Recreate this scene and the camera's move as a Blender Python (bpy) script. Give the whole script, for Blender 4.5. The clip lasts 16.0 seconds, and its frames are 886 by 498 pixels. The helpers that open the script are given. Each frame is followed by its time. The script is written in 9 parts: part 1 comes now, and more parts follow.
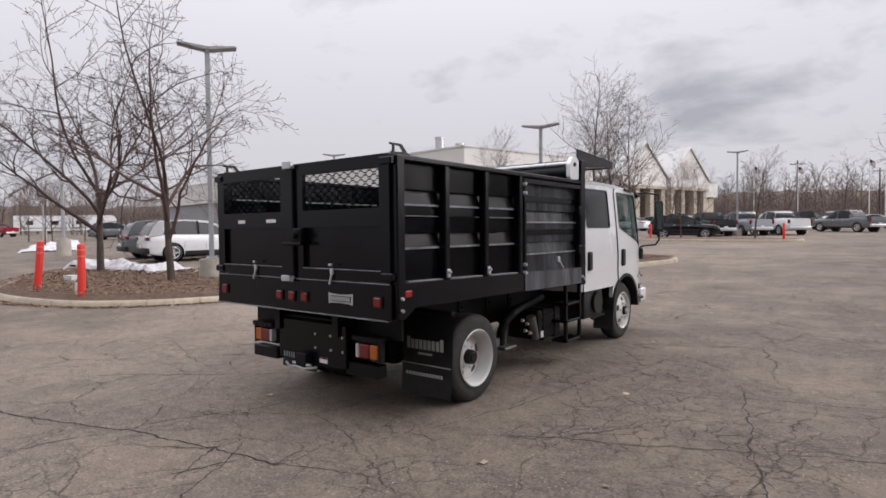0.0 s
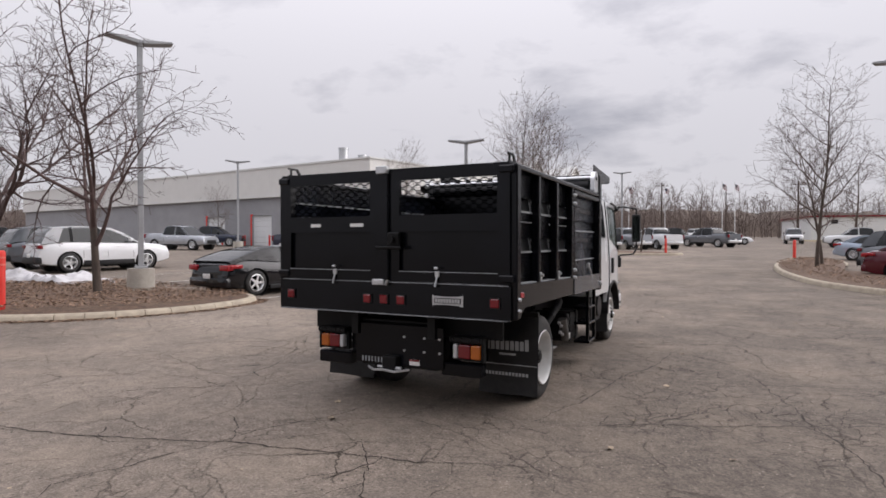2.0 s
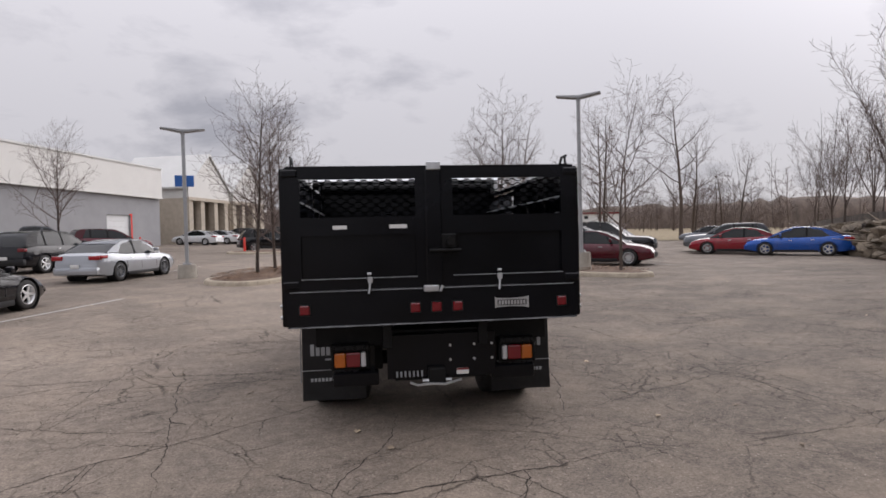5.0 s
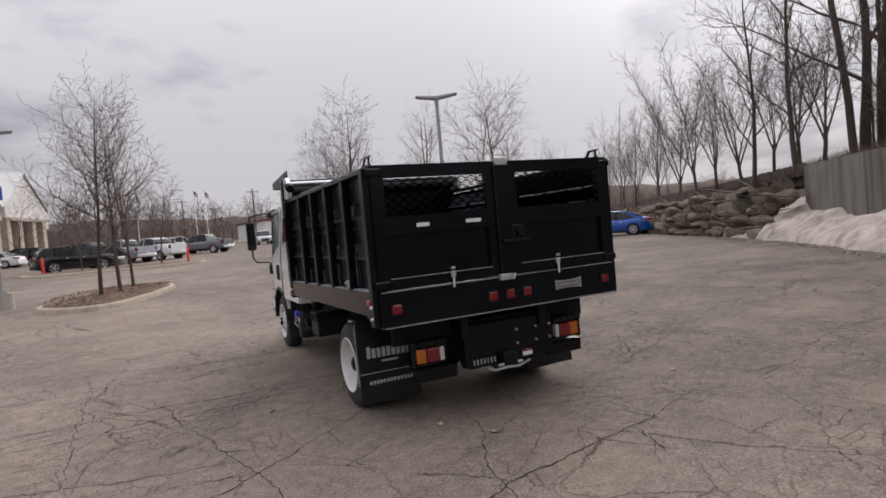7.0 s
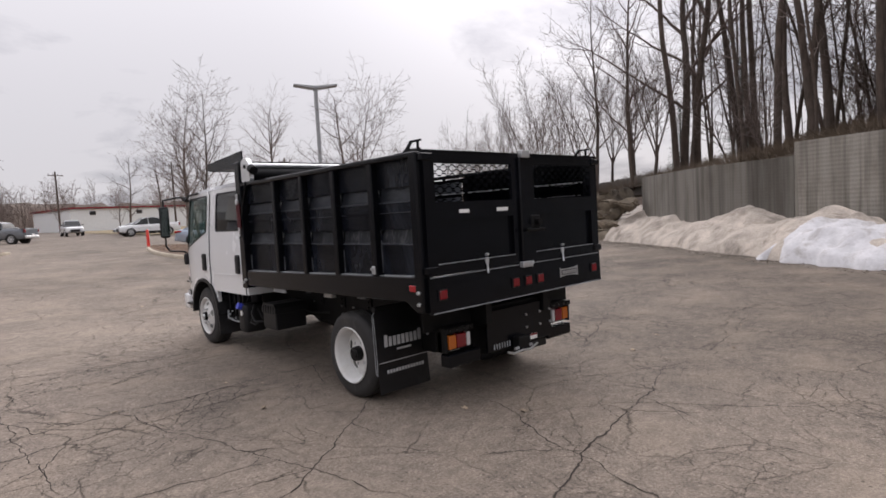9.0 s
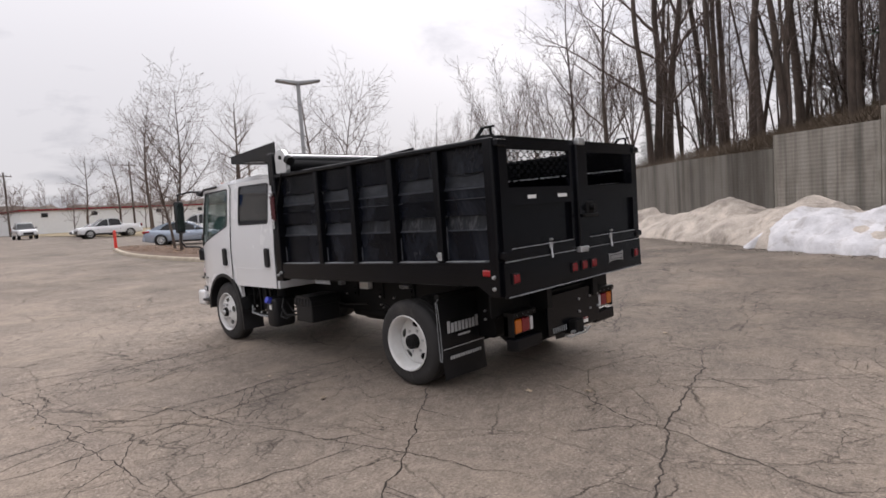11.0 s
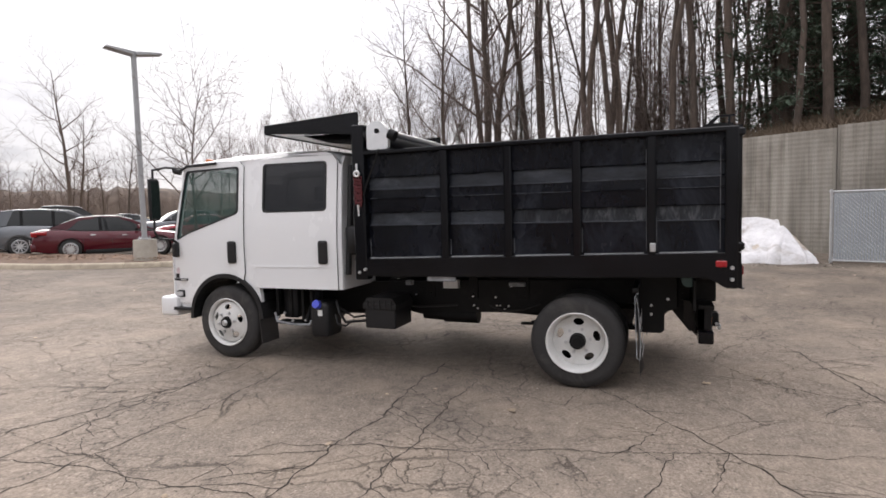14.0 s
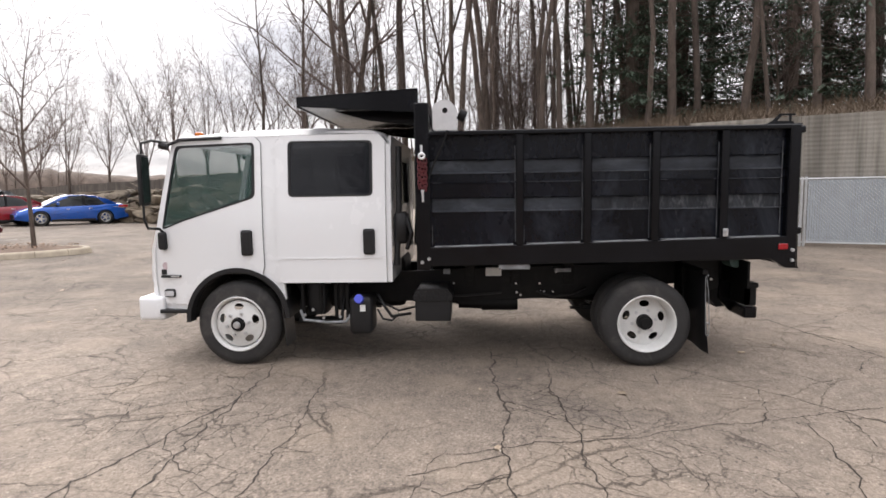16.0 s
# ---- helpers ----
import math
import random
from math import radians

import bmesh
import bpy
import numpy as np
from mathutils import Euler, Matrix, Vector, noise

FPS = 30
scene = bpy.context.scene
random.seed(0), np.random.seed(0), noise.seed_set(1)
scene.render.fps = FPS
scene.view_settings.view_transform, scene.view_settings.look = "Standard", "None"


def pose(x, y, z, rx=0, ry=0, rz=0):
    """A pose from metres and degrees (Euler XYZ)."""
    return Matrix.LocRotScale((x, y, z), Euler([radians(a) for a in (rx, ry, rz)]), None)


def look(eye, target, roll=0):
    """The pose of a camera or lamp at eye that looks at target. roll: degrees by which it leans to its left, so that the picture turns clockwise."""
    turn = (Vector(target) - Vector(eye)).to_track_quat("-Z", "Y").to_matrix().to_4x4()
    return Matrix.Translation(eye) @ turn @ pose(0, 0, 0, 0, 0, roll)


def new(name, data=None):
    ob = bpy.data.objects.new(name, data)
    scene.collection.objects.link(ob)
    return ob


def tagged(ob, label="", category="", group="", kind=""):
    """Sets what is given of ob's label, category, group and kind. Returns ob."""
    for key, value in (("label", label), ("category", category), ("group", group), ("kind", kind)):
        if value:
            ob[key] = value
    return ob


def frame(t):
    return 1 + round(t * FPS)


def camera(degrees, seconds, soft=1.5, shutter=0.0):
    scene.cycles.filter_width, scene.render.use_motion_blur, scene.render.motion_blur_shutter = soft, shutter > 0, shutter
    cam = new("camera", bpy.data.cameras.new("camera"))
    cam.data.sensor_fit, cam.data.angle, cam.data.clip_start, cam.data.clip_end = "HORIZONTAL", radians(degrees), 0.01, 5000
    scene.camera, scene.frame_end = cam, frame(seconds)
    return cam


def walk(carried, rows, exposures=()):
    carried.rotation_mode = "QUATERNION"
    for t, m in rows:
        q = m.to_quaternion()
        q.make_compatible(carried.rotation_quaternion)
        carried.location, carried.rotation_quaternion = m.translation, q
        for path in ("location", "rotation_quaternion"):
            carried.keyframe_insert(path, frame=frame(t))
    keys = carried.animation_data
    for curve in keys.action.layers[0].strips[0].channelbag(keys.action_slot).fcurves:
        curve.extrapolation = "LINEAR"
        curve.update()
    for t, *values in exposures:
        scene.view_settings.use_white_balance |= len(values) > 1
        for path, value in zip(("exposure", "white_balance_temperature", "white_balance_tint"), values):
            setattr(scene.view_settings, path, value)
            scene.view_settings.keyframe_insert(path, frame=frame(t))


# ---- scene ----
cam = camera(75.2, 16.0, soft=1.65)
PATH = [
    (0, (0.072, 0.707, 1.587), (-1.158, 2.283, 1.523), -0.6),
    (0.5, (-0.136, 0.454, 1.568), (-1.335, 2.055, 1.55), -0.3),
    (1, (-0.485, 0.162, 1.548), (-1.625, 1.805, 1.542), -0.0),
    (1.5, (-0.873, -0.203, 1.549), (-1.939, 1.49, 1.539), 0.6),
    (2, (-1.318, -0.438, 1.531), (-2.208, 1.352, 1.509), -0.0),
    (2.5, (-1.863, -0.638, 1.49), (-2.532, 1.247, 1.476), -0.5),
    (3, (-2.343, -0.796, 1.536), (-2.841, 1.142, 1.518), -1.2),
    (3.5, (-2.885, -0.809, 1.56), (-3.208, 1.164, 1.527), -1.6),
    (4, (-3.406, -0.876, 1.572), (-3.553, 1.118, 1.547), -2.5),
    (4.2, (-3.645, -0.838, 1.563), (-3.695, 1.161, 1.522), -2.3),
    (6.3, (-5.918, -0.585, 1.66), (-5.273, 1.308, 1.628), -3.7),
    (6.5, (-6.158, -0.495, 1.641), (-5.437, 1.37, 1.595), -4.5),
    (7, (-6.582, -0.338, 1.657), (-5.717, 1.464, 1.579), -5.1),
    (7.5, (-7.083, -0.1, 1.654), (-6.062, 1.617, 1.57), -5.8),
    (8, (-7.389, 0.144, 1.661), (-6.22, 1.763, 1.54), -5.7),
    (8.5, (-7.742, 0.35, 1.659), (-6.464, 1.884, 1.539), -4.9),
    (8.7, (-7.853, 0.429, 1.681), (-6.542, 1.934, 1.56), -4.0),
    (10.8, (-8.492, 0.949, 1.64), (-7.085, 2.365, 1.507), -2.8),
    (11, (-8.63, 1.076, 1.636), (-7.2, 2.468, 1.497), -3.9),
    (11.5, (-8.985, 1.576, 1.64), (-7.485, 2.892, 1.499), -3.4),
    (12, (-9.327, 2.1, 1.674), (-7.741, 3.311, 1.544), -2.8),
    (12.5, (-9.539, 2.659, 1.634), (-7.857, 3.732, 1.502), -2.0),
    (13, (-9.776, 3.246, 1.633), (-8.014, 4.184, 1.519), -1.9),
    (13.5, (-9.899, 3.818, 1.581), (-8.08, 4.641, 1.466), -1.8),
    (14, (-10.059, 4.385, 1.577), (-8.194, 5.095, 1.442), -1.5),
    (14.5, (-10.128, 4.91, 1.561), (-8.215, 5.477, 1.423), -1.4),
    (15, (-10.228, 5.441, 1.557), (-8.275, 5.849, 1.417), -1.2),
    (15.5, (-10.248, 6.021, 1.635), (-8.27, 6.255, 1.453), -1.8),
    (16, (-10.292, 6.656, 1.649), (-8.305, 6.753, 1.442), -0.9),
]
EXPOSURES = [
    (0.0, 0.14, 6400, 16), (4.0, 0.06, 6400, 16), (6.5, -0.08, 6450, 16), (8.5, 0.12, 6480, 16), (11.0, 0.28, 6520, 15), (13.5, 0.52, 6550, 14), (16.0, 0.86, 6600, 13),
]
walk(cam, [(t, look(eye, target, roll)) for t, eye, target, roll in PATH], EXPOSURES)

# ---- overcast daylight ----
SUN_AZ, SUN_EL = 34.0, 30.0          # the brightest part of the cloud cover, degrees from +x towards +y
world = bpy.data.worlds.new("world")
scene.world = world
world.use_nodes = True
wt = world.node_tree
wt.nodes.clear()


def wnode(kind, **kw):
    n = wt.nodes.new(kind)
    for k, v in kw.items():
        n.inputs[k].default_value = v
    return n


w_out = wnode("ShaderNodeOutputWorld")
w_bg = wnode("ShaderNodeBackground", Strength=1.0)
w_sky = wnode("ShaderNodeTexSky")
w_sky.sky_type, w_sky.sun_disc = "NISHITA", False
w_sky.sun_elevation, w_sky.sun_rotation = radians(SUN_EL), radians(90 - SUN_AZ)
w_dim = wnode("ShaderNodeVectorMath")
w_dim.operation = "SCALE"
w_dim.inputs["Scale"].default_value = 0.07
w_co = wnode("ShaderNodeTexCoord")
# cloud cover seen as a flat layer, so that it draws together towards the horizon
w_sep = wnode("ShaderNodeSeparateXYZ")
w_den = wnode("ShaderNodeMath")
w_den.operation = "ADD"
w_den.inputs[1].default_value = 0.22
w_abs = wnode("ShaderNodeMath")
w_abs.operation = "ABSOLUTE"
w_map = wnode("ShaderNodeVectorMath")
w_map.operation = "DIVIDE"
w_den3 = wnode("ShaderNodeCombineXYZ", Z=1.0)
w_n1 = wnode("ShaderNodeTexNoise", Scale=2.0, Detail=8.0, Roughness=0.58, Distortion=0.25)
w_n2 = wnode("ShaderNodeTexNoise", Scale=0.45, Detail=3.0, Roughness=0.5)
w_add = wnode("ShaderNodeMath")
w_add.operation = "ADD"
w_ramp = wnode("ShaderNodeValToRGB")
cr = w_ramp.color_ramp
cr.elements[0].position, cr.elements[0].color = 0.76, (0.50, 0.51, 0.55, 1)
cr.elements[1].position, cr.elements[1].color = 1.18, (0.82, 0.82, 0.84, 1)
w_half = wnode("ShaderNodeMath")
w_half.operation = "MULTIPLY"
w_half.inputs[1].default_value = 1.0
w_mix = wnode("ShaderNodeMixRGB", Fac=0.93)
wl = wt.links.new
wl(w_co.outputs["Generated"], w_sep.inputs["Vector"])
wl(w_sep.outputs["Z"], w_abs.inputs[0])
wl(w_abs.outputs[0], w_den.inputs[0])
wl(w_den.outputs[0], w_den3.inputs["X"])
wl(w_den.outputs[0], w_den3.inputs["Y"])
wl(w_co.outputs["Generated"], w_map.inputs[0])
wl(w_den3.outputs["Vector"], w_map.inputs[1])
wl(w_map.outputs["Vector"], w_n1.inputs["Vector"])
wl(w_map.outputs["Vector"], w_n2.inputs["Vector"])
wl(w_n1.outputs["Fac"], w_add.inputs[0])
wl(w_n2.outputs["Fac"], w_add.inputs[1])
wl(w_add.outputs[0], w_half.inputs[0])
wl(w_half.outputs[0], w_ramp.inputs["Fac"])
wl(w_sky.outputs["Color"], w_dim.inputs[0])
wl(w_dim.outputs["Vector"], w_mix.inputs["Color1"])
wl(w_ramp.outputs["Color"], w_mix.inputs["Color2"])
# an overcast sky is brighter overhead than at the horizon
w_up = wnode("ShaderNodeMapRange")
w_up.inputs["To Min"].default_value, w_up.inputs["To Max"].default_value = 0.88, 2.9
w_lift = wnode("ShaderNodeVectorMath")
w_lift.operation = "SCALE"
wl(w_co.outputs["Generated"], w_sep.inputs["Vector"])
w_pow = wnode("ShaderNodeMath")
w_pow.operation, w_pow.use_clamp = "POWER", True
w_pow.inputs[1].default_value = 1.9
wl(w_sep.outputs["Z"], w_pow.inputs[0])
wl(w_pow.outputs[0], w_up.inputs["Value"])
wl(w_up.outputs["Result"], w_lift.inputs["Scale"])
# the cloud glows round the hidden sun
w_dot = wnode("ShaderNodeVectorMath")
w_dot.operation = "DOT_PRODUCT"
w_dot.inputs[1].default_value = (math.cos(radians(SUN_AZ)) * math.cos(radians(SUN_EL)), math.sin(radians(SUN_AZ)) * math.cos(radians(SUN_EL)), math.sin(radians(SUN_EL)))
wl(w_co.outputs["Generated"], w_dot.inputs[0])
w_near = wnode("ShaderNodeMath")
w_near.operation, w_near.use_clamp = "POWER", True
w_near.inputs[1].default_value = 22.0
wl(w_dot.outputs["Value"], w_near.inputs[0])
w_glow = wnode("ShaderNodeMath")
w_glow.operation = "MULTIPLY_ADD"
w_glow.inputs[1].default_value, w_glow.inputs[2].default_value = 0.5, 0.84
wl(w_near.outputs[0], w_glow.inputs[0])
w_halo = wnode("ShaderNodeVectorMath")
w_halo.operation = "SCALE"
wl(w_mix.outputs["Color"], w_halo.inputs[0])
wl(w_glow.outputs[0], w_halo.inputs["Scale"])
wl(w_halo.outputs["Vector"], w_lift.inputs[0])
wl(w_lift.outputs["Vector"], w_bg.inputs["Color"])
wl(w_bg.outputs["Background"], w_out.inputs["Surface"])

sun_data = bpy.data.lights.new("sun", "SUN")
sun_data.energy, sun_data.angle, sun_data.color = 2.0, radians(62), (1.0, 0.965, 0.915)
sun = new("sun", sun_data)
sun.matrix_world = look((30 * math.cos(radians(SUN_AZ)), 30 * math.sin(radians(SUN_AZ)), 30 * math.tan(radians(SUN_EL))), (0, 0, 0))

# ---- materials ----
def nodes_of(name):
    m = bpy.data.materials.new(name)
    m.use_nodes = True
    t = m.node_tree
    return m, t, t.nodes["Principled BSDF"]


def add(t, kind, **kw):
    n = t.nodes.new(kind)
    for k, v in kw.items():
        n.inputs[k].default_value = v
    return n


def rgb(c, k=1.0):
    return (min(c[0] * k, 1), min(c[1] * k, 1), min(c[2] * k, 1), 1)


def surface(name, colour, rough=0.6, metal=0.0, var=0.18, scale=6.0, fine=60.0, bump=0.15, each=0.0, stretch=(1, 1, 1), coat=0.0, dirt=None, dirt_amount=0.0, spec=0.5):
    """Colour that varies at a coarse and a fine scale, with roughness and relief to match."""
    m, t, p = nodes_of(name)
    co = add(t, "ShaderNodeTexCoord")
    mp = add(t, "ShaderNodeMapping")
    mp.inputs["Scale"].default_value = stretch
    t.links.new(co.outputs["Object"], mp.inputs["Vector"])
    big = add(t, "ShaderNodeTexNoise", Scale=scale, Detail=5.0, Roughness=0.6)
    tiny = add(t, "ShaderNodeTexNoise", Scale=fine, Detail=3.0, Roughness=0.6)
    for n in (big, tiny):
        t.links.new(mp.outputs["Vector"], n.inputs["Vector"])
    mixv = add(t, "ShaderNodeMath")
    mixv.operation = "MULTIPLY_ADD"
    mixv.inputs[1].default_value = 0.4
    t.links.new(tiny.outputs["Fac"], mixv.inputs[0])
    t.links.new(big.outputs["Fac"], mixv.inputs[2])
    ramp = add(t, "ShaderNodeValToRGB")
    ramp.color_ramp.elements[0].position, ramp.color_ramp.elements[0].color = 0.45, rgb(colour, 1 - var)
    ramp.color_ramp.elements[1].position, ramp.color_ramp.elements[1].color = 0.95, rgb(colour, 1 + var)
    t.links.new(mixv.outputs[0], ramp.inputs["Fac"])
    last = ramp.outputs["Color"]
    if each:
        info = add(t, "ShaderNodeObjectInfo")
        hsv = add(t, "ShaderNodeHueSaturation")
        mr = add(t, "ShaderNodeMapRange")
        mr.inputs["To Min"].default_value, mr.inputs["To Max"].default_value = 1 - each, 1 + each
        t.links.new(info.outputs["Random"], mr.inputs["Value"])
        t.links.new(mr.outputs["Result"], hsv.inputs["Value"])
        t.links.new(last, hsv.inputs["Color"])
        last = hsv.outputs["Color"]
    if dirt:
        dn = add(t, "ShaderNodeTexNoise", Scale=scale * 0.7, Detail=8.0, Roughness=0.7, Distortion=0.6)
        t.links.new(mp.outputs["Vector"], dn.inputs["Vector"])
        dr = add(t, "ShaderNodeMapRange")
        dr.inputs["From Min"].default_value, dr.inputs["From Max"].default_value = 0.52, 0.72
        dr.inputs["To Max"].default_value = dirt_amount
        t.links.new(dn.outputs["Fac"], dr.inputs["Value"])
        dm = add(t, "ShaderNodeMixRGB")
        dm.inputs["Color2"].default_value = rgb(dirt)
        t.links.new(dr.outputs["Result"], dm.inputs["Fac"])
        t.links.new(last, dm.inputs["Color1"])
        last = dm.outputs["Color"]
    t.links.new(last, p.inputs["Base Color"])
    rr = add(t, "ShaderNodeMapRange")
    rr.inputs["To Min"].default_value, rr.inputs["To Max"].default_value = max(rough - 0.08, 0.02), min(rough + 0.08, 1)
    t.links.new(big.outputs["Fac"], rr.inputs["Value"])
    t.links.new(rr.outputs["Result"], p.inputs["Roughness"])
    p.inputs["Metallic"].default_value = metal
    p.inputs["Specular IOR Level"].default_value = spec
    p.inputs["Coat Weight"].default_value = coat
    p.inputs["Coat Roughness"].default_value = 0.06
    if bump:
        b = add(t, "ShaderNodeBump", Strength=bump, Distance=0.01)
        t.links.new(mixv.outputs[0], b.inputs["Height"])
        t.links.new(b.outputs["Normal"], p.inputs["Normal"])
    return m


def glass(name, tint, rough=0.02, alpha=0.35, spec=0.5):
    """Thin window glass: partly clear, partly reflecting."""
    m, t, p = nodes_of(name)
    p.inputs["Base Color"].default_value = rgb(tint)
    p.inputs["Roughness"].default_value = rough
    p.inputs["IOR"].default_value = 1.5
    p.inputs["Alpha"].default_value = alpha
    p.inputs["Specular IOR Level"].default_value = spec
    return m


def lens(name, colour):
    m, t, p = nodes_of(name)
    n = add(t, "ShaderNodeTexNoise", Scale=90.0)
    rp = add(t, "ShaderNodeValToRGB")
    rp.color_ramp.elements[0].color, rp.color_ramp.elements[1].color = rgb(colour, 0.7), rgb(colour, 1.15)
    t.links.new(n.outputs["Fac"], rp.inputs["Fac"])
    t.links.new(rp.outputs["Color"], p.inputs["Base Color"])
    p.inputs["Roughness"].default_value = 0.15
    p.inputs["Coat Weight"].default_value = 0.25
    return m


def wall_material(name, dark, pale, run):
    """Pale cast concrete with dark runs of water down its face and blotches of lichen."""
    m, t, p = nodes_of(name)
    L = t.links.new
    co = add(t, "ShaderNodeTexCoord")

    def streak(size, scale, detail, lo, hi):
        k = add(t, "ShaderNodeMapping")
        k.inputs["Scale"].default_value = size
        L(co.outputs["Object"], k.inputs["Vector"])
        n = add(t, "ShaderNodeTexNoise", Scale=scale, Detail=detail, Roughness=0.6)
        L(k.outputs["Vector"], n.inputs["Vector"])
        r = add(t, "ShaderNodeMapRange")
        r.inputs["From Min"].default_value, r.inputs["From Max"].default_value = lo, hi
        L(n.outputs["Fac"], r.inputs["Value"])
        return r.outputs["Result"], n

    def over(c1, c2, fac, k):
        f = add(t, "ShaderNodeMath")
        f.operation = "MULTIPLY"
        f.inputs[1].default_value = k
        L(fac, f.inputs[0])
        x = add(t, "ShaderNodeMixRGB")
        x.inputs["Color2"].default_value = c2
        L(f.outputs[0], x.inputs["Fac"])
        L(c1, x.inputs["Color1"])
        return x.outputs["Color"]

    tint = add(t, "ShaderNodeObjectInfo")
    base = add(t, "ShaderNodeValToRGB")
    base.color_ramp.elements[0].color, base.color_ramp.elements[1].color = dark, pale
    L(tint.outputs["Random"], base.inputs["Fac"])
    runs, _ = streak((1, 1, 0.05), 1.6, 4.0, 0.44, 0.62)
    thin, _ = streak((1, 1, 0.035), 6.5, 4.0, 0.50, 0.72)
    blot, _ = streak((1, 1, 0.7), 1.3, 7.0, 0.48, 0.70)
    fine, grain = streak((1, 1, 1), 30.0, 6.0, 0.40, 0.75)
    c = over(base.outputs["Color"], (0.150, 0.132, 0.108, 1), blot, 0.6)
    c = over(c, (0.078, 0.070, 0.060, 1), runs, run)
    c = over(c, (0.060, 0.054, 0.047, 1), thin, 0.6)
    c = over(c, (0.17, 0.155, 0.13, 1), fine, 0.35)
    L(c, p.inputs["Base Color"])
    p.inputs["Roughness"].default_value = 0.92
    p.inputs["Specular IOR Level"].default_value = 0.3
    bp = add(t, "ShaderNodeBump", Strength=0.4, Distance=0.01)
    L(grain.outputs["Fac"], bp.inputs["Height"])
    L(bp.outputs["Normal"], p.inputs["Normal"])
    return m


def asphalt_material():
    """Old grey-brown asphalt: aggregate, stains and a web of cracks at three sizes."""
    m, t, p = nodes_of("worn_asphalt")
    L = t.links.new
    co = add(t, "ShaderNodeTexCoord")
    warp = add(t, "ShaderNodeTexNoise", Scale=0.9, Detail=4.0, Roughness=0.5)
    L(co.outputs["Object"], warp.inputs["Vector"])
    wv = add(t, "ShaderNodeVectorMath")
    wv.operation = "MULTIPLY_ADD"
    wv.inputs[1].default_value = (0.62, 0.62, 0.0)
    L(warp.outputs["Color"], wv.inputs[0])
    fray = add(t, "ShaderNodeTexNoise", Scale=5.0, Detail=6.0, Roughness=0.68)
    L(co.outputs["Object"], fray.inputs["Vector"])
    fv = add(t, "ShaderNodeVectorMath")
    fv.operation = "MULTIPLY_ADD"
    fv.inputs[1].default_value = (0.19, 0.19, 0.0)
    L(fray.outputs["Color"], fv.inputs[0])
    L(co.outputs["Object"], fv.inputs[2])
    L(fv.outputs["Vector"], wv.inputs[2])

    def web(scale, lo, hi, src):
        v = add(t, "ShaderNodeTexVoronoi", Scale=scale)
        v.feature = "DISTANCE_TO_EDGE"
        L(src, v.inputs["Vector"])
        r = add(t, "ShaderNodeMapRange")
        r.inputs["From Min"].default_value, r.inputs["From Max"].default_value = lo, hi
        r.inputs["To Min"].default_value, r.inputs["To Max"].default_value = 1.0, 0.0
        L(v.outputs["Distance"], r.inputs["Value"])
        return r.outputs["Result"]

    def mask(scale, lo, hi, seed):
        n = add(t, "ShaderNodeTexNoise", Scale=scale, Detail=3.0)
        o = add(t, "ShaderNodeVectorMath")
        o.operation = "ADD"
        o.inputs[1].default_value = (seed, seed * 2, 0)
        L(co.outputs["Object"], o.inputs[0])
        L(o.outputs["Vector"], n.inputs["Vector"])
        r = add(t, "ShaderNodeMapRange")
        r.inputs["From Min"].default_value, r.inputs["From Max"].default_value = lo, hi
        L(n.outputs["Fac"], r.inputs["Value"])
        return r.outputs["Result"]

    def mul(a, b):
        k = add(t, "ShaderNodeMath")
        k.operation = "MULTIPLY"
        L(a, k.inputs[0])
        L(b, k.inputs[1])
        return k.outputs[0]

    def most(a, b):
        k = add(t, "ShaderNodeMath")
        k.operation = "MAXIMUM"
        L(a, k.inputs[0])
        L(b, k.inputs[1])
        return k.outputs[0]

    w = wv.outputs["Vector"]
    big = mul(web(0.42, 0.0006, 0.0046, w), mask(0.5, 0.30, 0.42, 3.0))
    mid = mul(web(1.15, 0.001, 0.0105, w), mask(0.45, 0.38, 0.54, 11.0))

    def spot(x, y, r):
        """A worn place where the surface has broken into small plates."""
        d = add(t, "ShaderNodeVectorMath")
        d.operation = "DISTANCE"
        d.inputs[1].default_value = (x + 0.38, y + 0.38, 0.0)
        L(w, d.inputs[0])
        k = add(t, "ShaderNodeMapRange")
        k.inputs["From Min"].default_value, k.inputs["From Max"].default_value = r * 0.55, r
        k.inputs["To Min"].default_value, k.inputs["To Max"].default_value = 1.0, 0.0
        L(d.outputs["Value"], k.inputs["Value"])
        return k.outputs["Result"]

    broken = mask(0.42, 0.48, 0.59, 27.0)
    for place_ in ((-2.8, 3.6, 0.95), (-2.0, 6.8, 1.3), (-6.5, 8.3, 1.1), (-0.6, 5.2, 0.8)):
        broken = most(broken, spot(*place_))
    small = mul(web(4.6, 0.003, 0.024, w), broken)
    # cracks fade in and out along their way
    fade = add(t, "ShaderNodeMapRange")
    fade.inputs["To Min"].default_value, fade.inputs["To Max"].default_value = 0.22, 1.0
    L(mask(1.3, 0.40, 0.60, 83.0), fade.inputs["Value"])
    cracks = mul(most(most(big, mid), small), fade.outputs["Result"])

    stain = add(t, "ShaderNodeTexNoise", Scale=0.22, Detail=6.0, Roughness=0.6)
    grit = add(t, "ShaderNodeTexNoise", Scale=46.0, Detail=6.0, Roughness=0.85)
    specks = add(t, "ShaderNodeTexVoronoi", Scale=55.0)
    for n in (stain, grit, specks):
        L(co.outputs["Object"], n.inputs["Vector"])
    base = add(t, "ShaderNodeValToRGB")
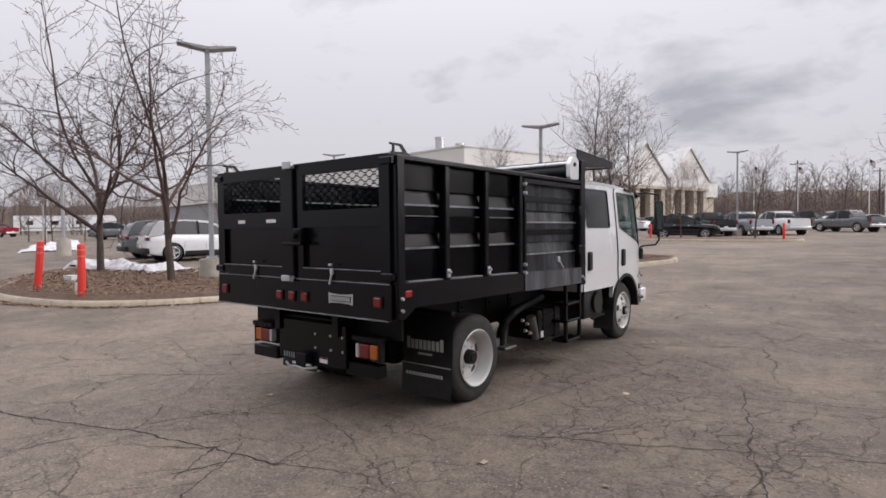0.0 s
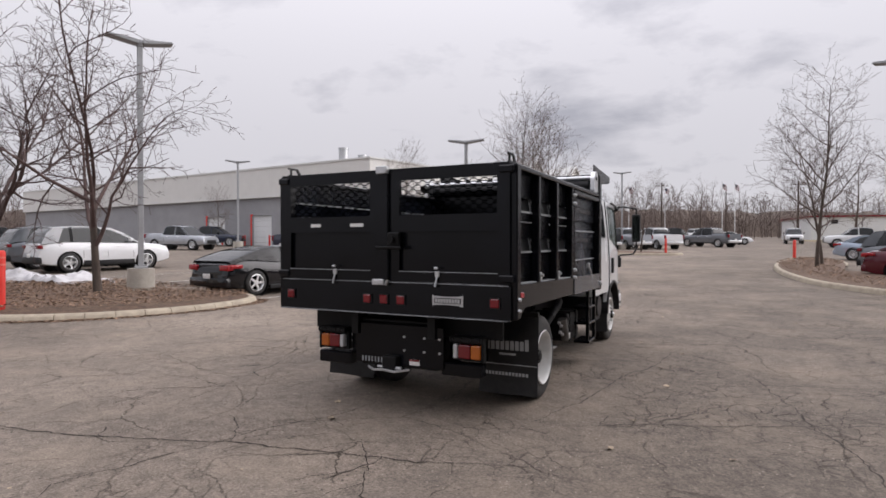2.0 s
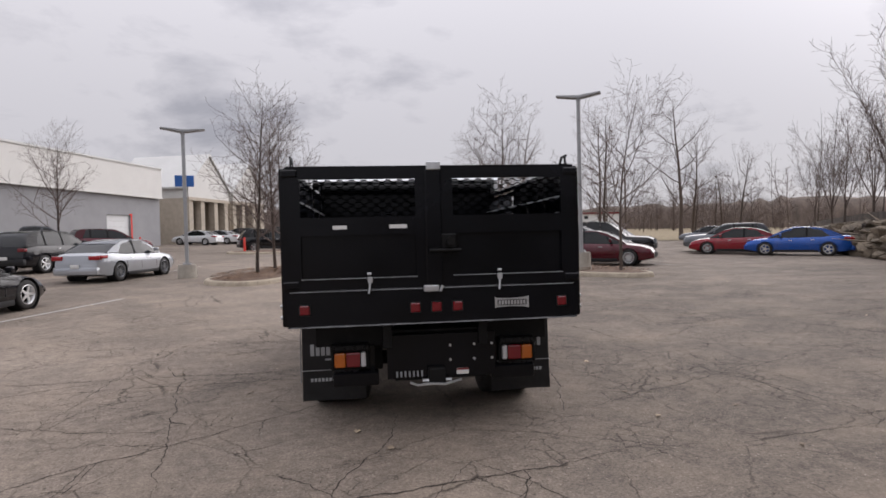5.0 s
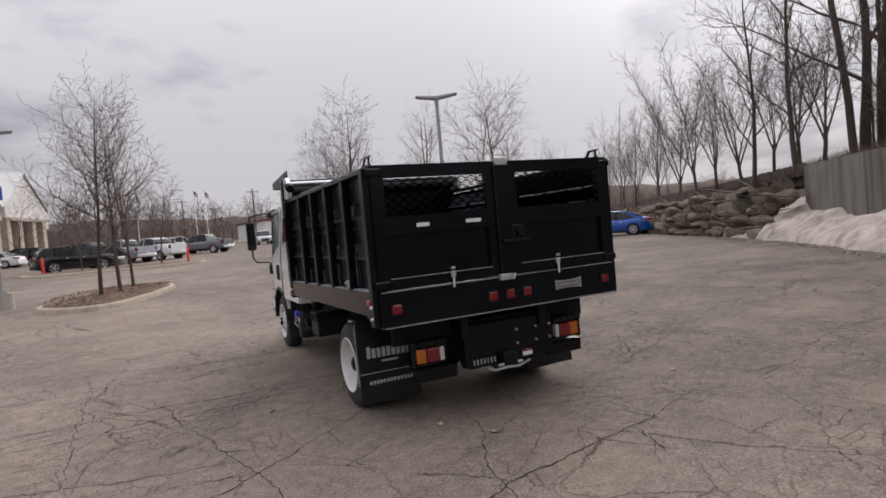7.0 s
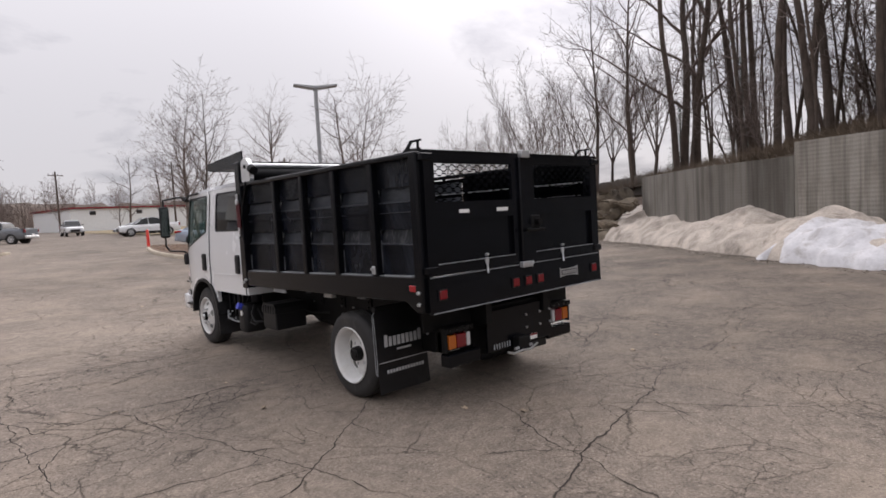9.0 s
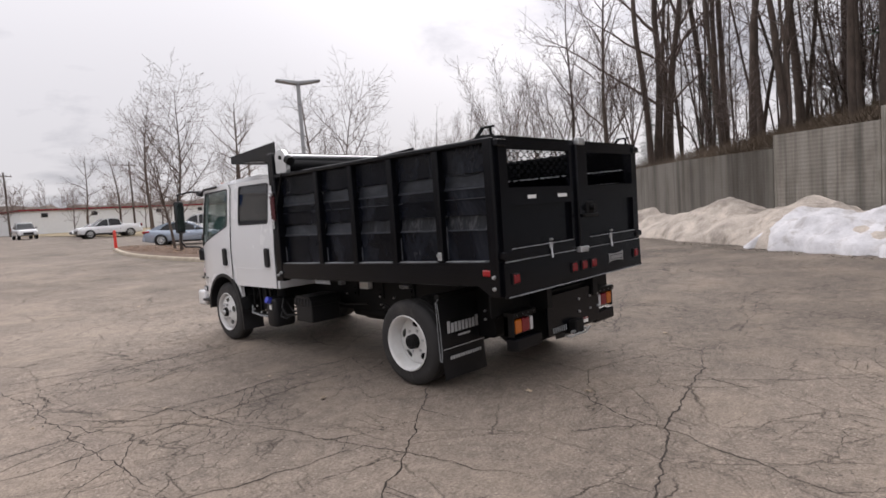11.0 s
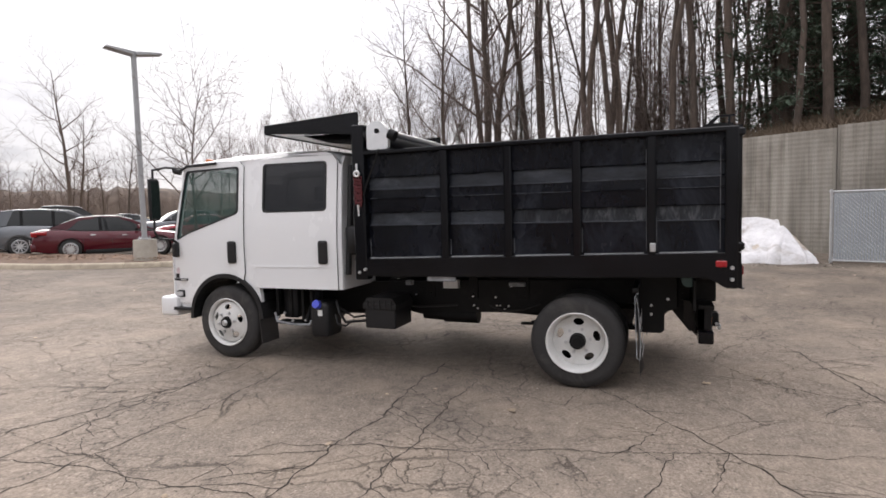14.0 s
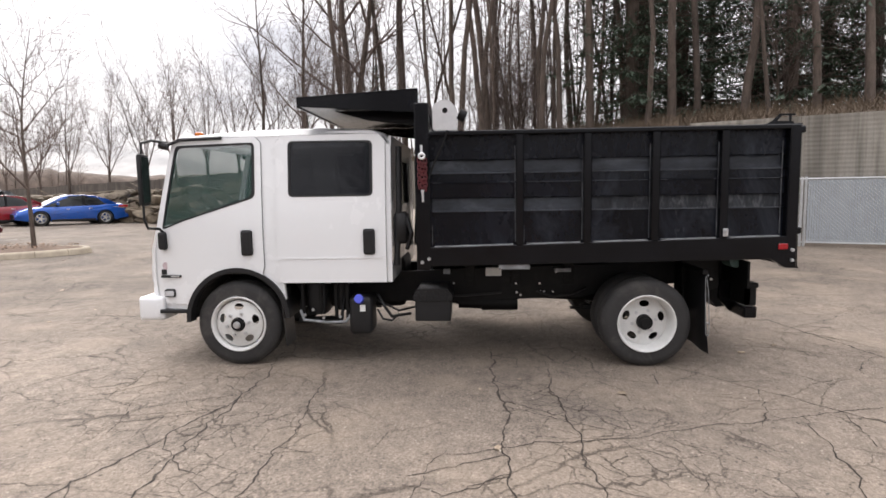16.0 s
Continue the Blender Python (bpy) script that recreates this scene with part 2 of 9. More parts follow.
    base.color_ramp.elements[0].position, base.color_ramp.elements[0].color = 0.30, (0.140, 0.115, 0.094, 1)
    base.color_ramp.elements[1].position, base.color_ramp.elements[1].color = 0.72, (0.276, 0.227, 0.184, 1)
    L(stain.outputs["Fac"], base.inputs["Fac"])
    gr = add(t, "ShaderNodeMapRange")
    gr.inputs["From Min"].default_value, gr.inputs["From Max"].default_value = 0.3, 0.7
    gr.inputs["To Min"].default_value, gr.inputs["To Max"].default_value = 0.28, 1.70
    L(grit.outputs["Fac"], gr.inputs["Value"])
    hv = add(t, "ShaderNodeHueSaturation")
    # mottling by the hand's breadth
    blotch = add(t, "ShaderNodeTexNoise", Scale=7.5, Detail=8.0, Roughness=0.78)
    L(co.outputs["Object"], blotch.inputs["Vector"])
    br = add(t, "ShaderNodeMapRange")
    br.inputs["From Min"].default_value, br.inputs["From Max"].default_value = 0.3, 0.7
    br.inputs["To Min"].default_value, br.inputs["To Max"].default_value = 0.62, 1.36
    L(blotch.outputs["Fac"], br.inputs["Value"])
    # the lot is paler to the west and darker to the east
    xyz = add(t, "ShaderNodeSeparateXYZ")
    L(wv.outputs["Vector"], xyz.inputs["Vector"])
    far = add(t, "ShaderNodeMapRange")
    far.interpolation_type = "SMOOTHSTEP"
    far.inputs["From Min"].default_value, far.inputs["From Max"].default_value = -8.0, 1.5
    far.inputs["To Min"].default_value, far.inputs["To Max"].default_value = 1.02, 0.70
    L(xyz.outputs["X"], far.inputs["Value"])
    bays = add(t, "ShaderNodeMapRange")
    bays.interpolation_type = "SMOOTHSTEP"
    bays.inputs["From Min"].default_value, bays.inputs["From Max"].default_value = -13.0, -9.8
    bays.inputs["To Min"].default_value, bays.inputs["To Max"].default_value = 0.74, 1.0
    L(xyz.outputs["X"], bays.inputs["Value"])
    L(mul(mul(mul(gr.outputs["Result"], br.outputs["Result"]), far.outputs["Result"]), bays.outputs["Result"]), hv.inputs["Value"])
    L(base.outputs["Color"], hv.inputs["Color"])
    oil = mask(0.55, 0.60, 0.78, 51.0)
    om = add(t, "ShaderNodeMixRGB")
    om.inputs["Color2"].default_value = (0.085, 0.073, 0.064, 1)
    ok = add(t, "ShaderNodeMath")
    ok.operation = "MULTIPLY"
    ok.inputs[1].default_value = 0.5
    L(oil, ok.inputs[0])
    L(ok.outputs[0], om.inputs["Fac"])
    # pale sand washed over the surface in drifts
    sand = add(t, "ShaderNodeMixRGB")
    sand.inputs["Color2"].default_value = (0.375, 0.30, 0.228, 1)
    sk = add(t, "ShaderNodeMath")
    sk.operation = "MULTIPLY"
    sk.inputs[1].default_value = 0.32
    L(mask(1.1, 0.46, 0.74, 71.0), sk.inputs[0])
    L(sk.outputs[0], sand.inputs["Fac"])
    L(hv.outputs["Color"], sand.inputs["Color1"])
    L(sand.outputs["Color"], om.inputs["Color1"])
    cm = add(t, "ShaderNodeMixRGB")
    cm.inputs["Color2"].default_value = (0.020, 0.0145, 0.011, 1)
    ck = add(t, "ShaderNodeMath")
    ck.operation = "MULTIPLY"
    ck.inputs[1].default_value = 0.74
    L(cracks, ck.inputs[0])
    L(ck.outputs[0], cm.inputs["Fac"])
    L(om.outputs["Color"], cm.inputs["Color1"])
    # pits and pale chips of aggregate
    pits = add(t, "ShaderNodeTexVoronoi", Scale=13.0)
    chips = add(t, "ShaderNodeTexVoronoi", Scale=19.0)
    tone = cm.outputs["Color"]
    for vor, hi, col, seed in ((pits, 0.17, (0.045, 0.036, 0.029, 1), 91.0), (chips, 0.15, (0.46, 0.40, 0.33, 1), 97.0)):
        L(co.outputs["Object"], vor.inputs["Vector"])
        dot = add(t, "ShaderNodeMapRange")
        dot.inputs["From Min"].default_value, dot.inputs["From Max"].default_value = hi * 0.55, hi
        dot.inputs["To Min"].default_value, dot.inputs["To Max"].default_value = 0.75, 0.0
        L(vor.outputs["Distance"], dot.inputs["Value"])
        mx = add(t, "ShaderNodeMixRGB")
        mx.inputs["Color2"].default_value = col
        L(mul(dot.outputs["Result"], mask(2.2, 0.38, 0.58, seed)), mx.inputs["Fac"])
        L(tone, mx.inputs["Color1"])
        tone = mx.outputs["Color"]
    L(tone, p.inputs["Base Color"])
    p.inputs["Roughness"].default_value = 0.86
    p.inputs["Specular IOR Level"].default_value = 0.3
    hgt = add(t, "ShaderNodeMath")
    hgt.operation = "SUBTRACT"
    gk = add(t, "ShaderNodeMath")
    gk.operation = "MULTIPLY"
    gk.inputs[1].default_value = 0.35
    L(grit.outputs["Fac"], gk.inputs[0])
    L(gk.outputs[0], hgt.inputs[0])
    L(cracks, hgt.inputs[1])
    bp = add(t, "ShaderNodeBump", Strength=0.7, Distance=0.012)
    L(hgt.outputs[0], bp.inputs["Height"])
    L(bp.outputs["Normal"], p.inputs["Normal"])
    return m


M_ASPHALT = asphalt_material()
M_MULCH = surface("leafy_mulch", (0.135, 0.088, 0.060), 0.95, var=0.55, scale=9, fine=45, bump=1.0)
M_CONCRETE = surface("concrete", (0.40, 0.37, 0.32), 0.9, var=0.2, scale=3, fine=40, bump=0.4, dirt=(0.2, 0.18, 0.15), dirt_amount=0.5)
M_KERB = surface("kerb_concrete", (0.40, 0.345, 0.265), 0.9, var=0.25, scale=4, fine=40, bump=0.4, each=0.03, dirt=(0.22, 0.19, 0.15), dirt_amount=0.5)
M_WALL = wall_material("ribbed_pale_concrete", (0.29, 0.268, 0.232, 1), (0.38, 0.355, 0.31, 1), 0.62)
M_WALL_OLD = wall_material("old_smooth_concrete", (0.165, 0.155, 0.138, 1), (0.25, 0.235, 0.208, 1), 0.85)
M_BLACK = surface("black_powder_coat", (0.0030, 0.0033, 0.0048), 0.22, var=0.35, scale=3, fine=50, bump=0.04, dirt=(0.009, 0.010, 0.014), dirt_amount=0.45, spec=0.22)
M_BLACK_WORN = surface("dusty_black_steel", (0.0075, 0.0092, 0.0155), 0.26, var=0.6, scale=2.6, fine=30, bump=0.10, stretch=(1, 1, 0.55), dirt=(0.058, 0.067, 0.086), dirt_amount=0.75, spec=0.38)
# blue-grey base raised to stand in for sky reflections under the dust streaks
M_BLACK_STREAK = surface("grey_streaked_black_steel", (0.058, 0.063, 0.074), 0.22, var=0.7, scale=5.0, fine=26, bump=0.12, stretch=(1, 1, 0.14), dirt=(0.21, 0.22, 0.24), dirt_amount=0.9, spec=0.6)
# worn grey, also used for the painted highlights of the ribs
M_SCUFF_GLINT = surface("scuffed_edge_paint", (0.22, 0.23, 0.24), 0.5, var=0.5, scale=8, fine=60, bump=0.1, dirt=(0.03, 0.03, 0.032), dirt_amount=0.9)
M_CHASSIS = surface("chassis_black", (0.0045, 0.0045, 0.0048), 0.55, var=0.4, scale=5, fine=40, bump=0.2, dirt=(0.022, 0.020, 0.018), dirt_amount=0.5, spec=0.22)
M_RUBBER = surface("tyre_rubber", (0.023, 0.022, 0.022), 0.75, var=0.3, scale=5, fine=60, bump=0.2, dirt=(0.09, 0.083, 0.075), dirt_amount=0.5)
M_FLAP = surface("rubber_mud_flap", (0.018, 0.018, 0.02), 0.36, var=0.3, scale=4, fine=60, bump=0.1, dirt=(0.06, 0.058, 0.055), dirt_amount=0.5, spec=0.6)
M_WHITE = surface("white_cab_paint", (0.73, 0.74, 0.75), 0.26, var=0.012, scale=1.5, fine=20, bump=0.0, coat=0.6)
M_WHITE_RIM = surface("white_wheel_paint", (0.62, 0.62, 0.605), 0.4, var=0.08, scale=6, fine=50, bump=0.05, dirt=(0.42, 0.38, 0.33), dirt_amount=0.4)
M_DUST_LINE = surface("dusty_weld_line", (0.09, 0.095, 0.105), 0.5, var=0.6, scale=9, fine=60, bump=0.1, dirt=(0.012, 0.013, 0.016), dirt_amount=0.95)
M_STEEL = surface("galvanised_steel", (0.52, 0.53, 0.54), 0.4, 0.8, var=0.15, scale=10, fine=60, bump=0.1)
M_ALU = surface("bright_aluminium", (0.72, 0.73, 0.74), 0.3, 0.85, var=0.1, scale=8, fine=60, bump=0.05)
M_DECAL = surface("pale_grey_print", (0.42, 0.43, 0.44), 0.6, var=0.15, scale=8, fine=60, bump=0.0)
M_WHITE_TAG = surface("white_sticker", (0.7, 0.7, 0.68), 0.5, var=0.08, scale=30, fine=90, bump=0.0)
M_PLASTIC = surface("black_plastic", (0.011, 0.011, 0.012), 0.5, var=0.2, scale=8, fine=80, bump=0.1, spec=0.35)
# rib grey is part dust, part painted skylight on the upward slopes
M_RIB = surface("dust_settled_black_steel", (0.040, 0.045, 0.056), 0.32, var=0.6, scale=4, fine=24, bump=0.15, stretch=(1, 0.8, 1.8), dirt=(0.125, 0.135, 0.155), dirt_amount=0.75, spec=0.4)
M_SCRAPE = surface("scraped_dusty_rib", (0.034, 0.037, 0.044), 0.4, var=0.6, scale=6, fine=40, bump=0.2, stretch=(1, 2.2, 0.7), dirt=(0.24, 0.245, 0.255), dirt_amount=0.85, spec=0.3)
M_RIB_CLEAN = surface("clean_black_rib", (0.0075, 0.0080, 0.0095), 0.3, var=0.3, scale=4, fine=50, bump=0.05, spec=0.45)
M_MIRROR = surface("dark_mirror", (0.10, 0.12, 0.115), 0.08, 0.9, var=0.1, bump=0.0)
M_SEAT = surface("grey_seat_cloth", (0.10, 0.10, 0.105), 0.9, var=0.2, scale=10, fine=90, bump=0.2)
M_GLASS = glass("clear_green_glass", (0.030, 0.075, 0.065), alpha=0.38, spec=0.42)
M_GLASS_DARK = glass("privacy_glass", (0.008, 0.009, 0.012), alpha=0.82, spec=0.30)
M_CAR_GLASS = glass("car_glass", (0.006, 0.008, 0.009), rough=0.03, alpha=0.97, spec=0.40)
M_RED = lens("red_lens", (0.17, 0.006, 0.011))
M_RED_BRIGHT = lens("red_reflector", (0.34, 0.008, 0.014))
M_AMBER = lens("amber_lens", (0.46, 0.115, 0.010))
M_CLEAR = lens("clear_lens", (0.55, 0.55, 0.56))
M_BLUE_CAP = surface("blue_cap", (0.05, 0.07, 0.50), 0.4, var=0.1)
M_ORANGE_RED = surface("orange_red_plastic", (0.66, 0.035, 0.022), 0.5, var=0.08, scale=3, fine=30, bump=0.05)
M_BARK = surface("grey_brown_bark", (0.082, 0.062, 0.050), 0.92, var=0.45, scale=7, fine=50, bump=0.7, stretch=(1, 1, 0.3), each=0.3)
M_TWIG = surface("bare_twigs", (0.135, 0.103, 0.090), 0.9, var=0.3, scale=5, fine=40, bump=0.0, each=0.15)
M_TWIG_RED = surface("budding_twigs", (0.085, 0.055, 0.050), 0.9, var=0.3, scale=5, fine=40, bump=0.0, each=0.15)
M_POLE = surface("grey_painted_pole", (0.34, 0.35, 0.36), 0.5, 0.2, var=0.1, scale=4, fine=40, bump=0.05)
M_SNOW = surface("dirty_snow", (0.60, 0.59, 0.60), 0.9, var=0.22, scale=2.2, fine=14, bump=0.9, dirt=(0.27, 0.235, 0.20), dirt_amount=0.9)
M_SNOW_DIRT = surface("gritty_old_snow", (0.44, 0.385, 0.33), 0.95, var=0.45, scale=1.8, fine=20, bump=1.0, dirt=(0.13, 0.105, 0.082), dirt_amount=0.95)
M_ROCK = surface("sandstone_boulder", (0.175, 0.142, 0.104), 0.9, var=0.5, scale=2.6, fine=18, bump=0.9, each=0.4, dirt=(0.05, 0.046, 0.03), dirt_amount=0.6)
M_GRASS = surface("dry_winter_grass", (0.20, 0.155, 0.085), 0.95, var=0.5, scale=1.2, fine=25, bump=0.8)
M_FOREST_FLOOR = surface("leaf_litter_bank", (0.112, 0.082, 0.056), 0.95, var=0.4, scale=0.8, fine=14, bump=0.9)
M_GREYWALL = surface("grey_block_wall", (0.30, 0.30, 0.31), 0.85, var=0.1, scale=0.7, fine=14, bump=0.3)
M_CREAM = surface("cream_metal_fascia", (0.66, 0.65, 0.62), 0.6, var=0.05, scale=0.8, fine=10, bump=0.05)
M_ROOFWHITE = surface("pale_roof_membrane", (0.62, 0.62, 0.60), 0.7, var=0.06, scale=0.5, fine=8, bump=0.05)
M_DOORWHITE = surface("white_rollup_door", (0.68, 0.69, 0.69), 0.5, var=0.05, scale=2, fine=20, bump=0.05)
M_TAN = surface("tan_stone_cladding", (0.47, 0.41, 0.33), 0.85, var=0.15, scale=2, fine=18, bump=0.3)
M_SLAT = surface("grey_fence_slat", (0.30, 0.33, 0.35), 0.6, var=0.12, scale=5, fine=40, bump=0.1, each=0.05)
M_WOODFENCE = surface("weathered_board", (0.115, 0.098, 0.085), 0.9, var=0.25, scale=3, fine=30, bump=0.4, each=0.2)
M_NEEDLE = surface("dark_spruce_needles", (0.062, 0.088, 0.060), 0.9, var=0.5, scale=4, fine=30, bump=0.0)
M_LEAF = surface("fallen_dry_leaf", (0.40, 0.315, 0.225), 0.85, var=0.3, scale=20, fine=120, bump=0.1, each=0.4)
M_BLUE_SIGN = surface("blue_sign_face", (0.02, 0.12, 0.42), 0.5, var=0.05)
M_PAINTLINE = surface("worn_white_line", (0.42, 0.41, 0.39), 0.85, var=0.35, scale=6, fine=60, bump=0.2)
M_HEDGE = surface("brown_far_scrub", (0.105, 0.080, 0.064), 0.95, var=0.6, scale=0.35, fine=3, bump=0.6, stretch=(1, 1, 0.35))


def paint(name, c, rough=0.3, metal=0.0, dust=0.10, coat=0.5):
    return surface(name, c, rough * 0.45, metal, var=0.05, scale=1.2, fine=15, bump=0.0, coat=coat, dirt=(0.3, 0.28, 0.25), dirt_amount=dust)


# ---- mesh helpers ----
def box(bm, x0, x1, y0, y1, z0, z1, bevel=0.0, seg=1):
    r = bmesh.ops.create_cube(bm, size=1.0, matrix=Matrix.Translation(((x0 + x1) / 2, (y0 + y1) / 2, (z0 + z1) / 2)) @ Matrix.Diagonal((abs(x1 - x0), abs(y1 - y0), abs(z1 - z0), 1)))
    if bevel:
        es = list({e for v in r["verts"] for e in v.link_edges})
        bmesh.ops.bevel(bm, geom=es, offset=bevel, segments=seg, affect="EDGES", profile=0.5)
    return r["verts"]


def cyl(bm, p0, p1, r0, r1=None, seg=16, cap=True):
    p0, p1 = Vector(p0), Vector(p1)
    d = p1 - p0
    m = Matrix.Translation((p0 + p1) / 2) @ d.to_track_quat("Z", "Y").to_matrix().to_4x4()
    bmesh.ops.create_cone(bm, cap_ends=cap, segments=seg, radius1=r0, radius2=r0 if r1 is None else r1, depth=d.length, matrix=m)


def tube(bm, pts, r, seg=8):
    for a, b in zip(pts, pts[1:]):
        cyl(bm, a, b, r, seg=seg)
    for p in pts[1:-1]:
        bmesh.ops.create_uvsphere(bm, u_segments=seg, v_segments=6, radius=r, matrix=Matrix.Translation(p))


def prism(bm, pts, axis, a, b, holes=()):
    """A flat outline with holes, given as pairs, pushed through from a to b along an axis. Pairs are the two other axes in order x, y, z."""
    k = "xyz".index(axis)

    def put(u, v):
        c = [u, v]
        c.insert(k, a)
        return bm.verts.new(c)
    if not holes:
        vs = [put(u, v) for u, v in pts]
        faces = [bm.faces.new(vs)]
    else:
        es = []
        for loop in (pts, *holes):
            vs = [put(u, v) for u, v in loop]
            es += [bm.edges.new((vs[i], vs[(i + 1) % len(vs)])) for i in range(len(vs))]
        faces = [f for f in bmesh.ops.triangle_fill(bm, use_beauty=True, use_dissolve=False, edges=es)["geom"] if isinstance(f, bmesh.types.BMFace)]
    ex = bmesh.ops.extrude_face_region(bm, geom=faces)["geom"]
    nv = [v for v in ex if isinstance(v, bmesh.types.BMVert)]
    d = [0, 0, 0]
    d[k] = b - a
    bmesh.ops.translate(bm, verts=nv, vec=d)
    return nv


def lathe(bm, profile, axis_point, axis, seg=32):
    """Turns a profile of (distance along the axis, radius) round an axis."""
    q = Vector(axis).to_track_quat("Z", "Y").to_matrix()
    o = Vector(axis_point)
    rings = []
    for h, r in profile:
        rings.append([bm.verts.new(o + q @ Vector((r * math.cos(2 * math.pi * i / seg), r * math.sin(2 * math.pi * i / seg), h))) for i in range(seg)])
    for a, b in zip(rings, rings[1:]):
        for i in range(seg):
            bm.faces.new((a[i], a[(i + 1) % seg], b[(i + 1) % seg], b[i]))


def face_out(bm):
    """Turns the faces outwards, on open sheets too."""
    bmesh.ops.recalc_face_normals(bm, faces=bm.faces[:])
    if not bm.faces:
        return
    c = sum((v.co for v in bm.verts), Vector()) / len(bm.verts)
    if sum((f.calc_center_median() - c).dot(f.normal) * f.calc_area() for f in bm.faces) < 0:
        bmesh.ops.reverse_faces(bm, faces=bm.faces[:])


def part(name, bm, material, parent=None, label="", smooth=0.0):
    """Links a bmesh as one mesh object under its thing or part."""
    face_out(bm)
    me = bpy.data.meshes.new(name)
    bm.to_mesh(me)
    bm.free()
    if smooth:
        me.shade_smooth()
        me.set_sharp_from_angle(angle=radians(smooth))
    me.materials.append(material)
    ob = new(name, me)
    ob.parent = parent
    if label:
        tagged(ob, label)
    return ob


def thing(name, m, label, category, group="", kind=""):
    ob = new(name)
    ob.empty_display_size = 0.2
    ob.matrix_world = m
    return tagged(ob, label, category, group, kind)


def arc(cx, cy, r, a0, a1, n):
    return [(cx + r * math.cos(radians(a0 + (a1 - a0) * i / n)), cy + r * math.sin(radians(a0 + (a1 - a0) * i / n))) for i in range(n + 1)]


def round_poly(pts, r, n=4):
    """Rounds the corners of an outline."""
    out = []
    k = len(pts)
    for i in range(k):
        p, a, b = Vector(pts[i]), Vector(pts[i - 1]), Vector(pts[(i + 1) % k])
        da, db = (a - p), (b - p)
        q = min(r, da.length * 0.45, db.length * 0.45)
        s, e = p + da.normalized() * q, p + db.normalized() * q
        for j in range(n + 1):
            u = j / n
            out.append(tuple((1 - u) ** 2 * s + 2 * u * (1 - u) * p + u * u * e))
    return out


def ramp(v, soft=0.5):
    """Zero below nought and v above, with a soft bend between."""
    return v / 2 + math.sqrt(v * v / 4 + soft)


def rise(x, y):
    """Height of the lot: level round the truck, climbing gently to the north, the east and the west."""
    s = 0.8 * y - 0.3 * x - 10.5
    north = 0.0275 * ramp(s) - 0.0075 * ramp(s - 47)
    east = 0.036 * (ramp(x) - ramp(x - 7)) * max(0.0, 1 - max(0.0, y - 8) / 22)
    west = 0.022 * (ramp(-x - 13) - ramp(-x - 24))
    return north + east + west - 0.004


# ---- ground: one sheet out to the horizon ----
def axis_steps(lo, hi, near, far):
    out, v = [0.0], 0.0
    while v < hi:
        v += near if v < 60 else far
        out.append(min(v, hi))
    v = 0.0
    while v > lo:
        v -= near if v > -60 else far
        out.insert(0, max(v, lo))
    return out


def sheet(name, xs, ys, height, material, parent=None):
    vs = [(x, y, height(x, y)) for y in ys for x in xs]
    n = len(xs)
    fs = [(j * n + i, j * n + i + 1, (j + 1) * n + i + 1, (j + 1) * n + i) for j in range(len(ys) - 1) for i in range(n - 1)]
    me = bpy.data.meshes.new(name)
    me.from_pydata(vs, [], fs)
    me.shade_smooth()
    me.materials.append(material)
    ob = new(name, me)
    ob.parent = parent
    return ob


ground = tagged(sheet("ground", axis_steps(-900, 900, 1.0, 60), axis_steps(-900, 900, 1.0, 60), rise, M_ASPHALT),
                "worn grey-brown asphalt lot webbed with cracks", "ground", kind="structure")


# long cracks that run across the lot, wandering, forking and narrowing to nothing
M_CRACK = surface("crack_grime", (0.034, 0.026, 0.020), 0.95, var=0.5, scale=14, fine=70, bump=0.3)
rc = random.Random(202)
crack_v, crack_f = [], []


def crack(a, b, w, depth=0):
    a, b = Vector(a), Vector(b)
    d = b - a
    L = d.length
    n = max(6, int(L / 0.03))
    o = Vector((-d.y, d.x)) / L
    seed = rc.uniform(0, 99)
    base = len(crack_v)
    for i in range(n + 1):
        u = i / n
        off = 0.11 * noise.noise(Vector((u * L * 1.1, seed, 0))) + 0.045 * noise.noise(Vector((u * L * 4.5, seed, 3))) + 0.024 * noise.noise(Vector((u * L * 13, seed, 7))) + 0.012 * noise.noise(Vector((u * L * 31, seed, 9)))
        p = a + d * u + o * off * min(1.0, 4 * u if depth else 1.0)
        k = w * (0.35 + 1.5 * abs(noise.noise(Vector((u * L * 6, seed, 11)))) + 0.3 * rc.random()) * min(1.0, (1 - u) * 6) * (1.0 if depth else min(1.0, 0.2 + u * 6))
        for q in (p + o * k / 2, p - o * k / 2):
            crack_v.append((q.x, q.y, rise(q.x, q.y) + 0.0025))
        if depth < 2 and rc.random() < (0.030 if depth == 0 else 0.022):
            side = rc.choice((-1, 1))
            e = (d / L * rc.uniform(0.2, 0.9) + o * side).normalized()
            reach = rc.uniform(0.25, 0.9 if depth == 0 else 0.45)
            BRANCHES.append((tuple(p), tuple(p + e * reach), w * 0.62, depth + 1))
    for i in range(n):
        k = base + 2 * i
        crack_f.append((k, k + 1, k + 3, k + 2))


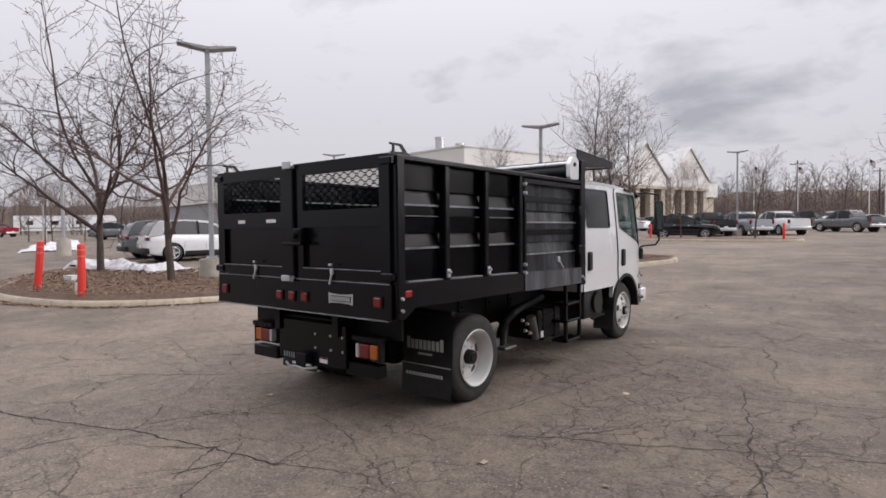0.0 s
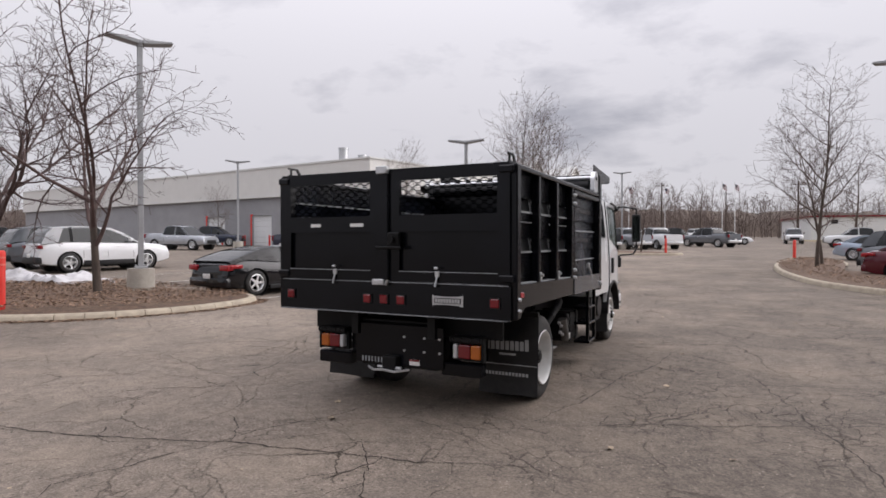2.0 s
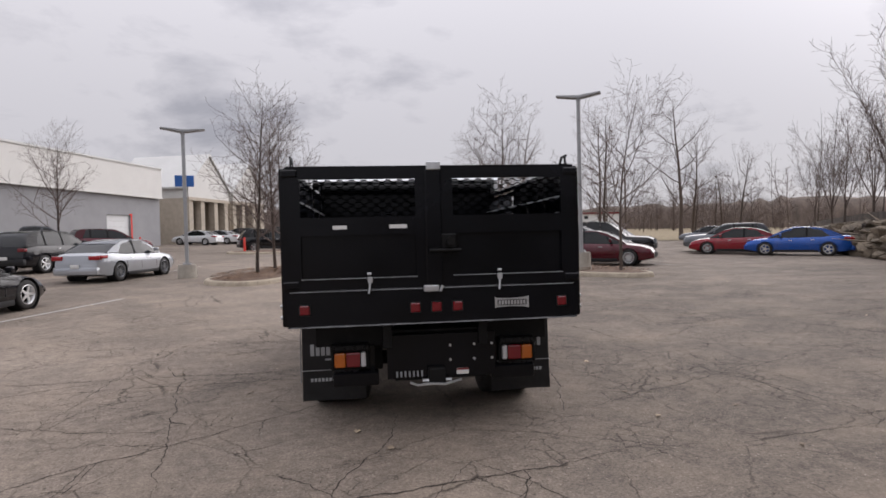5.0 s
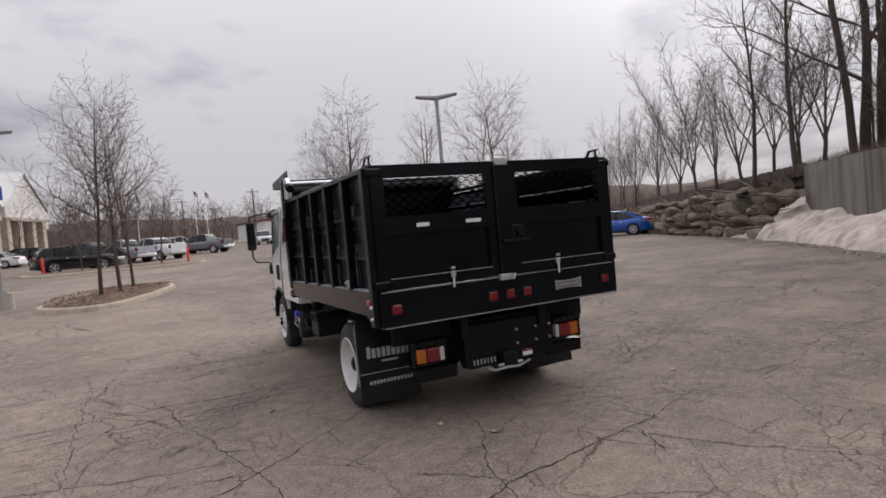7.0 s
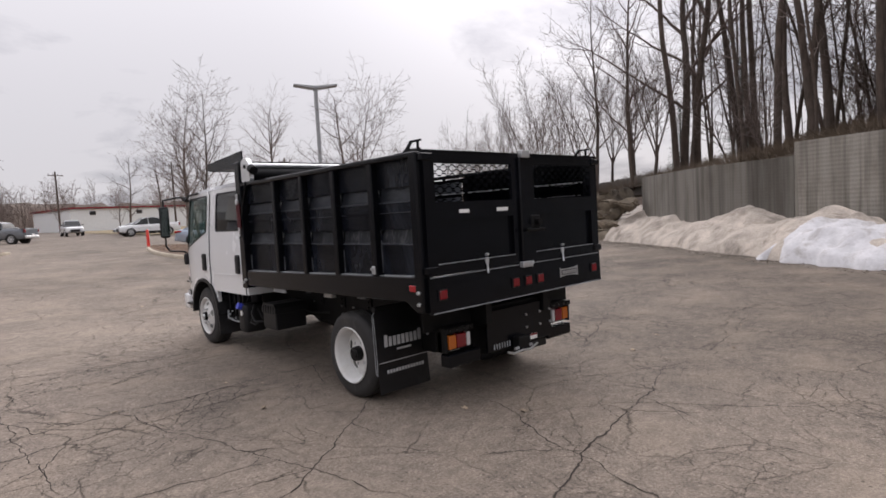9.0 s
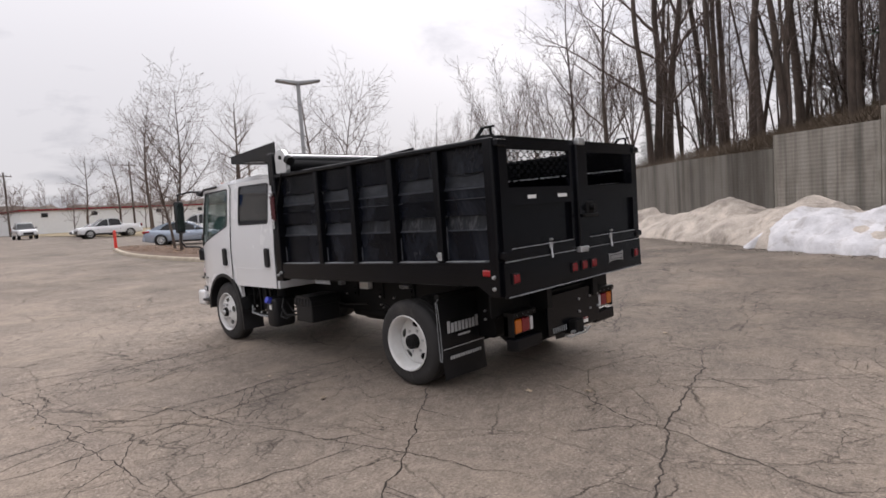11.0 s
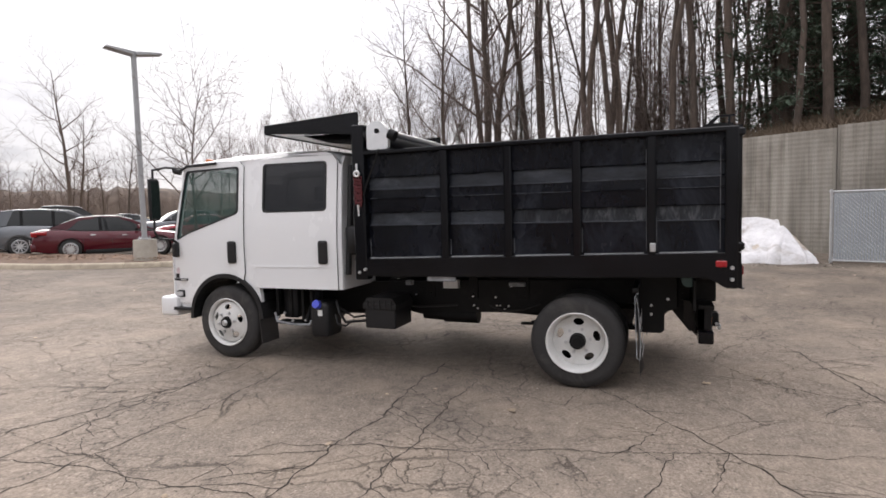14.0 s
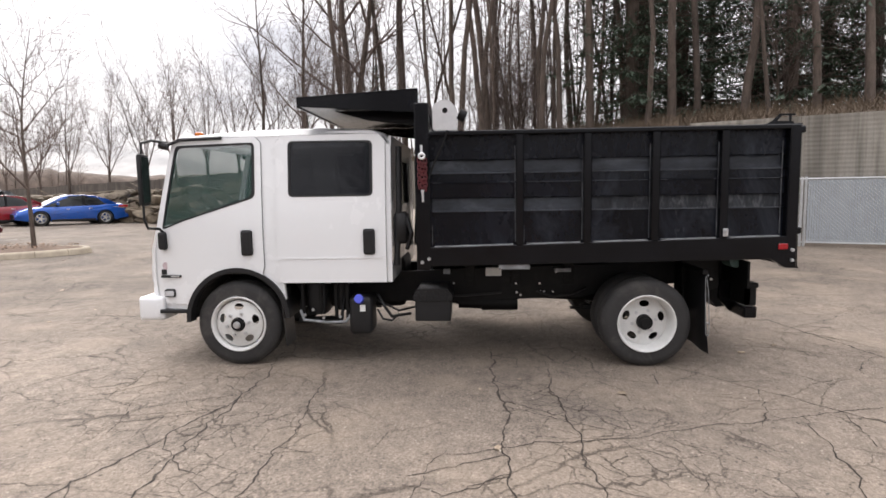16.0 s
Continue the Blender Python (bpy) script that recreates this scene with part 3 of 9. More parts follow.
BRANCHES = []
for a, b, w in (((-2.4, 3.35), (-9.0, 1.55), 0.017), ((-4.6, 8.55), (-9.2, 8.5), 0.015), ((-5.4, 7.95), (-9.0, 7.9), 0.013), ((-4.4, 6.45), (-9.3, 6.4), 0.015), ((-4.9, 5.98), (-8.6, 5.95), 0.012), ((-4.9, 5.05), (-7.2, 3.1), 0.013),
                ((-5.6, 8.45), (-8.6, 9.3), 0.015), ((-1.1, 7.1), (-0.3, 3.4), 0.015), ((-2.2, 6.2), (2.6, 7.6), 0.011), ((-2.6, 4.3), (1.2, 6.0), 0.012), ((-1.9, 8.4), (-2.9, 3.9), 0.012), ((-4.3, 4.4), (-5.2, 1.4), 0.010),
                ((-6.9, 7.0), (-5.9, 2.9), 0.010), ((-7.7, 9.2), (-7.4, 4.6), 0.011), ((-3.9, 3.3), (-2.6, 1.5), 0.011), ((-2.0, 3.2), (0.9, 3.6), 0.010), ((-6.2, 4.3), (-8.4, 4.9), 0.010)):
    crack(a, b, w)
while BRANCHES:
    crack(*BRANCHES.pop())
me = bpy.data.meshes.new("asphalt_cracks")
me.from_pydata(crack_v, [], crack_f)
me.materials.append(M_CRACK)
tagged(new("asphalt_cracks", me), "dark grime-filled cracks across the worn asphalt", "cracks", kind="stuff")


def spline(pts, n=8, closed=True):
    """A smooth line through points."""
    out = []
    k = len(pts)
    for i in range(k if closed else k - 1):
        p0, p1, p2, p3 = (Vector(pts[(i + j) % k]) if closed else Vector(pts[min(max(i + j, 0), k - 1)]) for j in (-1, 0, 1, 2))
        for s in range(n):
            t = s / n
            out.append(0.5 * (2 * p1 + (p2 - p0) * t + (2 * p0 - 5 * p1 + 4 * p2 - p3) * t * t + (3 * p1 - p0 - 3 * p2 + p3) * t ** 3))
    if not closed:
        out.append(Vector(pts[-1]))
    return out


def island(name, pts, label, mound=0.12, material=None, seed=1, top=0.15):
    """A planting island: kerb stones round a mounded bed."""
    line = spline(pts, 8)
    isl = tagged(new(name), label, "planting island", kind="structure")
    rnd = random.Random(seed)
    mid = sum(line, Vector((0, 0))) / len(line)
    bm = bmesh.new()
    rings = []
    for k in (1.0, 0.93, 0.8, 0.6, 0.35, 0.12):
        ring = []
        for p in line:
            q = mid + (p - mid) * k
            bumpy = noise.noise(Vector((q.x * 0.9, q.y * 0.9, seed))) * 0.06 if k < 0.95 else 0
            ring.append(bm.verts.new((q.x, q.y, rise(q.x, q.y) + top - 0.02 + mound * (1 - k) ** 0.6 + bumpy)))
        rings.append(ring)
    for a, b in zip(rings, rings[1:]):
        for i in range(len(a)):
            bm.faces.new((a[i], a[(i + 1) % len(a)], b[(i + 1) % len(a)], b[i]))
    bm.faces.new(rings[-1])
    part("mulch_bed", bm, material or M_MULCH, isl, "brown mulch with dead leaves", 60)
    # kerb stones, each a short length of the outline
    step = 3
    n = len(line)
    for i in range(0, n, step):
        seg = [line[(i + j) % n] for j in range(step + 1)]
        bm = bmesh.new()
        cols = []
        for j, p in enumerate(seg):
            a, b = line[(i + j - 1) % n], line[(i + j + 1) % n]
            t = (b - a).normalized()
            out = Vector((t.y, -t.x))
            if out.dot(p - mid) < 0:
                out = -out
            h = rise(p.x, p.y)
            q = p
            if j in (0, step):
                q = p + t * (0.006 if j == 0 else -0.006)
            cols.append([bm.verts.new((q.x + out.x * d, q.y + out.y * d, h + z)) for d, z in ((0.115, -0.03), (0.105, 0.02), (0.08, top - 0.04), (0.045, top - 0.005), (0.0, top), (-0.08, top), (-0.10, top - 0.06))])
        for a, b in zip(cols, cols[1:]):
            for k in range(6):
                bm.faces.new((a[k], b[k], b[k + 1], a[k + 1]))
        bm.faces.new(cols[0])
        bm.faces.new(cols[-1][::-1])
        part("kerb_stone", bm, M_KERB, isl)
    return isl


ISLAND_A = [(-18.4, 5.4), (-16.9, 4.95), (-15.3, 5.1), (-13.9, 5.6), (-12.9, 6.5), (-12.2, 7.7), (-11.9, 9.0), (-12.0, 10.2), (-12.8, 10.9), (-14.5, 10.9), (-17.5, 10.7), (-20.5, 10.4), (-22.4, 9.4), (-21.9, 7.8), (-20.2, 6.4)]
ISLAND_B = [(1.5, 35.6), (0.7, 31.0), (0.6, 26.0), (1.2, 21.2), (2.5, 18.3), (3.9, 16.8), (4.6, 17.1), (4.4, 18.6), (3.2, 20.6), (2.4, 23.0), (2.6, 28.0), (3.8, 33.5), (3.6, 37.6), (2.4, 38.6)]
ISLAND_C = [(-10.0, 19.5), (-9.5, 18.7), (-8.7, 18.3), (-7.9, 18.8), (-7.2, 20.4), (-6.65, 22.3), (-6.5, 23.6), (-6.9, 24.5), (-7.8, 24.7), (-8.6, 23.9), (-9.3, 22.2), (-9.9, 20.6)]
ISLAND_D = [(-14.2, 40.9), (-10.9, 40.6), (-7.0, 41.0), (-4.5, 41.9), (-4.7, 43.5), (-7.4, 44.3), (-11.6, 44.2), (-14.0, 43.2)]
island("planting_island_1", ISLAND_A, "kerbed island of brown mulch and leaf litter", 0.18, seed=1, top=0.115)
island("planting_island_2", ISLAND_B, "curved kerbed island with bare mulch", 0.10, seed=2)
island("planting_island_3", ISLAND_C, "small kerbed mulch island with three bare trees", 0.14, seed=3)
island("planting_island_4", ISLAND_D, "kerbed mulch island at the end of a parking row", 0.10, seed=4)


def stripe(a, b, w=0.1):
    a, b = Vector(a), Vector(b)
    t = (b - a).normalized() * w / 2
    o = Vector((-t.y, t.x))
    n = 8
    bm = bmesh.new()
    rows = []
    for i in range(n + 1):
        p = a + (b - a) * i / n
        rows.append([bm.verts.new((p.x + s * o.x, p.y + s * o.y, rise(p.x, p.y) + 0.006)) for s in (-1, 1)])
    for r, s in zip(rows, rows[1:]):
        bm.faces.new((r[0], r[1], s[1], s[0]))
    ob = part("bay_line", bm, M_PAINTLINE)
    tagged(ob, "worn white parking bay line", "road marking", "parking bay lines", "structure")


for k in range(4):
    stripe((-12.3 - 2.85 * k, 10.9 + 0.5 * k), (-11.1 - 2.85 * k, 15.6 + 0.5 * k))
for k in range(6):
    stripe((-13.6 - 2.85 * k, 23.4 + 0.6 * k), (-12.6 - 2.85 * k, 28.2 + 0.6 * k))
for k in range(4):
    stripe((3.9 + 1.1 * k, 24.3 + 2.4 * k), (8.0 + 1.1 * k, 21.6 + 2.4 * k))

# ---- the dump truck: origin on the ground under the middle of the rear axle, nose along +y ----
truck = thing("dump_truck", pose(-4.0, 5.05, 0), "white crew-cab truck with black steel dump bed on cracked asphalt", "truck")
B = bmesh.new
WB = 3.815


def wheel_tyre(bm, x, y, side, r=0.405, w=0.235):
    """One tyre, its outer face at x on the given side."""
    prof = [(0.0, 0.262), (-0.006, 0.29), (0.0, 0.33), (-0.012, 0.372), (-0.034, r - 0.006), (-0.05, r), (-0.085, r), (-0.09, r - 0.012), (-0.098, r - 0.012), (-0.103, r),
            (-w + 0.103, r), (-w + 0.098, r - 0.012), (-w + 0.09, r - 0.012), (-w + 0.085, r), (-w + 0.05, r), (-w + 0.02, r - 0.02), (-w, 0.33), (-w, 0.262), (-w / 2, 0.25), (0.0, 0.262)]
    lathe(bm, prof, (x, y, r), (side, 0, 0), 48)


def oval_holes(n, ring, a, b, turn=0.0):
    hs = []
    for i in range(n):
        t = 2 * math.pi * i / n + turn
        c, s = math.cos(t), math.sin(t)
        hs.append([(ring * c + a * math.cos(u) * -s + b * math.sin(u) * c, ring * s + a * math.cos(u) * c + b * math.sin(u) * s) for u in [2 * math.pi * j / 10 for j in range(10)]])
    return hs


def truck_wheel(y, side, front):
    x = side * ((1.0 if front else 1.05) if side > 0 else (1.03 if front else 1.095))
    bm = B()
    wheel_tyre(bm, x, y, side)
    w = part("wheel", bm, M_RUBBER, truck, "dusty black tyre on a white steel wheel", 40)
    if not front:
        bm = B()
        wheel_tyre(bm, side * 0.78, y, side)
        part("inner_tyre", bm, M_RUBBER, w, smooth=40)
    # barrel of the rim
    bm = B()
    lathe(bm, [(0.004, 0.266), (0.012, 0.258), (0.004, 0.247), (-0.02, 0.238), (-0.12, 0.225), (-0.13, 0.222), (-0.22, 0.235)], (x, y, 0.405), (side, 0, 0), 48)
    disc = -0.03 if front else -0.125
    ring = [(0.222 * math.cos(2 * math.pi * j / 36), 0.222 * math.sin(2 * math.pi * j / 36)) for j in range(36)]
    inner = [(0.07 * math.cos(2 * math.pi * j / 18), 0.07 * math.sin(2 * math.pi * j / 18)) for j in range(18)]
    nv0 = len(bm.verts)
    holes = oval_holes(5, 0.166, 0.047, 0.031, 0.35) + [inner]
    a, b = x + side * disc, x + side * (disc - 0.012)
    loops = [[(y + u, 0.405 + v) for u, v in lp] for lp in holes]
    prism(bm, [(y + u, 0.405 + v) for u, v in ring], "x", a, b, loops)
    # the disc bulges outwards towards its middle at the front, inwards at the rear
    bm.verts.ensure_lookup_table()
    for v in bm.verts[nv0:]:
        d = math.hypot(v.co.y - y, v.co.z - 0.405)
        v.co.x += side * (0.055 if front else 0.03) * max(0.0, 1 - (d / 0.222) ** 2)
    rim = part("rim", bm, M_WHITE_RIM, w, "white painted steel rim with oval hand holes", 35)
    bm = B()
    h0 = x + side * (disc + (0.035 if front else 0.0))
    if front:
        cyl(bm, (h0, y, 0.405), (h0 + side * 0.045, y, 0.405), 0.066, 0.054, 20)
        part("hub_cap", bm, M_CHASSIS, w)
        bm = B()
        cyl(bm, (h0 + side * 0.045, y, 0.405), (h0 + side * 0.062, y, 0.405), 0.036, 0.026, 16)
        part("hub_centre", bm, M_STEEL, w)
    else:
        cyl(bm, (h0 - side * 0.03, y, 0.405), (h0 + side * 0.085, y, 0.405), 0.075, 0.066, 20)
        cyl(bm, (h0 + side * 0.085, y, 0.405), (h0 + side * 0.097, y, 0.405), 0.05, 0.04, 16)
        part("hub", bm, M_CHASSIS, w)
    for i in range(6):
        t = 2 * math.pi * i / 6 + 0.35 + math.pi / 6
        bm = B()
        yy, zz = y + 0.108 * math.cos(t), 0.405 + 0.108 * math.sin(t)
        cyl(bm, (h0 - side * 0.02, yy, zz), (h0 + side * 0.03, yy, zz), 0.018, 0.015, 6)
        part("wheel_nut", bm, M_STEEL, w)


for side in (-1, 1):
    truck_wheel(WB, side, True)
    truck_wheel(0.02, side, False)

# -- chassis --
for side in (-1, 1):
    bm = B()
    prism(bm, [(-1.12, 0.70), (-0.6, 0.68), (0.1, 0.62), (0.5, 0.53), (1.8, 0.50), (4.4, 0.52), (4.4, 0.74), (1.4, 0.84), (-1.12, 0.90)], "x", side * 0.36, side * 0.43)
    part("chassis_rail", bm, M_CHASSIS, truck)
    bm = B()
    box(bm, side * 0.33, side * 0.45, -1.1, 2.0, 0.875, 1.0, 0.008)
    part("subframe_rail", bm, M_CHASSIS, truck)
    for k, yy in enumerate((1.62, 1.15, 0.62, -0.85)):
        bm = B()
        box(bm, side * 0.43, side * 0.445, yy - 0.05, yy + 0.05, 0.66, 0.98, 0.003)
        for zz in (0.70, 0.76, 0.92):
            cyl(bm, (side * 0.445, yy, zz), (side * 0.462, yy, zz), 0.014, seg=6)
        part("body_bracket", bm, M_CHASSIS, truck)
    bm = B()
    for i in range(5):
        L = 0.62 - 0.1 * i
        box(bm, side * 0.52, side * 0.59, -L, L, 0.44 + 0.02 * i, 0.458 + 0.02 * i, 0.003)
    part("leaf_spring", bm, M_CHASSIS, truck)
for yy in (-1.0, -0.35, 0.5, 1.3, 2.1, 3.0):
    bm = B()
    box(bm, -0.37, 0.37, yy - 0.05, yy + 0.05, 0.66, 0.84, 0.01)
    part("cross_member", bm, M_CHASSIS, truck)
bm = B()
cyl(bm, (-0.78, 0, 0.405), (0.78, 0, 0.405), 0.07, seg=16)
bmesh.ops.create_uvsphere(bm, u_segments=20, v_segments=12, radius=0.2, matrix=Matrix.Translation((0, 0.02, 0.41)) @ Matrix.Diagonal((1, 0.85, 1, 1)))
part("rear_axle", bm, M_CHASSIS, truck, smooth=40)
bm = B()
cyl(bm, (-0.9, WB, 0.38), (0.9, WB, 0.38), 0.05, seg=12)
part("front_axle", bm, M_CHASSIS, truck, smooth=40)
bm = B()
cyl(bm, (0, 0.2, 0.45), (0, 2.6, 0.6), 0.05, seg=14)
part("drive_shaft", bm, M_CHASSIS, truck, smooth=40)
bm = B()
box(bm, -0.34, 0.34, 2.3, 4.2, 0.42, 0.95, 0.06, 2)
part("engine", bm, M_CHASSIS, truck)
bm = B()
cyl(bm, (0.1, 0.1, 0.75), (0.0, 1.6, 0.95), 0.075, seg=14)
part("hoist_cylinder", bm, M_CHASSIS, truck, smooth=40)
bm = B()
cyl(bm, (-0.33, 1.13, 0.465), (-0.33, 1.50, 0.465), 0.085, seg=18)
cyl(bm, (-0.33, 1.50, 0.465), (-0.33, 1.74, 0.475), 0.07, seg=18)
tube(bm, [(-0.33, 1.7, 0.475), (-0.30, 1.95, 0.52), (0.2, 2.3, 0.58)], 0.04)
part("muffler", bm, M_CHASSIS, truck, smooth=40)

# -- dump bed --
RAIL = [(-1.20, 1.00), (2.06, 0.96), (2.06, 1.13), (-1.20, 1.20)]


def rail_top(y):
    return 1.13 + (2.06 - y) / 3.26 * 0.07


bm = B()
prism(bm, [(-1.20, 1.08), (2.0, 1.02), (2.0, 1.06), (-1.20, 1.12)], "x", -1.12, 1.12)
bed_floor = part("bed_floor", bm, M_BLACK_WORN, truck)
for i in range(9):
    yy = -1.0 + i * 0.36
    bm = B()
    box(bm, -1.13, 1.13, yy - 0.035, yy + 0.035, 0.98, 1.09 - 0.018 * (yy + 1.2), 0.005)
    part("floor_beam", bm, M_CHASSIS, bed_floor)


GROOVES = (1.785, 1.447)


def wall_sheet(y0, y1, side, z_top=2.13):
    """Formed steel sheet between two posts, with grooves pressed in and a fold line."""
    bm = B()
    b = rail_top((y0 + y1) / 2) - 0.02
    prof = [(z_top, 0)]
    for g in GROOVES:
        if g > 1.5:
            prof += [(g + 0.124, 0), (g + 0.118, -0.030), (g + 0.014, -0.012), (g, 0.006), (g - 0.008, 0)]
            prof += [(1.712, 0.002), (1.706, 0.012), (1.700, 0.012), (1.694, 0.002)] if z_top > 2.1 else []
        else:
            prof += [(g + 0.124, 0), (g + 0.118, -0.030), (g + 0.014, -0.012), (g, 0.006), (g - 0.008, 0)]
    prof.append((b, 0.0))
    cols = []
    n = 6
    for j in range(n + 1):
        y = y0 + (y1 - y0) * j / n
        cols.append([bm.verts.new((side * (1.125 + d + 0.004 * math.sin(3.1 * y + 9 * z) * math.sin(math.pi * j / n)), y, z)) for z, d in prof])
    for a, c in zip(cols, cols[1:]):
        for i in range(len(prof) - 1):
            bm.faces.new((a[i], c[i], c[i + 1], a[i + 1]))
    bmesh.ops.solidify(bm, geom=bm.faces[:], thickness=0.006)
    return bm


def rib(y0, y1, side, z):
    """The floor of a pressed groove: it comes forward towards its foot and ends in a small lip."""
    bm = B()
    row = [(0.117, -0.0275), (0.09, -0.0225), (0.05, -0.0155), (0.0145, -0.009), (0.006, 0.003), (0.0, 0.0085)]
    ends = [[bm.verts.new((side * (1.125 + d + (0.0015 if 0.01 < h < 0.1 else 0)), y, z + h)) for h, d in row] for y in (y0, y1)]
    for i in range(len(row) - 1):
        bm.faces.new((ends[0][i], ends[1][i], ends[1][i + 1], ends[0][i + 1]))
    bmesh.ops.solidify(bm, geom=bm.faces[:], thickness=0.002)
    return bm


for side in (-1, 1):
    bm = B()
    prism(bm, RAIL, "x", side * 1.10, side * 1.195)
    bmesh.ops.bevel(bm, geom=bm.edges[:], offset=0.006, segments=1, affect="EDGES")
    bed_side = part("bed_side", bm, M_BLACK, truck, "black steel bed side with upright posts and pressed ribs")
    bm = B()
    box(bm, side * 1.11, side * 1.20, -1.2, 2.06, 2.115, 2.155, 0.008)
    part("top_rail", bm, M_BLACK, bed_side)
    posts = (-0.59, -0.005, 0.58, 1.17)
    last = 2.0
    if side > 0:
        posts = (-0.59, -0.005, 0.60)
    for y in posts:
        bm = B()
        box(bm, side * 1.125, side * 1.198, y - 0.034, y + 0.034, rail_top(y) - 0.01, 2.12, 0.01)
        part("post", bm, M_BLACK, bed_side)
    edges = [-1.13, *posts, 1.99]
    for a, c in zip(edges, edges[1:]):
        if side > 0 and c > 1.5:
            continue
        part("side_sheet", wall_sheet(a, c, side), M_BLACK_WORN if side < 0 else M_BLACK, bed_side, "dusty black ribbed steel sheet")
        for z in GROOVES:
            part("pressed_rib", rib(a + 0.04, c - 0.04, side, z), (M_SCRAPE if z < 1.5 and a < 0.3 else M_RIB) if side < 0 else M_RIB_CLEAN, bed_side, "pressed rib, left ones dusty and painted skylit")
            # pale strip paints the highlight along the rib's lower lip
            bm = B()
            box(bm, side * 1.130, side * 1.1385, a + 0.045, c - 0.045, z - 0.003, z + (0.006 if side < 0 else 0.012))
            part("rib_edge", bm, M_SCUFF_GLINT if side > 0 else M_RIB, bed_side, "pale strip painted for light on the rib lip")
        bm = B()
        box(bm, side * 1.130, side * 1.1385, a + 0.05, c - 0.05, 1.701, 1.706)
        part("fold_edge", bm, M_SCUFF_GLINT if side > 0 else M_RIB, bed_side)
        if side < 0:
            for yy, top in ((a + 0.036, 2.02), (c - 0.042, 1.40 + 0.1 * math.sin(c * 9))):
                bm = B()
                box(bm, side * 1.126, side * 1.136, yy, yy + 0.005, rail_top(yy) + 0.02, top)
                part("dust_line", bm, M_DUST_LINE, bed_side)
        # bright worn line where the sheet meets the rail
        bm = B()
        y0, y1 = a + 0.06, c - 0.06
        prism(bm, [(y0, rail_top(y0) - 0.001), (y1, rail_top(y1) - 0.001), (y1, rail_top(y1) + 0.007), (y0, rail_top(y0) + 0.007)], "x", side * 1.13, side * 1.187)
        part("rail_ledge", bm, M_SCUFF_GLINT, bed_side, "ledge worn to grey metal")
    # rear corner post with bolts
    bm = B()
    box(bm, side * 1.08, side * 1.205, -1.212, -1.12, 0.92, 2.155, 0.01)
    prism(bm, [(-1.13, 0.92), (-1.0, 1.0), (-1.0, 1.1), (-1.13, 1.1)], "x", side * 1.15, side * 1.195)
    part("corner_post", bm, M_BLACK, bed_side)
    for zz in (0.99, 1.08):
        bm = B()
        cyl(bm, (side * 1.203, -1.17, zz), (side * 1.222, -1.17, zz), 0.017, 0.013, 8)
        part("bolt", bm, M_STEEL, bed_side)
    bm = B()
    box(bm, side * 1.19, side * 1.21, -1.135, -1.055, 1.085, 1.135, 0.006)
    part("side_marker_light", bm, M_RED_BRIGHT, bed_side, "red side marker light")
    # tarp hook on the rear corner
    bm = B()
    prism(bm, [(-1.18, 2.15), (-0.92, 2.15), (-1.0, 2.19), (-1.06, 2.25), (-1.19, 2.25), (-1.19, 2.235), (-1.16, 2.235), (-1.16, 2.185), (-1.18, 2.185)], "x", side * 1.11, side * 1.122,
          [[(-1.14, 2.185), (-1.14, 2.233), (-1.08, 2.233), (-1.04, 2.19)]])
    box(bm, side * 1.06, side * 1.17, -1.18, -0.92, 2.15, 2.162)
    part("tarp_hook", bm, M_BLACK, bed_side)
    # chain latch at the foot of a post
    for y in ((-0.6,) if side < 0 else (-0.6, 0.0)):
        bm = B()
        box(bm, side * 1.20, side * 1.216, y - 0.022, y + 0.022, rail_top(y) + 0.015, rail_top(y) + 0.085, 0.005)
        cyl(bm, (side * 1.21, y, rail_top(y) + 0.06), (side * 1.235, y, rail_top(y) + 0.06), 0.012, seg=8)
        part("side_latch", bm, M_STEEL, bed_side, "small galvanised latch")

for side in (-1, 1):
    bm = B()
    box(bm, side * 1.088, side * 1.104, -1.1, 1.96, 1.909, 1.921)
    part("inner_seam", bm, M_SCUFF_GLINT, truck, "bright worn seam inside the bed")

# side door, dusty and streaked
GROOVES = (1.66, 1.33)
side_door = part("side_door", wall_sheet(0.69, 1.96, 1, 2.06), M_BLACK_STREAK, truck, "black side door streaked with pale dust")
for z in GROOVES:
    bm = rib(0.71, 1.95, 1, z)
    part("door_rib", bm, M_BLACK_STREAK, side_door)
    # painted highlight on the lip of the door rib
    bm = B()
    box(bm, 1.130, 1.1385, 0.715, 1.945, z - 0.004, z + 0.012)
    part("rib_edge", bm, M_SCUFF_GLINT, side_door)
bm = B()
prism(bm, [(0.66, 0.975), (2.0, 0.955), (2.0, 1.14), (0.66, 1.165)], "x", 1.197, 1.204)
part("door_apron", bm, M_BLACK_STREAK, side_door, "streaked apron under the side door")
bm = B()
for y0, y1, z0, z1 in ((0.655, 0.70, 0.98, 2.10), (1.95, 2.0, 0.98, 2.10), (0.69, 1.96, 2.05, 2.10)):
    box(bm, 1.14, 1.20, y0, y1, z0, z1, 0.006)
part("door_frame", bm, M_BLACK, side_door)
for zz in (1.16, 1.24, 1.95, 2.04):
    bm = B()
    cyl(bm, (1.19, 0.66, zz), (1.222, 0.66, zz), 0.02, 0.016, 8)
    part("hinge_bolt", bm, M_STEEL, side_door)
bm = B()
tube(bm, [(1.185, 1.40, 1.27), (1.20, 1.50, 1.16)], 0.012)
box(bm, 1.17, 1.2, 1.38, 1.43, 1.23, 1.29, 0.005)
part("door_latch", bm, M_STEEL, side_door)
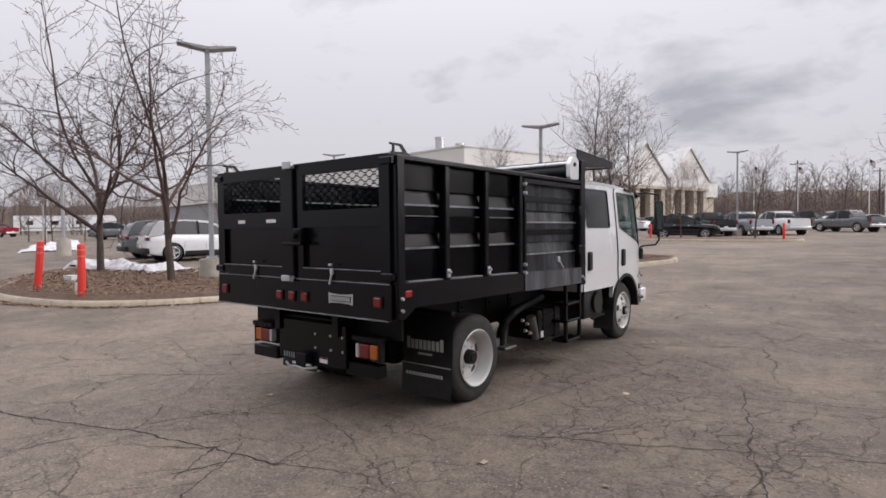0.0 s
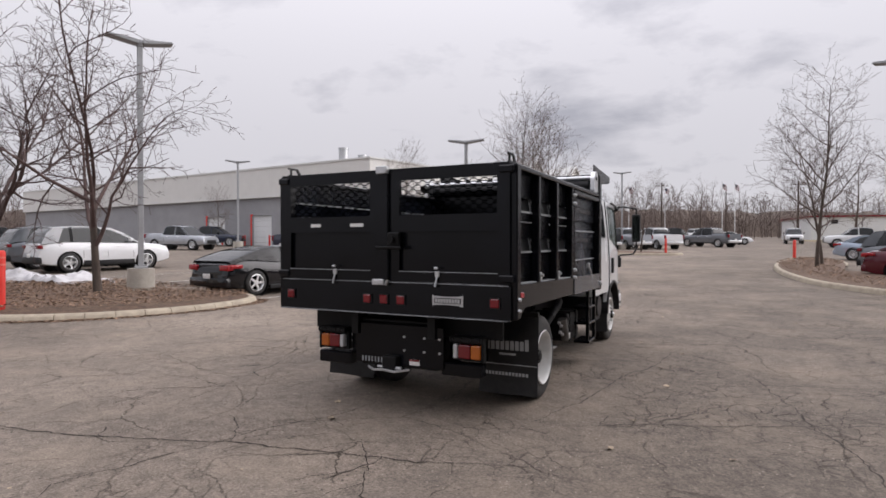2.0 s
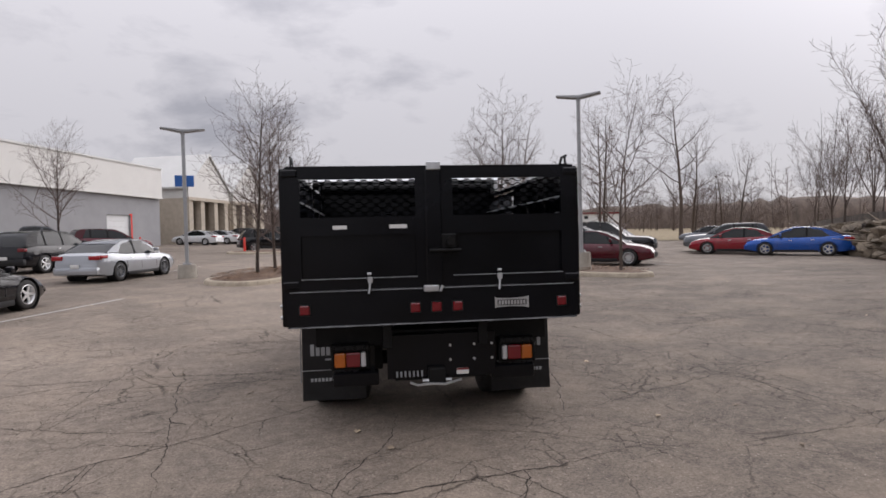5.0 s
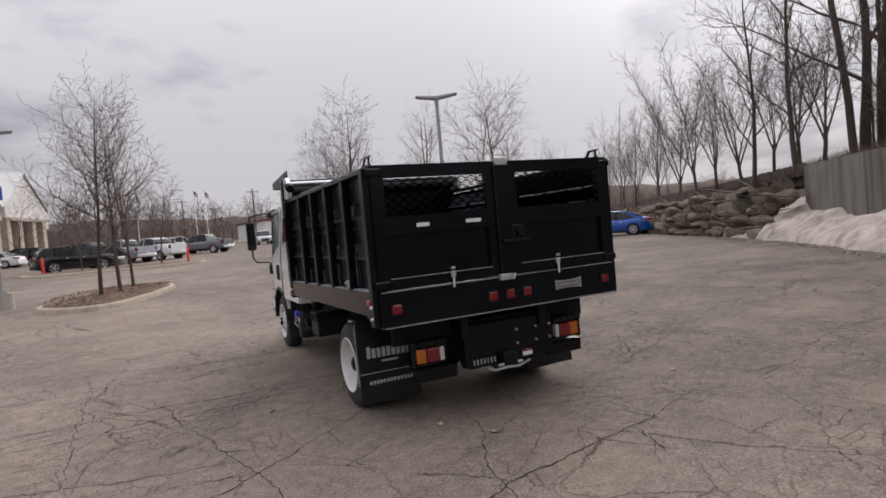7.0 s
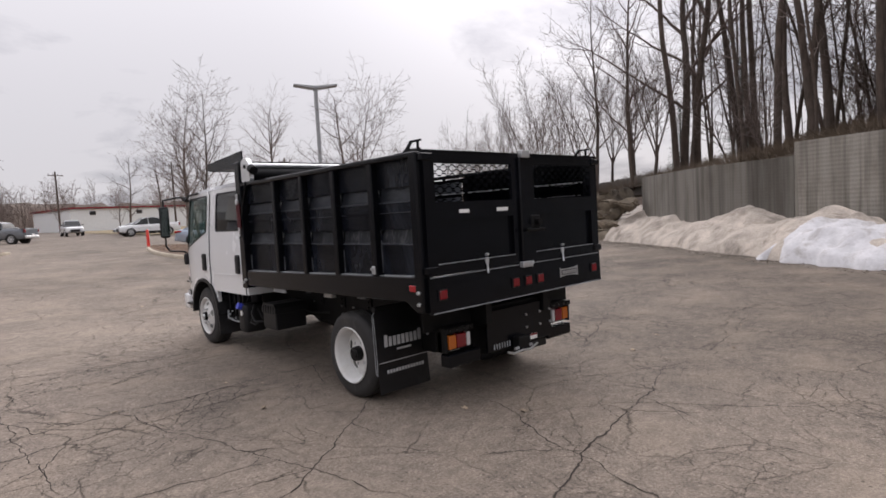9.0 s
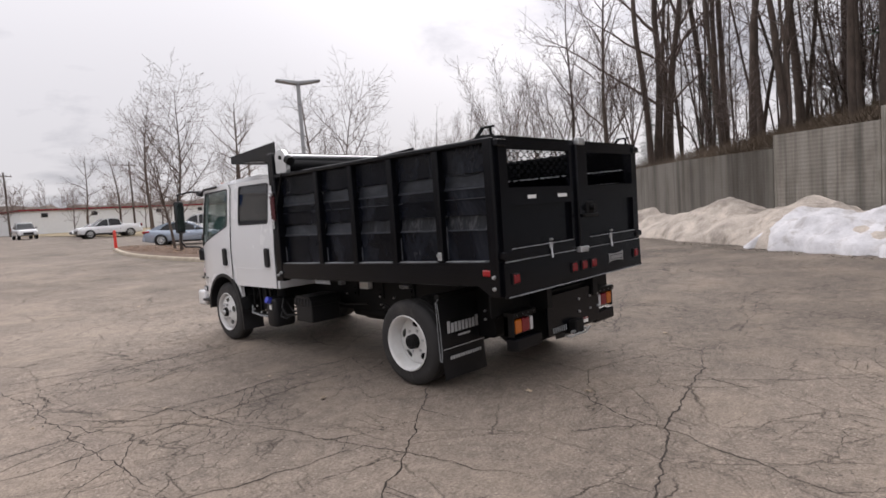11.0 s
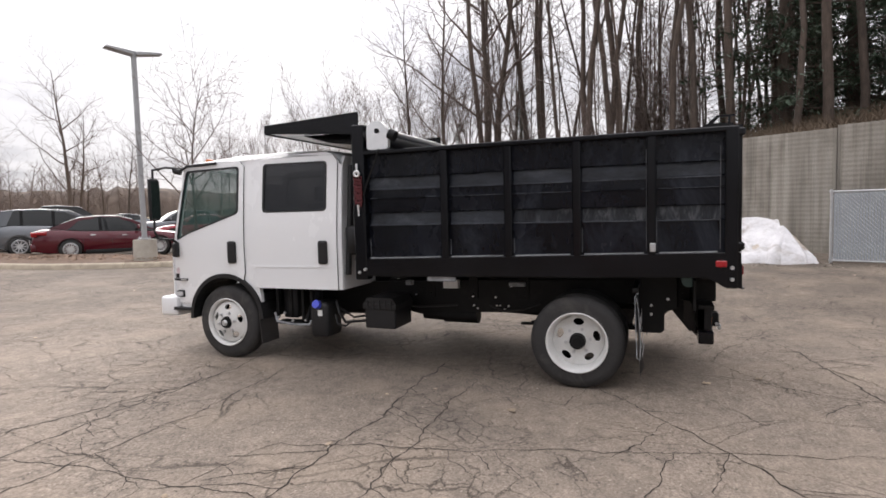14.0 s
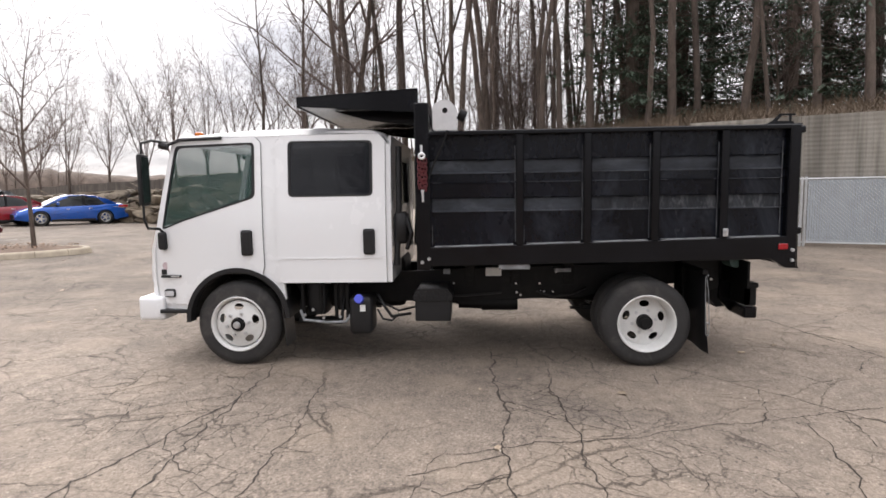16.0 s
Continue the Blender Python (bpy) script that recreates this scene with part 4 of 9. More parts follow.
# flat black strips put in for the dark recessed bands of the door
for zz in (1.90, 1.56):
    bm = B()
    box(bm, 1.122, 1.136, 0.70, 1.95, zz - 0.032, zz + 0.032, 0.006)
    part("door_stiffener", bm, M_BLACK, side_door)
for zz in (1.3, 1.75):
    bm = B()
    box(bm, 1.17, 1.215, 1.90, 1.97, zz, zz + 0.1, 0.01)
    part("hinge", bm, M_BLACK, side_door)

# bulkhead and cab protector
bm = B()
box(bm, -1.1, 1.1, 2.02, 2.05, 1.0, 2.40)
bulkhead = part("bulkhead", bm, M_BLACK, truck)
for side in (-1, 1):
    bm = B()
    box(bm, side * 1.09, side * 1.205, 1.965, 2.09, 0.93, 2.40, 0.008)
    part("bulkhead_post", bm, M_BLACK, bulkhead)
    for zz in (1.0, 1.03):
        bm = B()
        cyl(bm, (side * 1.2, 2.04 - (zz - 1) * 2, zz), (side * 1.225, 2.04 - (zz - 1) * 2, zz), 0.018, 0.014, 8)
        part("bolt", bm, M_STEEL, bulkhead)
bm = B()
box(bm, -1.1, 1.1, 1.965, 2.07, 2.32, 2.40, 0.006)
part("top_beam", bm, M_BLACK, bulkhead)
bm = B()
prism(bm, [(2.07, 2.40), (3.15, 2.40), (3.15, 2.415), (2.07, 2.415)], "x", -1.1, 1.1)
prism(bm, [(3.13, 2.39), (3.15, 2.39), (3.15, 2.48), (3.13, 2.48)], "x", -1.1, 1.1)
cab_protector = part("cab_protector", bm, M_BLACK, truck, "black sheet-steel cab protector above the roof")
for side in (-1, 1):
    bm = B()
    prism(bm, [(2.06, 2.54), (3.15, 2.485), (3.15, 2.40), (2.06, 2.33)], "x", side * 1.10, side * 1.112)
    part("side_flange", bm, M_BLACK, cab_protector)
    bm = B()
    prism(bm, [(2.06, 2.395), (2.88, 2.395), (2.55, 2.30), (2.06, 2.24)], "x", side * 0.80, side * 0.815)
    part("gusset", bm, M_BLACK, cab_protector)

# tarp roller across the front of the bed
bm = B()
cyl(bm, (-1.14, 1.82, 2.345), (1.14, 1.82, 2.345), 0.028, seg=14)
tarp_roller = part("tarp_roller", bm, M_ALU, truck, "aluminium tarp roller across the bed", 40)
bm = B()
cyl(bm, (-1.1, 1.84, 2.26), (1.1, 1.84, 2.26), 0.062, seg=16)
part("rolled_tarp", bm, M_PLASTIC, tarp_roller, smooth=40)
for side in (-1, 1):
    bm = B()
    prism(bm, round_poly([(1.93, 2.16), (1.93, 2.38), (1.86, 2.42), (1.78, 2.42), (1.71, 2.34), (1.71, 2.16)], 0.03, 3), "x", side * 1.14, side * 1.19)
    hp = part("roller_housing", bm, M_ALU, tarp_roller, "bright aluminium housing of the tarp roller")
    bm = B()
    cyl(bm, (side * 1.19, 1.82, 2.33), (side * 1.20, 1.82, 2.33), 0.024, seg=14)
    part("roller_cap", bm, M_CHASSIS, tarp_roller, smooth=40)
bm = B()
cyl(bm, (-1.17, 1.70, 2.30), (-1.17, 1.64, 2.27), 0.05, seg=14)
part("roller_motor", bm, M_CHASSIS, tarp_roller, smooth=40)
bm = B()
tube(bm, [(-1.2, 1.80, 2.16), (-1.21, 1.845, 2.03), (-1.21, 1.90, 1.92), (-1.21, 1.94, 1.83), (-1.21, 1.968, 1.74)], 0.0085, 6)
part("roller_cable", bm, M_CHASSIS, tarp_roller)
# dark red chain hung in loops from a chrome rod on the front post
M_STRAP = surface("dark_red_strap", (0.085, 0.008, 0.012), 0.55, var=0.3, scale=20, fine=80, bump=0.2)
bm = B()
cyl(bm, (-1.222, 2.028, 1.945), (-1.222, 2.03, 2.035), 0.0115, seg=10)
binder = part("binder_rod", bm, M_ALU, truck, "chrome rod holding a dark red chain on the bed post", 40)
bm = B()
lathe(bm, [(0.012, 0.014), (0.016, 0.022), (0.012, 0.033), (-0.004, 0.033), (-0.008, 0.022), (-0.004, 0.014), (0.012, 0.014)], (-1.222, 2.028, 1.94), (-1, 0, 0), 20)
part("rod_ring", bm, M_ALU, binder, smooth=40)
bm = B()
cyl(bm, (-1.222, 2.026, 1.625), (-1.222, 2.022, 1.645), 0.014, seg=10)
cyl(bm, (-1.222, 2.022, 1.54), (-1.222, 2.026, 1.625), 0.0105, seg=10)
part("lower_rod", bm, M_ALU, binder, smooth=40)
for y0, z0, z1 in ((2.052, 1.66, 1.92), (2.026, 1.63, 1.92), (1.998, 1.64, 1.91)):
    n = 8
    for i in range(n):
        z = z0 + (z1 - z0) * i / n
        bm = B()
        k = 0.013 if i % 2 else 0.006
        tube(bm, [(-1.216, y0 - k, z), (-1.222, y0 - k, z + 0.034), (-1.219, y0, z + 0.042), (-1.216, y0 + k, z + 0.034), (-1.222, y0 + k, z), (-1.219, y0, z - 0.008), (-1.216, y0 - k, z)], 0.0052, 5)
        part("chain_link", bm, M_STRAP, binder, "dark red chain link", 40)

# -- rear gates --
R0, R1 = -1.200, -1.238


def hex_mesh(bm, x0, x1, z0, z1, y):
    """Flattened-hexagon expanded metal between limits."""
    pitch, rowh, bar = 0.094, 0.034, 0.011
    rows = int((z1 - z0) / rowh)
    for r in range(rows + 1):
        z = z0 + r * rowh
        off = pitch / 2 if r % 2 else 0.0
        x = x0 - pitch + off
        while x < x1:
            # the upper edge of a cell: two slopes and a flat
            pts = [(x, z), (x + 0.015, z + rowh / 2), (x + 0.047, z + rowh / 2), (x + 0.062, z), (x + pitch, z)]
            for (ax, az), (bx, bz) in zip(pts, pts[1:]):
                ax, bx = min(max(ax, x0), x1), min(max(bx, x0), x1)
                if bx - ax < 1e-4 or az > z1 or bz > z1:
                    continue
                vs = [bm.verts.new(c) for c in ((ax, y, az - bar / 2), (bx, y, bz - bar / 2), (bx, y, bz + bar / 2), (ax, y, az + bar / 2))]
                bm.faces.new(vs)
            x += pitch
    bmesh.ops.solidify(bm, geom=bm.faces[:], thickness=0.006)


for side, xa, xb in ((-1, -1.15, -0.045), (1, 0.045, 1.15)):
    lo, hi = min(xa, xb), max(xa, xb)
    bm = B()
    prism(bm, [(lo, 1.20), (hi, 1.20), (hi, 2.165), (lo, 2.165)], "y", R0, R1,
          [[(lo + 0.105, 1.285), (hi - 0.105, 1.285), (hi - 0.105, 1.625), (lo + 0.105, 1.625)], [(lo + 0.105, 1.765), (hi - 0.105, 1.765), (hi - 0.105, 2.065), (lo + 0.105, 2.065)]])
    gate = part("rear_gate", bm, M_BLACK, truck, "black barn-door tailgate with an open mesh top")
    bm = B()
    box(bm, lo + 0.1, hi - 0.1, R0 - 0.004, R0 + 0.006, 1.26, 1.65)
    part("gate_panel", bm, M_BLACK, gate)
    bm = B()
    hex_mesh(bm, lo + 0.10, hi - 0.10, 1.765, 2.065, -1.216)
    part("expanded_mesh", bm, M_BLACK, gate, "black expanded-metal mesh")
    # worn bright edge along the top of the lower frame
    bm = B()
    box(bm, lo + 0.10, hi - 0.10, R1 + 0.003, R1 - 0.001, 1.283, 1.290)
    part("worn_edge", bm, M_SCUFF_GLINT, gate)
    x = side * 0.52
    bm = B()
    box(bm, x - 0.02, x + 0.02, R1 - 0.02, R1, 1.245, 1.295, 0.005)
    cyl(bm, (x, R1 - 0.012, 1.25), (x - 0.012, R1 - 0.03, 1.165), 0.009, seg=8)
    cyl(bm, (x - 0.022, R1 - 0.02, 1.32), (x + 0.01, R1 - 0.02, 1.32), 0.011, seg=8)
    part("gate_latch", bm, M_STEEL, gate, "galvanised over-centre latch")
    for zz in (1.245, 2.11):
        bm = B()
        box(bm, side * 1.06, side * 1.185, R1 - 0.018, R0, zz - 0.03, zz + 0.03, 0.01)
        part("hinge", bm, M_BLACK, gate)
    if side < 0:
        for x0, x1 in ((-0.80, -0.69), (-0.36, -0.22)):
            bm = B()
            box(bm, x0, x1, R1 - 0.003, R1 + 0.004, 1.672, 1.702)
            tag = part("sticker", bm, M_WHITE_TAG, gate, "pale label sticker")
bm = B()
box(bm, -0.075, 0.055, R1 - 0.03, R1 + 0.02, 1.205, 2.13, 0.01)
centre_post = part("lock_bar", bm, M_BLACK, truck, "upright lock bar between the tailgates")
bm = B()
box(bm, -0.06, 0.05, R1 - 0.05, R1, 2.125, 2.19, 0.006)
part("top_keeper", bm, M_STEEL, centre_post, "galvanised keeper")
bm = B()
box(bm, -0.10, 0.02, R1 - 0.05, R1 + 0.0, 1.165, 1.215, 0.006)
cyl(bm, (0.03, R1 - 0.03, 1.165), (0.05, R1 - 0.03, 1.21), 0.012, seg=8)
part("bottom_keeper", bm, M_STEEL, centre_post, "galvanised keeper")
bm = B()
box(bm, 0.05, 0.17, R1 - 0.045, R1, 1.50, 1.62, 0.01)
cyl(bm, (-0.05, R1 - 0.06, 1.49), (0.2, R1 - 0.06, 1.49), 0.015, seg=8)
cyl(bm, (0.11, R1 - 0.045, 1.56), (0.11, R1 - 0.09, 1.56), 0.03, seg=12)
part("lock_handle", bm, M_CHASSIS, centre_post)

# rear sill with marker lights
bm = B()
prism(bm, [(-1.19, 0.93), (-1.244, 0.912), (-1.256, 0.915), (-1.244, 0.925), (-1.236, 1.19), (-1.19, 1.195)], "x", -1.16, 1.16)
rear_sill = part("rear_sill", bm, M_BLACK, truck, "black steel sill under the tailgates")
bm = B()
box(bm, -1.14, 1.14, -1.259, -1.254, 0.911, 0.920)
box(bm, -1.14, 1.14, -1.24, -1.236, 1.186, 1.193)
part("worn_edge", bm, M_SCUFF_GLINT, rear_sill)
for x, zz in ((-1.03, 1.05), (-0.17, 1.04), (0.0, 1.04), (0.17, 1.04), (1.03, 1.05)):
    bm = B()
    box(bm, x - 0.038, x + 0.038, -1.264, -1.236, zz - 0.036, zz + 0.036, 0.007)
    ml = part("marker_light", bm, M_RED, rear_sill, "square red marker light")
    bm = B()
    for a, b, c, d in ((-0.043, 0.043, 0.033, 0.044), (-0.043, 0.043, -0.044, -0.033), (-0.045, -0.034, -0.04, 0.04), (0.034, 0.045, -0.04, 0.04)):
        box(bm, x + a, x + b, -1.253, -1.234, zz + c, zz + d)
    part("light_surround", bm, M_PLASTIC, ml)
# maker's plate: plain silver plate with a dark bar
bm = B()
prism(bm, [(0.475, 1.005), (0.49, 1.015), (0.60, 1.02), (0.71, 1.015), (0.755, 1.005), (0.755, 1.10), (0.71, 1.09), (0.60, 1.085), (0.49, 1.09), (0.475, 1.10)][::1], "y", -1.248, -1.242)
plate = part("maker_plate", bm, M_STEEL, rear_sill, "silver maker's plate")
bm = B()
box(bm, 0.495, 0.735, -1.251, -1.246, 1.03, 1.075)
bar = part("plate_field", bm, M_CHASSIS, plate)
for i in range(9):
    bm = B()
    box(bm, 0.503 + i * 0.0255, 0.521 + i * 0.0255, -1.254, -1.25, 1.036, 1.069)
    part("plate_mark", bm, M_STEEL, plate)

# -- rear under-structure: hitch plate, lamps, bumpers, flaps --
bm = B()
box(bm, -0.40, 0.50, -1.095, -1.07, 0.44, 0.80, 0.004)
hitch_plate = part("hitch_plate", bm, M_BLACK, truck, "black hitch plate with scuffs and bolts")
for x in (0.12, 0.32, 0.47):
    for zz in (0.58, 0.70):
        bm = B()
        cyl(bm, (x, -1.095, zz), (x, -1.108, zz), 0.011, seg=8)
        part("plate_bolt", bm, M_STEEL, hitch_plate)
bm = B()
for i in range(7):
    box(bm, -0.33 + i * 0.034, -0.315 + i * 0.034, -1.098, -1.095, 0.452, 0.50)
part("worn_print", bm, M_SCUFF_GLINT, hitch_plate, "scuffed pale print")
bm = B()
box(bm, 0.17, 0.27, -1.1, -1.095, 0.455, 0.505)
part("red_white_label", bm, M_WHITE_TAG, hitch_plate)
bm = B()
box(bm, 0.17, 0.27, -1.102, -1.099, 0.49, 0.505)
part("label_band", bm, M_RED, hitch_plate)
bm = B()
box(bm, -0.07, 0.07, -1.175, -0.905, 0.40, 0.53, 0.01)
part("receiver_tube", bm, M_CHASSIS, hitch_plate)
bm = B()
cyl(bm, (-0.12, -1.155, 0.43), (0.12, -1.155, 0.43), 0.014, seg=8)
tube(bm, [(-0.22, -1.155, 0.42), (-0.16, -1.175, 0.40), (-0.05, -1.185, 0.41), (0.06, -1.185, 0.40), (0.2, -1.155, 0.425)], 0.011, 6)
part("hitch_pin", bm, M_STEEL, hitch_plate, "bright steel hitch pin and chain loops")
bm = B()
prism(bm, [(-1.07, 0.42), (-0.905, 0.40), (-0.75, 0.60), (-0.75, 0.9), (-0.905, 0.93), (-1.07, 0.80)], "x", -0.34, 0.42)
part("hitch_frame", bm, M_CHASSIS, truck)
# added dark plate that keeps daylight out of the gap above the hitch
bm = B()
box(bm, -0.98, 0.98, -0.93, -0.91, 0.70, 0.95)
part("rear_apron", bm, M_CHASSIS, truck)
for side in (-1, 1):
    cx = side * 0.70
    bm = B()
    box(bm, cx - 0.155, cx + 0.155, -1.075, -0.95, 0.685, 0.73, 0.006)
    box(bm, cx - 0.155 if side < 0 else cx + 0.133, cx - 0.133 if side < 0 else cx + 0.155, -1.057, -0.95, 0.52, 0.70, 0.006)
    box(bm, cx - 0.155, cx + 0.155, -1.005, -0.95, 0.52, 0.70, 0.006)
    lamp = part("tail_light", bm, M_CHASSIS, truck, "tail light in red, amber and clear")
    for mat_, a, b, nm in ((M_CLEAR, -0.130, -0.085, "clear_lens"), (M_RED, -0.085, 0.035, "red_lens"), (M_AMBER, 0.035, 0.130, "amber_lens")):
        a, b = (cx + a, cx + b) if side > 0 else (cx - b, cx - a)
        bm = B()
        box(bm, a + 0.002, b - 0.002, -1.06, -0.995, 0.545, 0.665, 0.012, 2)
        part(nm, bm, mat_, lamp)
    bm = B()
    for i in range(4):
        x = cx - 0.12 + 0.08 * i
        cyl(bm, (x, -1.065, 0.708), (x, -1.075, 0.708), 0.009, seg=8)
    part("bracket_screws", bm, M_STEEL, lamp)
    bm = B()
    box(bm, side * 0.47, side * 0.84, -1.075, -0.955, 0.395, 0.505, 0.01)
    prism(bm, [(-0.955, 0.40), (-0.85, 0.52), (-0.85, 0.72), (-0.955, 0.70)], "x", side * 0.50, side * 0.54)
    part("rear_bumper", bm, M_BLACK, truck)
    # mud flap hangs behind the wheel
    bm = B()
    cols = []
    for j in range(5):
        x = side * (0.585 + 0.565 * j / 4)
        cols.append([bm.verts.new((x, -0.47 - 0.04 * u * u - 0.012 * math.sin(j * 1.6) * u, 0.89 - 0.75 * u)) for u in (0, 0.2, 0.4, 0.6, 0.8, 1)])
    for a, c in zip(cols, cols[1:]):
        for i in range(5):
            bm.faces.new((a[i], c[i], c[i + 1], a[i + 1]))
    bmesh.ops.solidify(bm, geom=bm.faces[:], thickness=0.01)
    flap = part("mud_flap", bm, M_FLAP, truck, "black rubber mud flap with pale print", 50)

    def flap_y(z):
        u = (0.89 - z) / 0.75
        return -0.47 - 0.04 * u * u - 0.022
    # print: a row of tall bars, a short bar, a line, a row of small bars
    bm = B()
    for i in range(9):
        x = side * 0.865 - 0.21 + i * 0.047
        h = 0.105 if i in (0, 8) else 0.085
        prism(bm, [(x, 0.545), (x + 0.034, 0.545), (x + 0.034, 0.545 + h), (x, 0.545 + h)], "y", flap_y(0.59), flap_y(0.59) - 0.003)
    part("flap_print", bm, M_DECAL, flap, "pale grey print as plain bars")
    bm = B()
    box(bm, side * 0.865 - 0.08, side * 0.865 + 0.08, flap_y(0.51) - 0.003, flap_y(0.51), 0.50, 0.518)
    part("flap_print", bm, M_DECAL, flap, "pale grey print as plain bars")
    bm = B()
    for i in range(13):
        x = side * 0.865 - 0.21 + i * 0.0325
        box(bm, x, x + 0.022, flap_y(0.33) - 0.006, flap_y(0.33) - 0.003, 0.315, 0.345)
    part("flap_print", bm, M_DECAL, flap, "pale grey print as plain bars")
    bm = B()
    box(bm, side * 0.60, side * 1.15, flap_y(0.41) - 0.006, flap_y(0.41) - 0.002, 0.412, 0.418)
    part("flap_line", bm, M_DECAL, flap)
    bm = B()
    box(bm, side * 0.5, side * 1.15, -0.49, -0.44, 0.86, 0.90, 0.005)
    part("flap_bracket", bm, M_CHASSIS, truck)

# -- spring hanger box between flap and bumper, and the pale stay on the flap's edge --
bm = B()
prism(bm, [(-0.44, 0.95), (-0.80, 0.95), (-0.80, 0.66), (-0.72, 0.63), (-0.69, 0.60), (-0.69, 0.46), (-0.66, 0.43), (-0.44, 0.43)], "x", -0.64, -0.43)
bmesh.ops.bevel(bm, geom=bm.edges[:], offset=0.008, segments=1, affect="EDGES")
hanger = part("spring_hanger", bm, M_CHASSIS, truck, "black steel spring hanger box")
for yy, zz in ((-0.58, 0.60), (-0.58, 0.68), (-0.72, 0.74)):
    bm = B()
    cyl(bm, (-0.64, yy, zz), (-0.655, yy, zz), 0.013, seg=6)
    part("hanger_bolt", bm, M_STEEL, hanger)
bm = B()
tube(bm, [(-1.157, -0.49, 0.86), (-1.162, -0.462, 0.83), (-1.163, -0.468, 0.60), (-1.163, -0.478, 0.32), (-1.163, -0.50, 0.31), (-1.163, -0.505, 0.42), (-1.162, -0.49, 0.72), (-1.158, -0.475, 0.82)], 0.0036, 6)
part("flap_stay", bm, M_SCUFF_GLINT, truck, "thin pale wire stay on the flap's edge")

# -- left underside: battery box, fluid tank, small fittings --
bm = B()
box(bm, -0.96, -0.56, 1.80, 2.14, 0.405, 0.62, 0.016, 2)
battery = part("battery_box", bm, M_PLASTIC, truck, "black plastic battery box with ribbed lid")
bm = B()
box(bm, -0.97, -0.55, 1.785, 2.155, 0.60, 0.66, 0.008, 2)
prism(bm, [(1.79, 0.66), (2.15, 0.66), (2.11, 0.715), (1.83, 0.715)], "x", -0.965, -0.56)
for i in range(5):
    box(bm, -0.978, -0.95, 1.83 + i * 0.065, 1.85 + i * 0.065, 0.60, 0.69, 0.004)
part("battery_lid", bm, M_PLASTIC, battery)
bm = B()
box(bm, -1.02, -0.72, 2.54, 2.76, 0.29, 0.66, 0.05, 3)
def_tank = part("fluid_tank", bm, M_PLASTIC, truck, "black fluid tank with a bright blue cap", 50)
bm = B()
cyl(bm, (-1.0, 2.655, 0.625), (-1.06, 2.655, 0.65), 0.042, seg=14)
part("blue_cap", bm, M_BLUE_CAP, def_tank, "bright blue filler cap")
bm = B()
box(bm, -1.03, -1.02, 2.60, 2.65, 0.52, 0.58)
part("tank_label", bm, M_WHITE_TAG, def_tank)
bm = B()
tube(bm, [(-0.9, 2.5, 0.66), (-0.98, 2.42, 0.55), (-0.97, 2.36, 0.46), (-0.8, 2.2, 0.45)], 0.014, 6)
part("hose", bm, M_PLASTIC, truck, smooth=40)
for pts, rr in (([(-0.85, 2.52, 0.6), (-0.9, 2.3, 0.5), (-0.7, 2.15, 0.5)], 0.011), ([(-0.8, 2.85, 0.8), (-0.86, 2.8, 0.55), (-0.7, 2.5, 0.5)], 0.012), ([(-0.93, 2.50, 0.52), (-0.99, 2.44, 0.44), (-0.97, 2.36, 0.42), (-0.9, 2.30, 0.47)], 0.010),
                ([(-0.55, 0.95, 0.62), (-0.55, 0.80, 0.56), (-0.55, 0.62, 0.58), (-0.5, 0.45, 0.64)], 0.013), ([(-0.52, 2.1, 0.60), (-0.56, 1.7, 0.575), (-0.52, 1.3, 0.60)], 0.012)):
    bm = B()
    tube(bm, pts, rr, 6)
    part("hose", bm, M_PLASTIC, truck, smooth=40)
# bright pipe, bracket and fittings under the cab
bm = B()
tube(bm, [(-0.95, 3.24, 0.52), (-0.97, 3.20, 0.43), (-0.97, 2.98, 0.405), (-0.97, 2.80, 0.41), (-0.95, 2.76, 0.47)], 0.013, 8)
part("bright_pipe", bm, M_SCUFF_GLINT, truck, "dull metal coolant pipe under the cab", 40)
for yy, z0, z1 in ((3.22, 0.46, 0.80), (3.05, 0.47, 0.80), (2.90, 0.44, 0.80), (2.79, 0.42, 0.80)):
    bm = B()
    box(bm, -0.93, -0.90, yy - 0.016, yy + 0.016, z0, z1, 0.004)
    part("cab_bracket", bm, M_CHASSIS, truck)
for yy, zz in ((3.20, 0.47), (3.02, 0.44), (2.86, 0.45), (2.74, 0.62), (3.12, 0.52)):
    bm = B()
    cyl(bm, (-0.94, yy, zz), (-0.955, yy, zz), 0.016, 0.012, 8)
    part("fitting", bm, M_STEEL, truck)
bm = B()
box(bm, -0.85, -0.6, 3.02, 3.2, 0.45, 0.78, 0.02, 2)
cyl(bm, (-0.7, 2.88, 0.48), (-0.7, 2.88, 0.78), 0.07, seg=14)
part("air_filter", bm, M_PLASTIC, truck, smooth=50)
for a, b in (((-0.47, 1.18, 0.93), (-0.47, 1.45, 1.03)),):
    bm = B()
    box(bm, -1.17, -1.155, 1.08, 1.36, 0.925, 0.985, 0.003)
    part("step_tag", bm, M_SCUFF_GLINT, truck, "dull metal plate under the bed rail")
    bm = B()
    box(bm, -0.50, -0.43, 1.30, 1.46, 0.765, 0.85, 0.004)
    part("spec_label", bm, M_WHITE_TAG, truck)
    bm = B()
    box(bm, -0.50, -0.43, 1.82, 1.89, 0.79, 0.84, 0.004)
    part("small_label", bm, M_SCUFF_GLINT, truck)
    bm = B()
    box(bm, -0.50, -0.42, 0.60, 0.76, 0.80, 0.84, 0.004)
    part("small_label", bm, M_SCUFF_GLINT, truck)
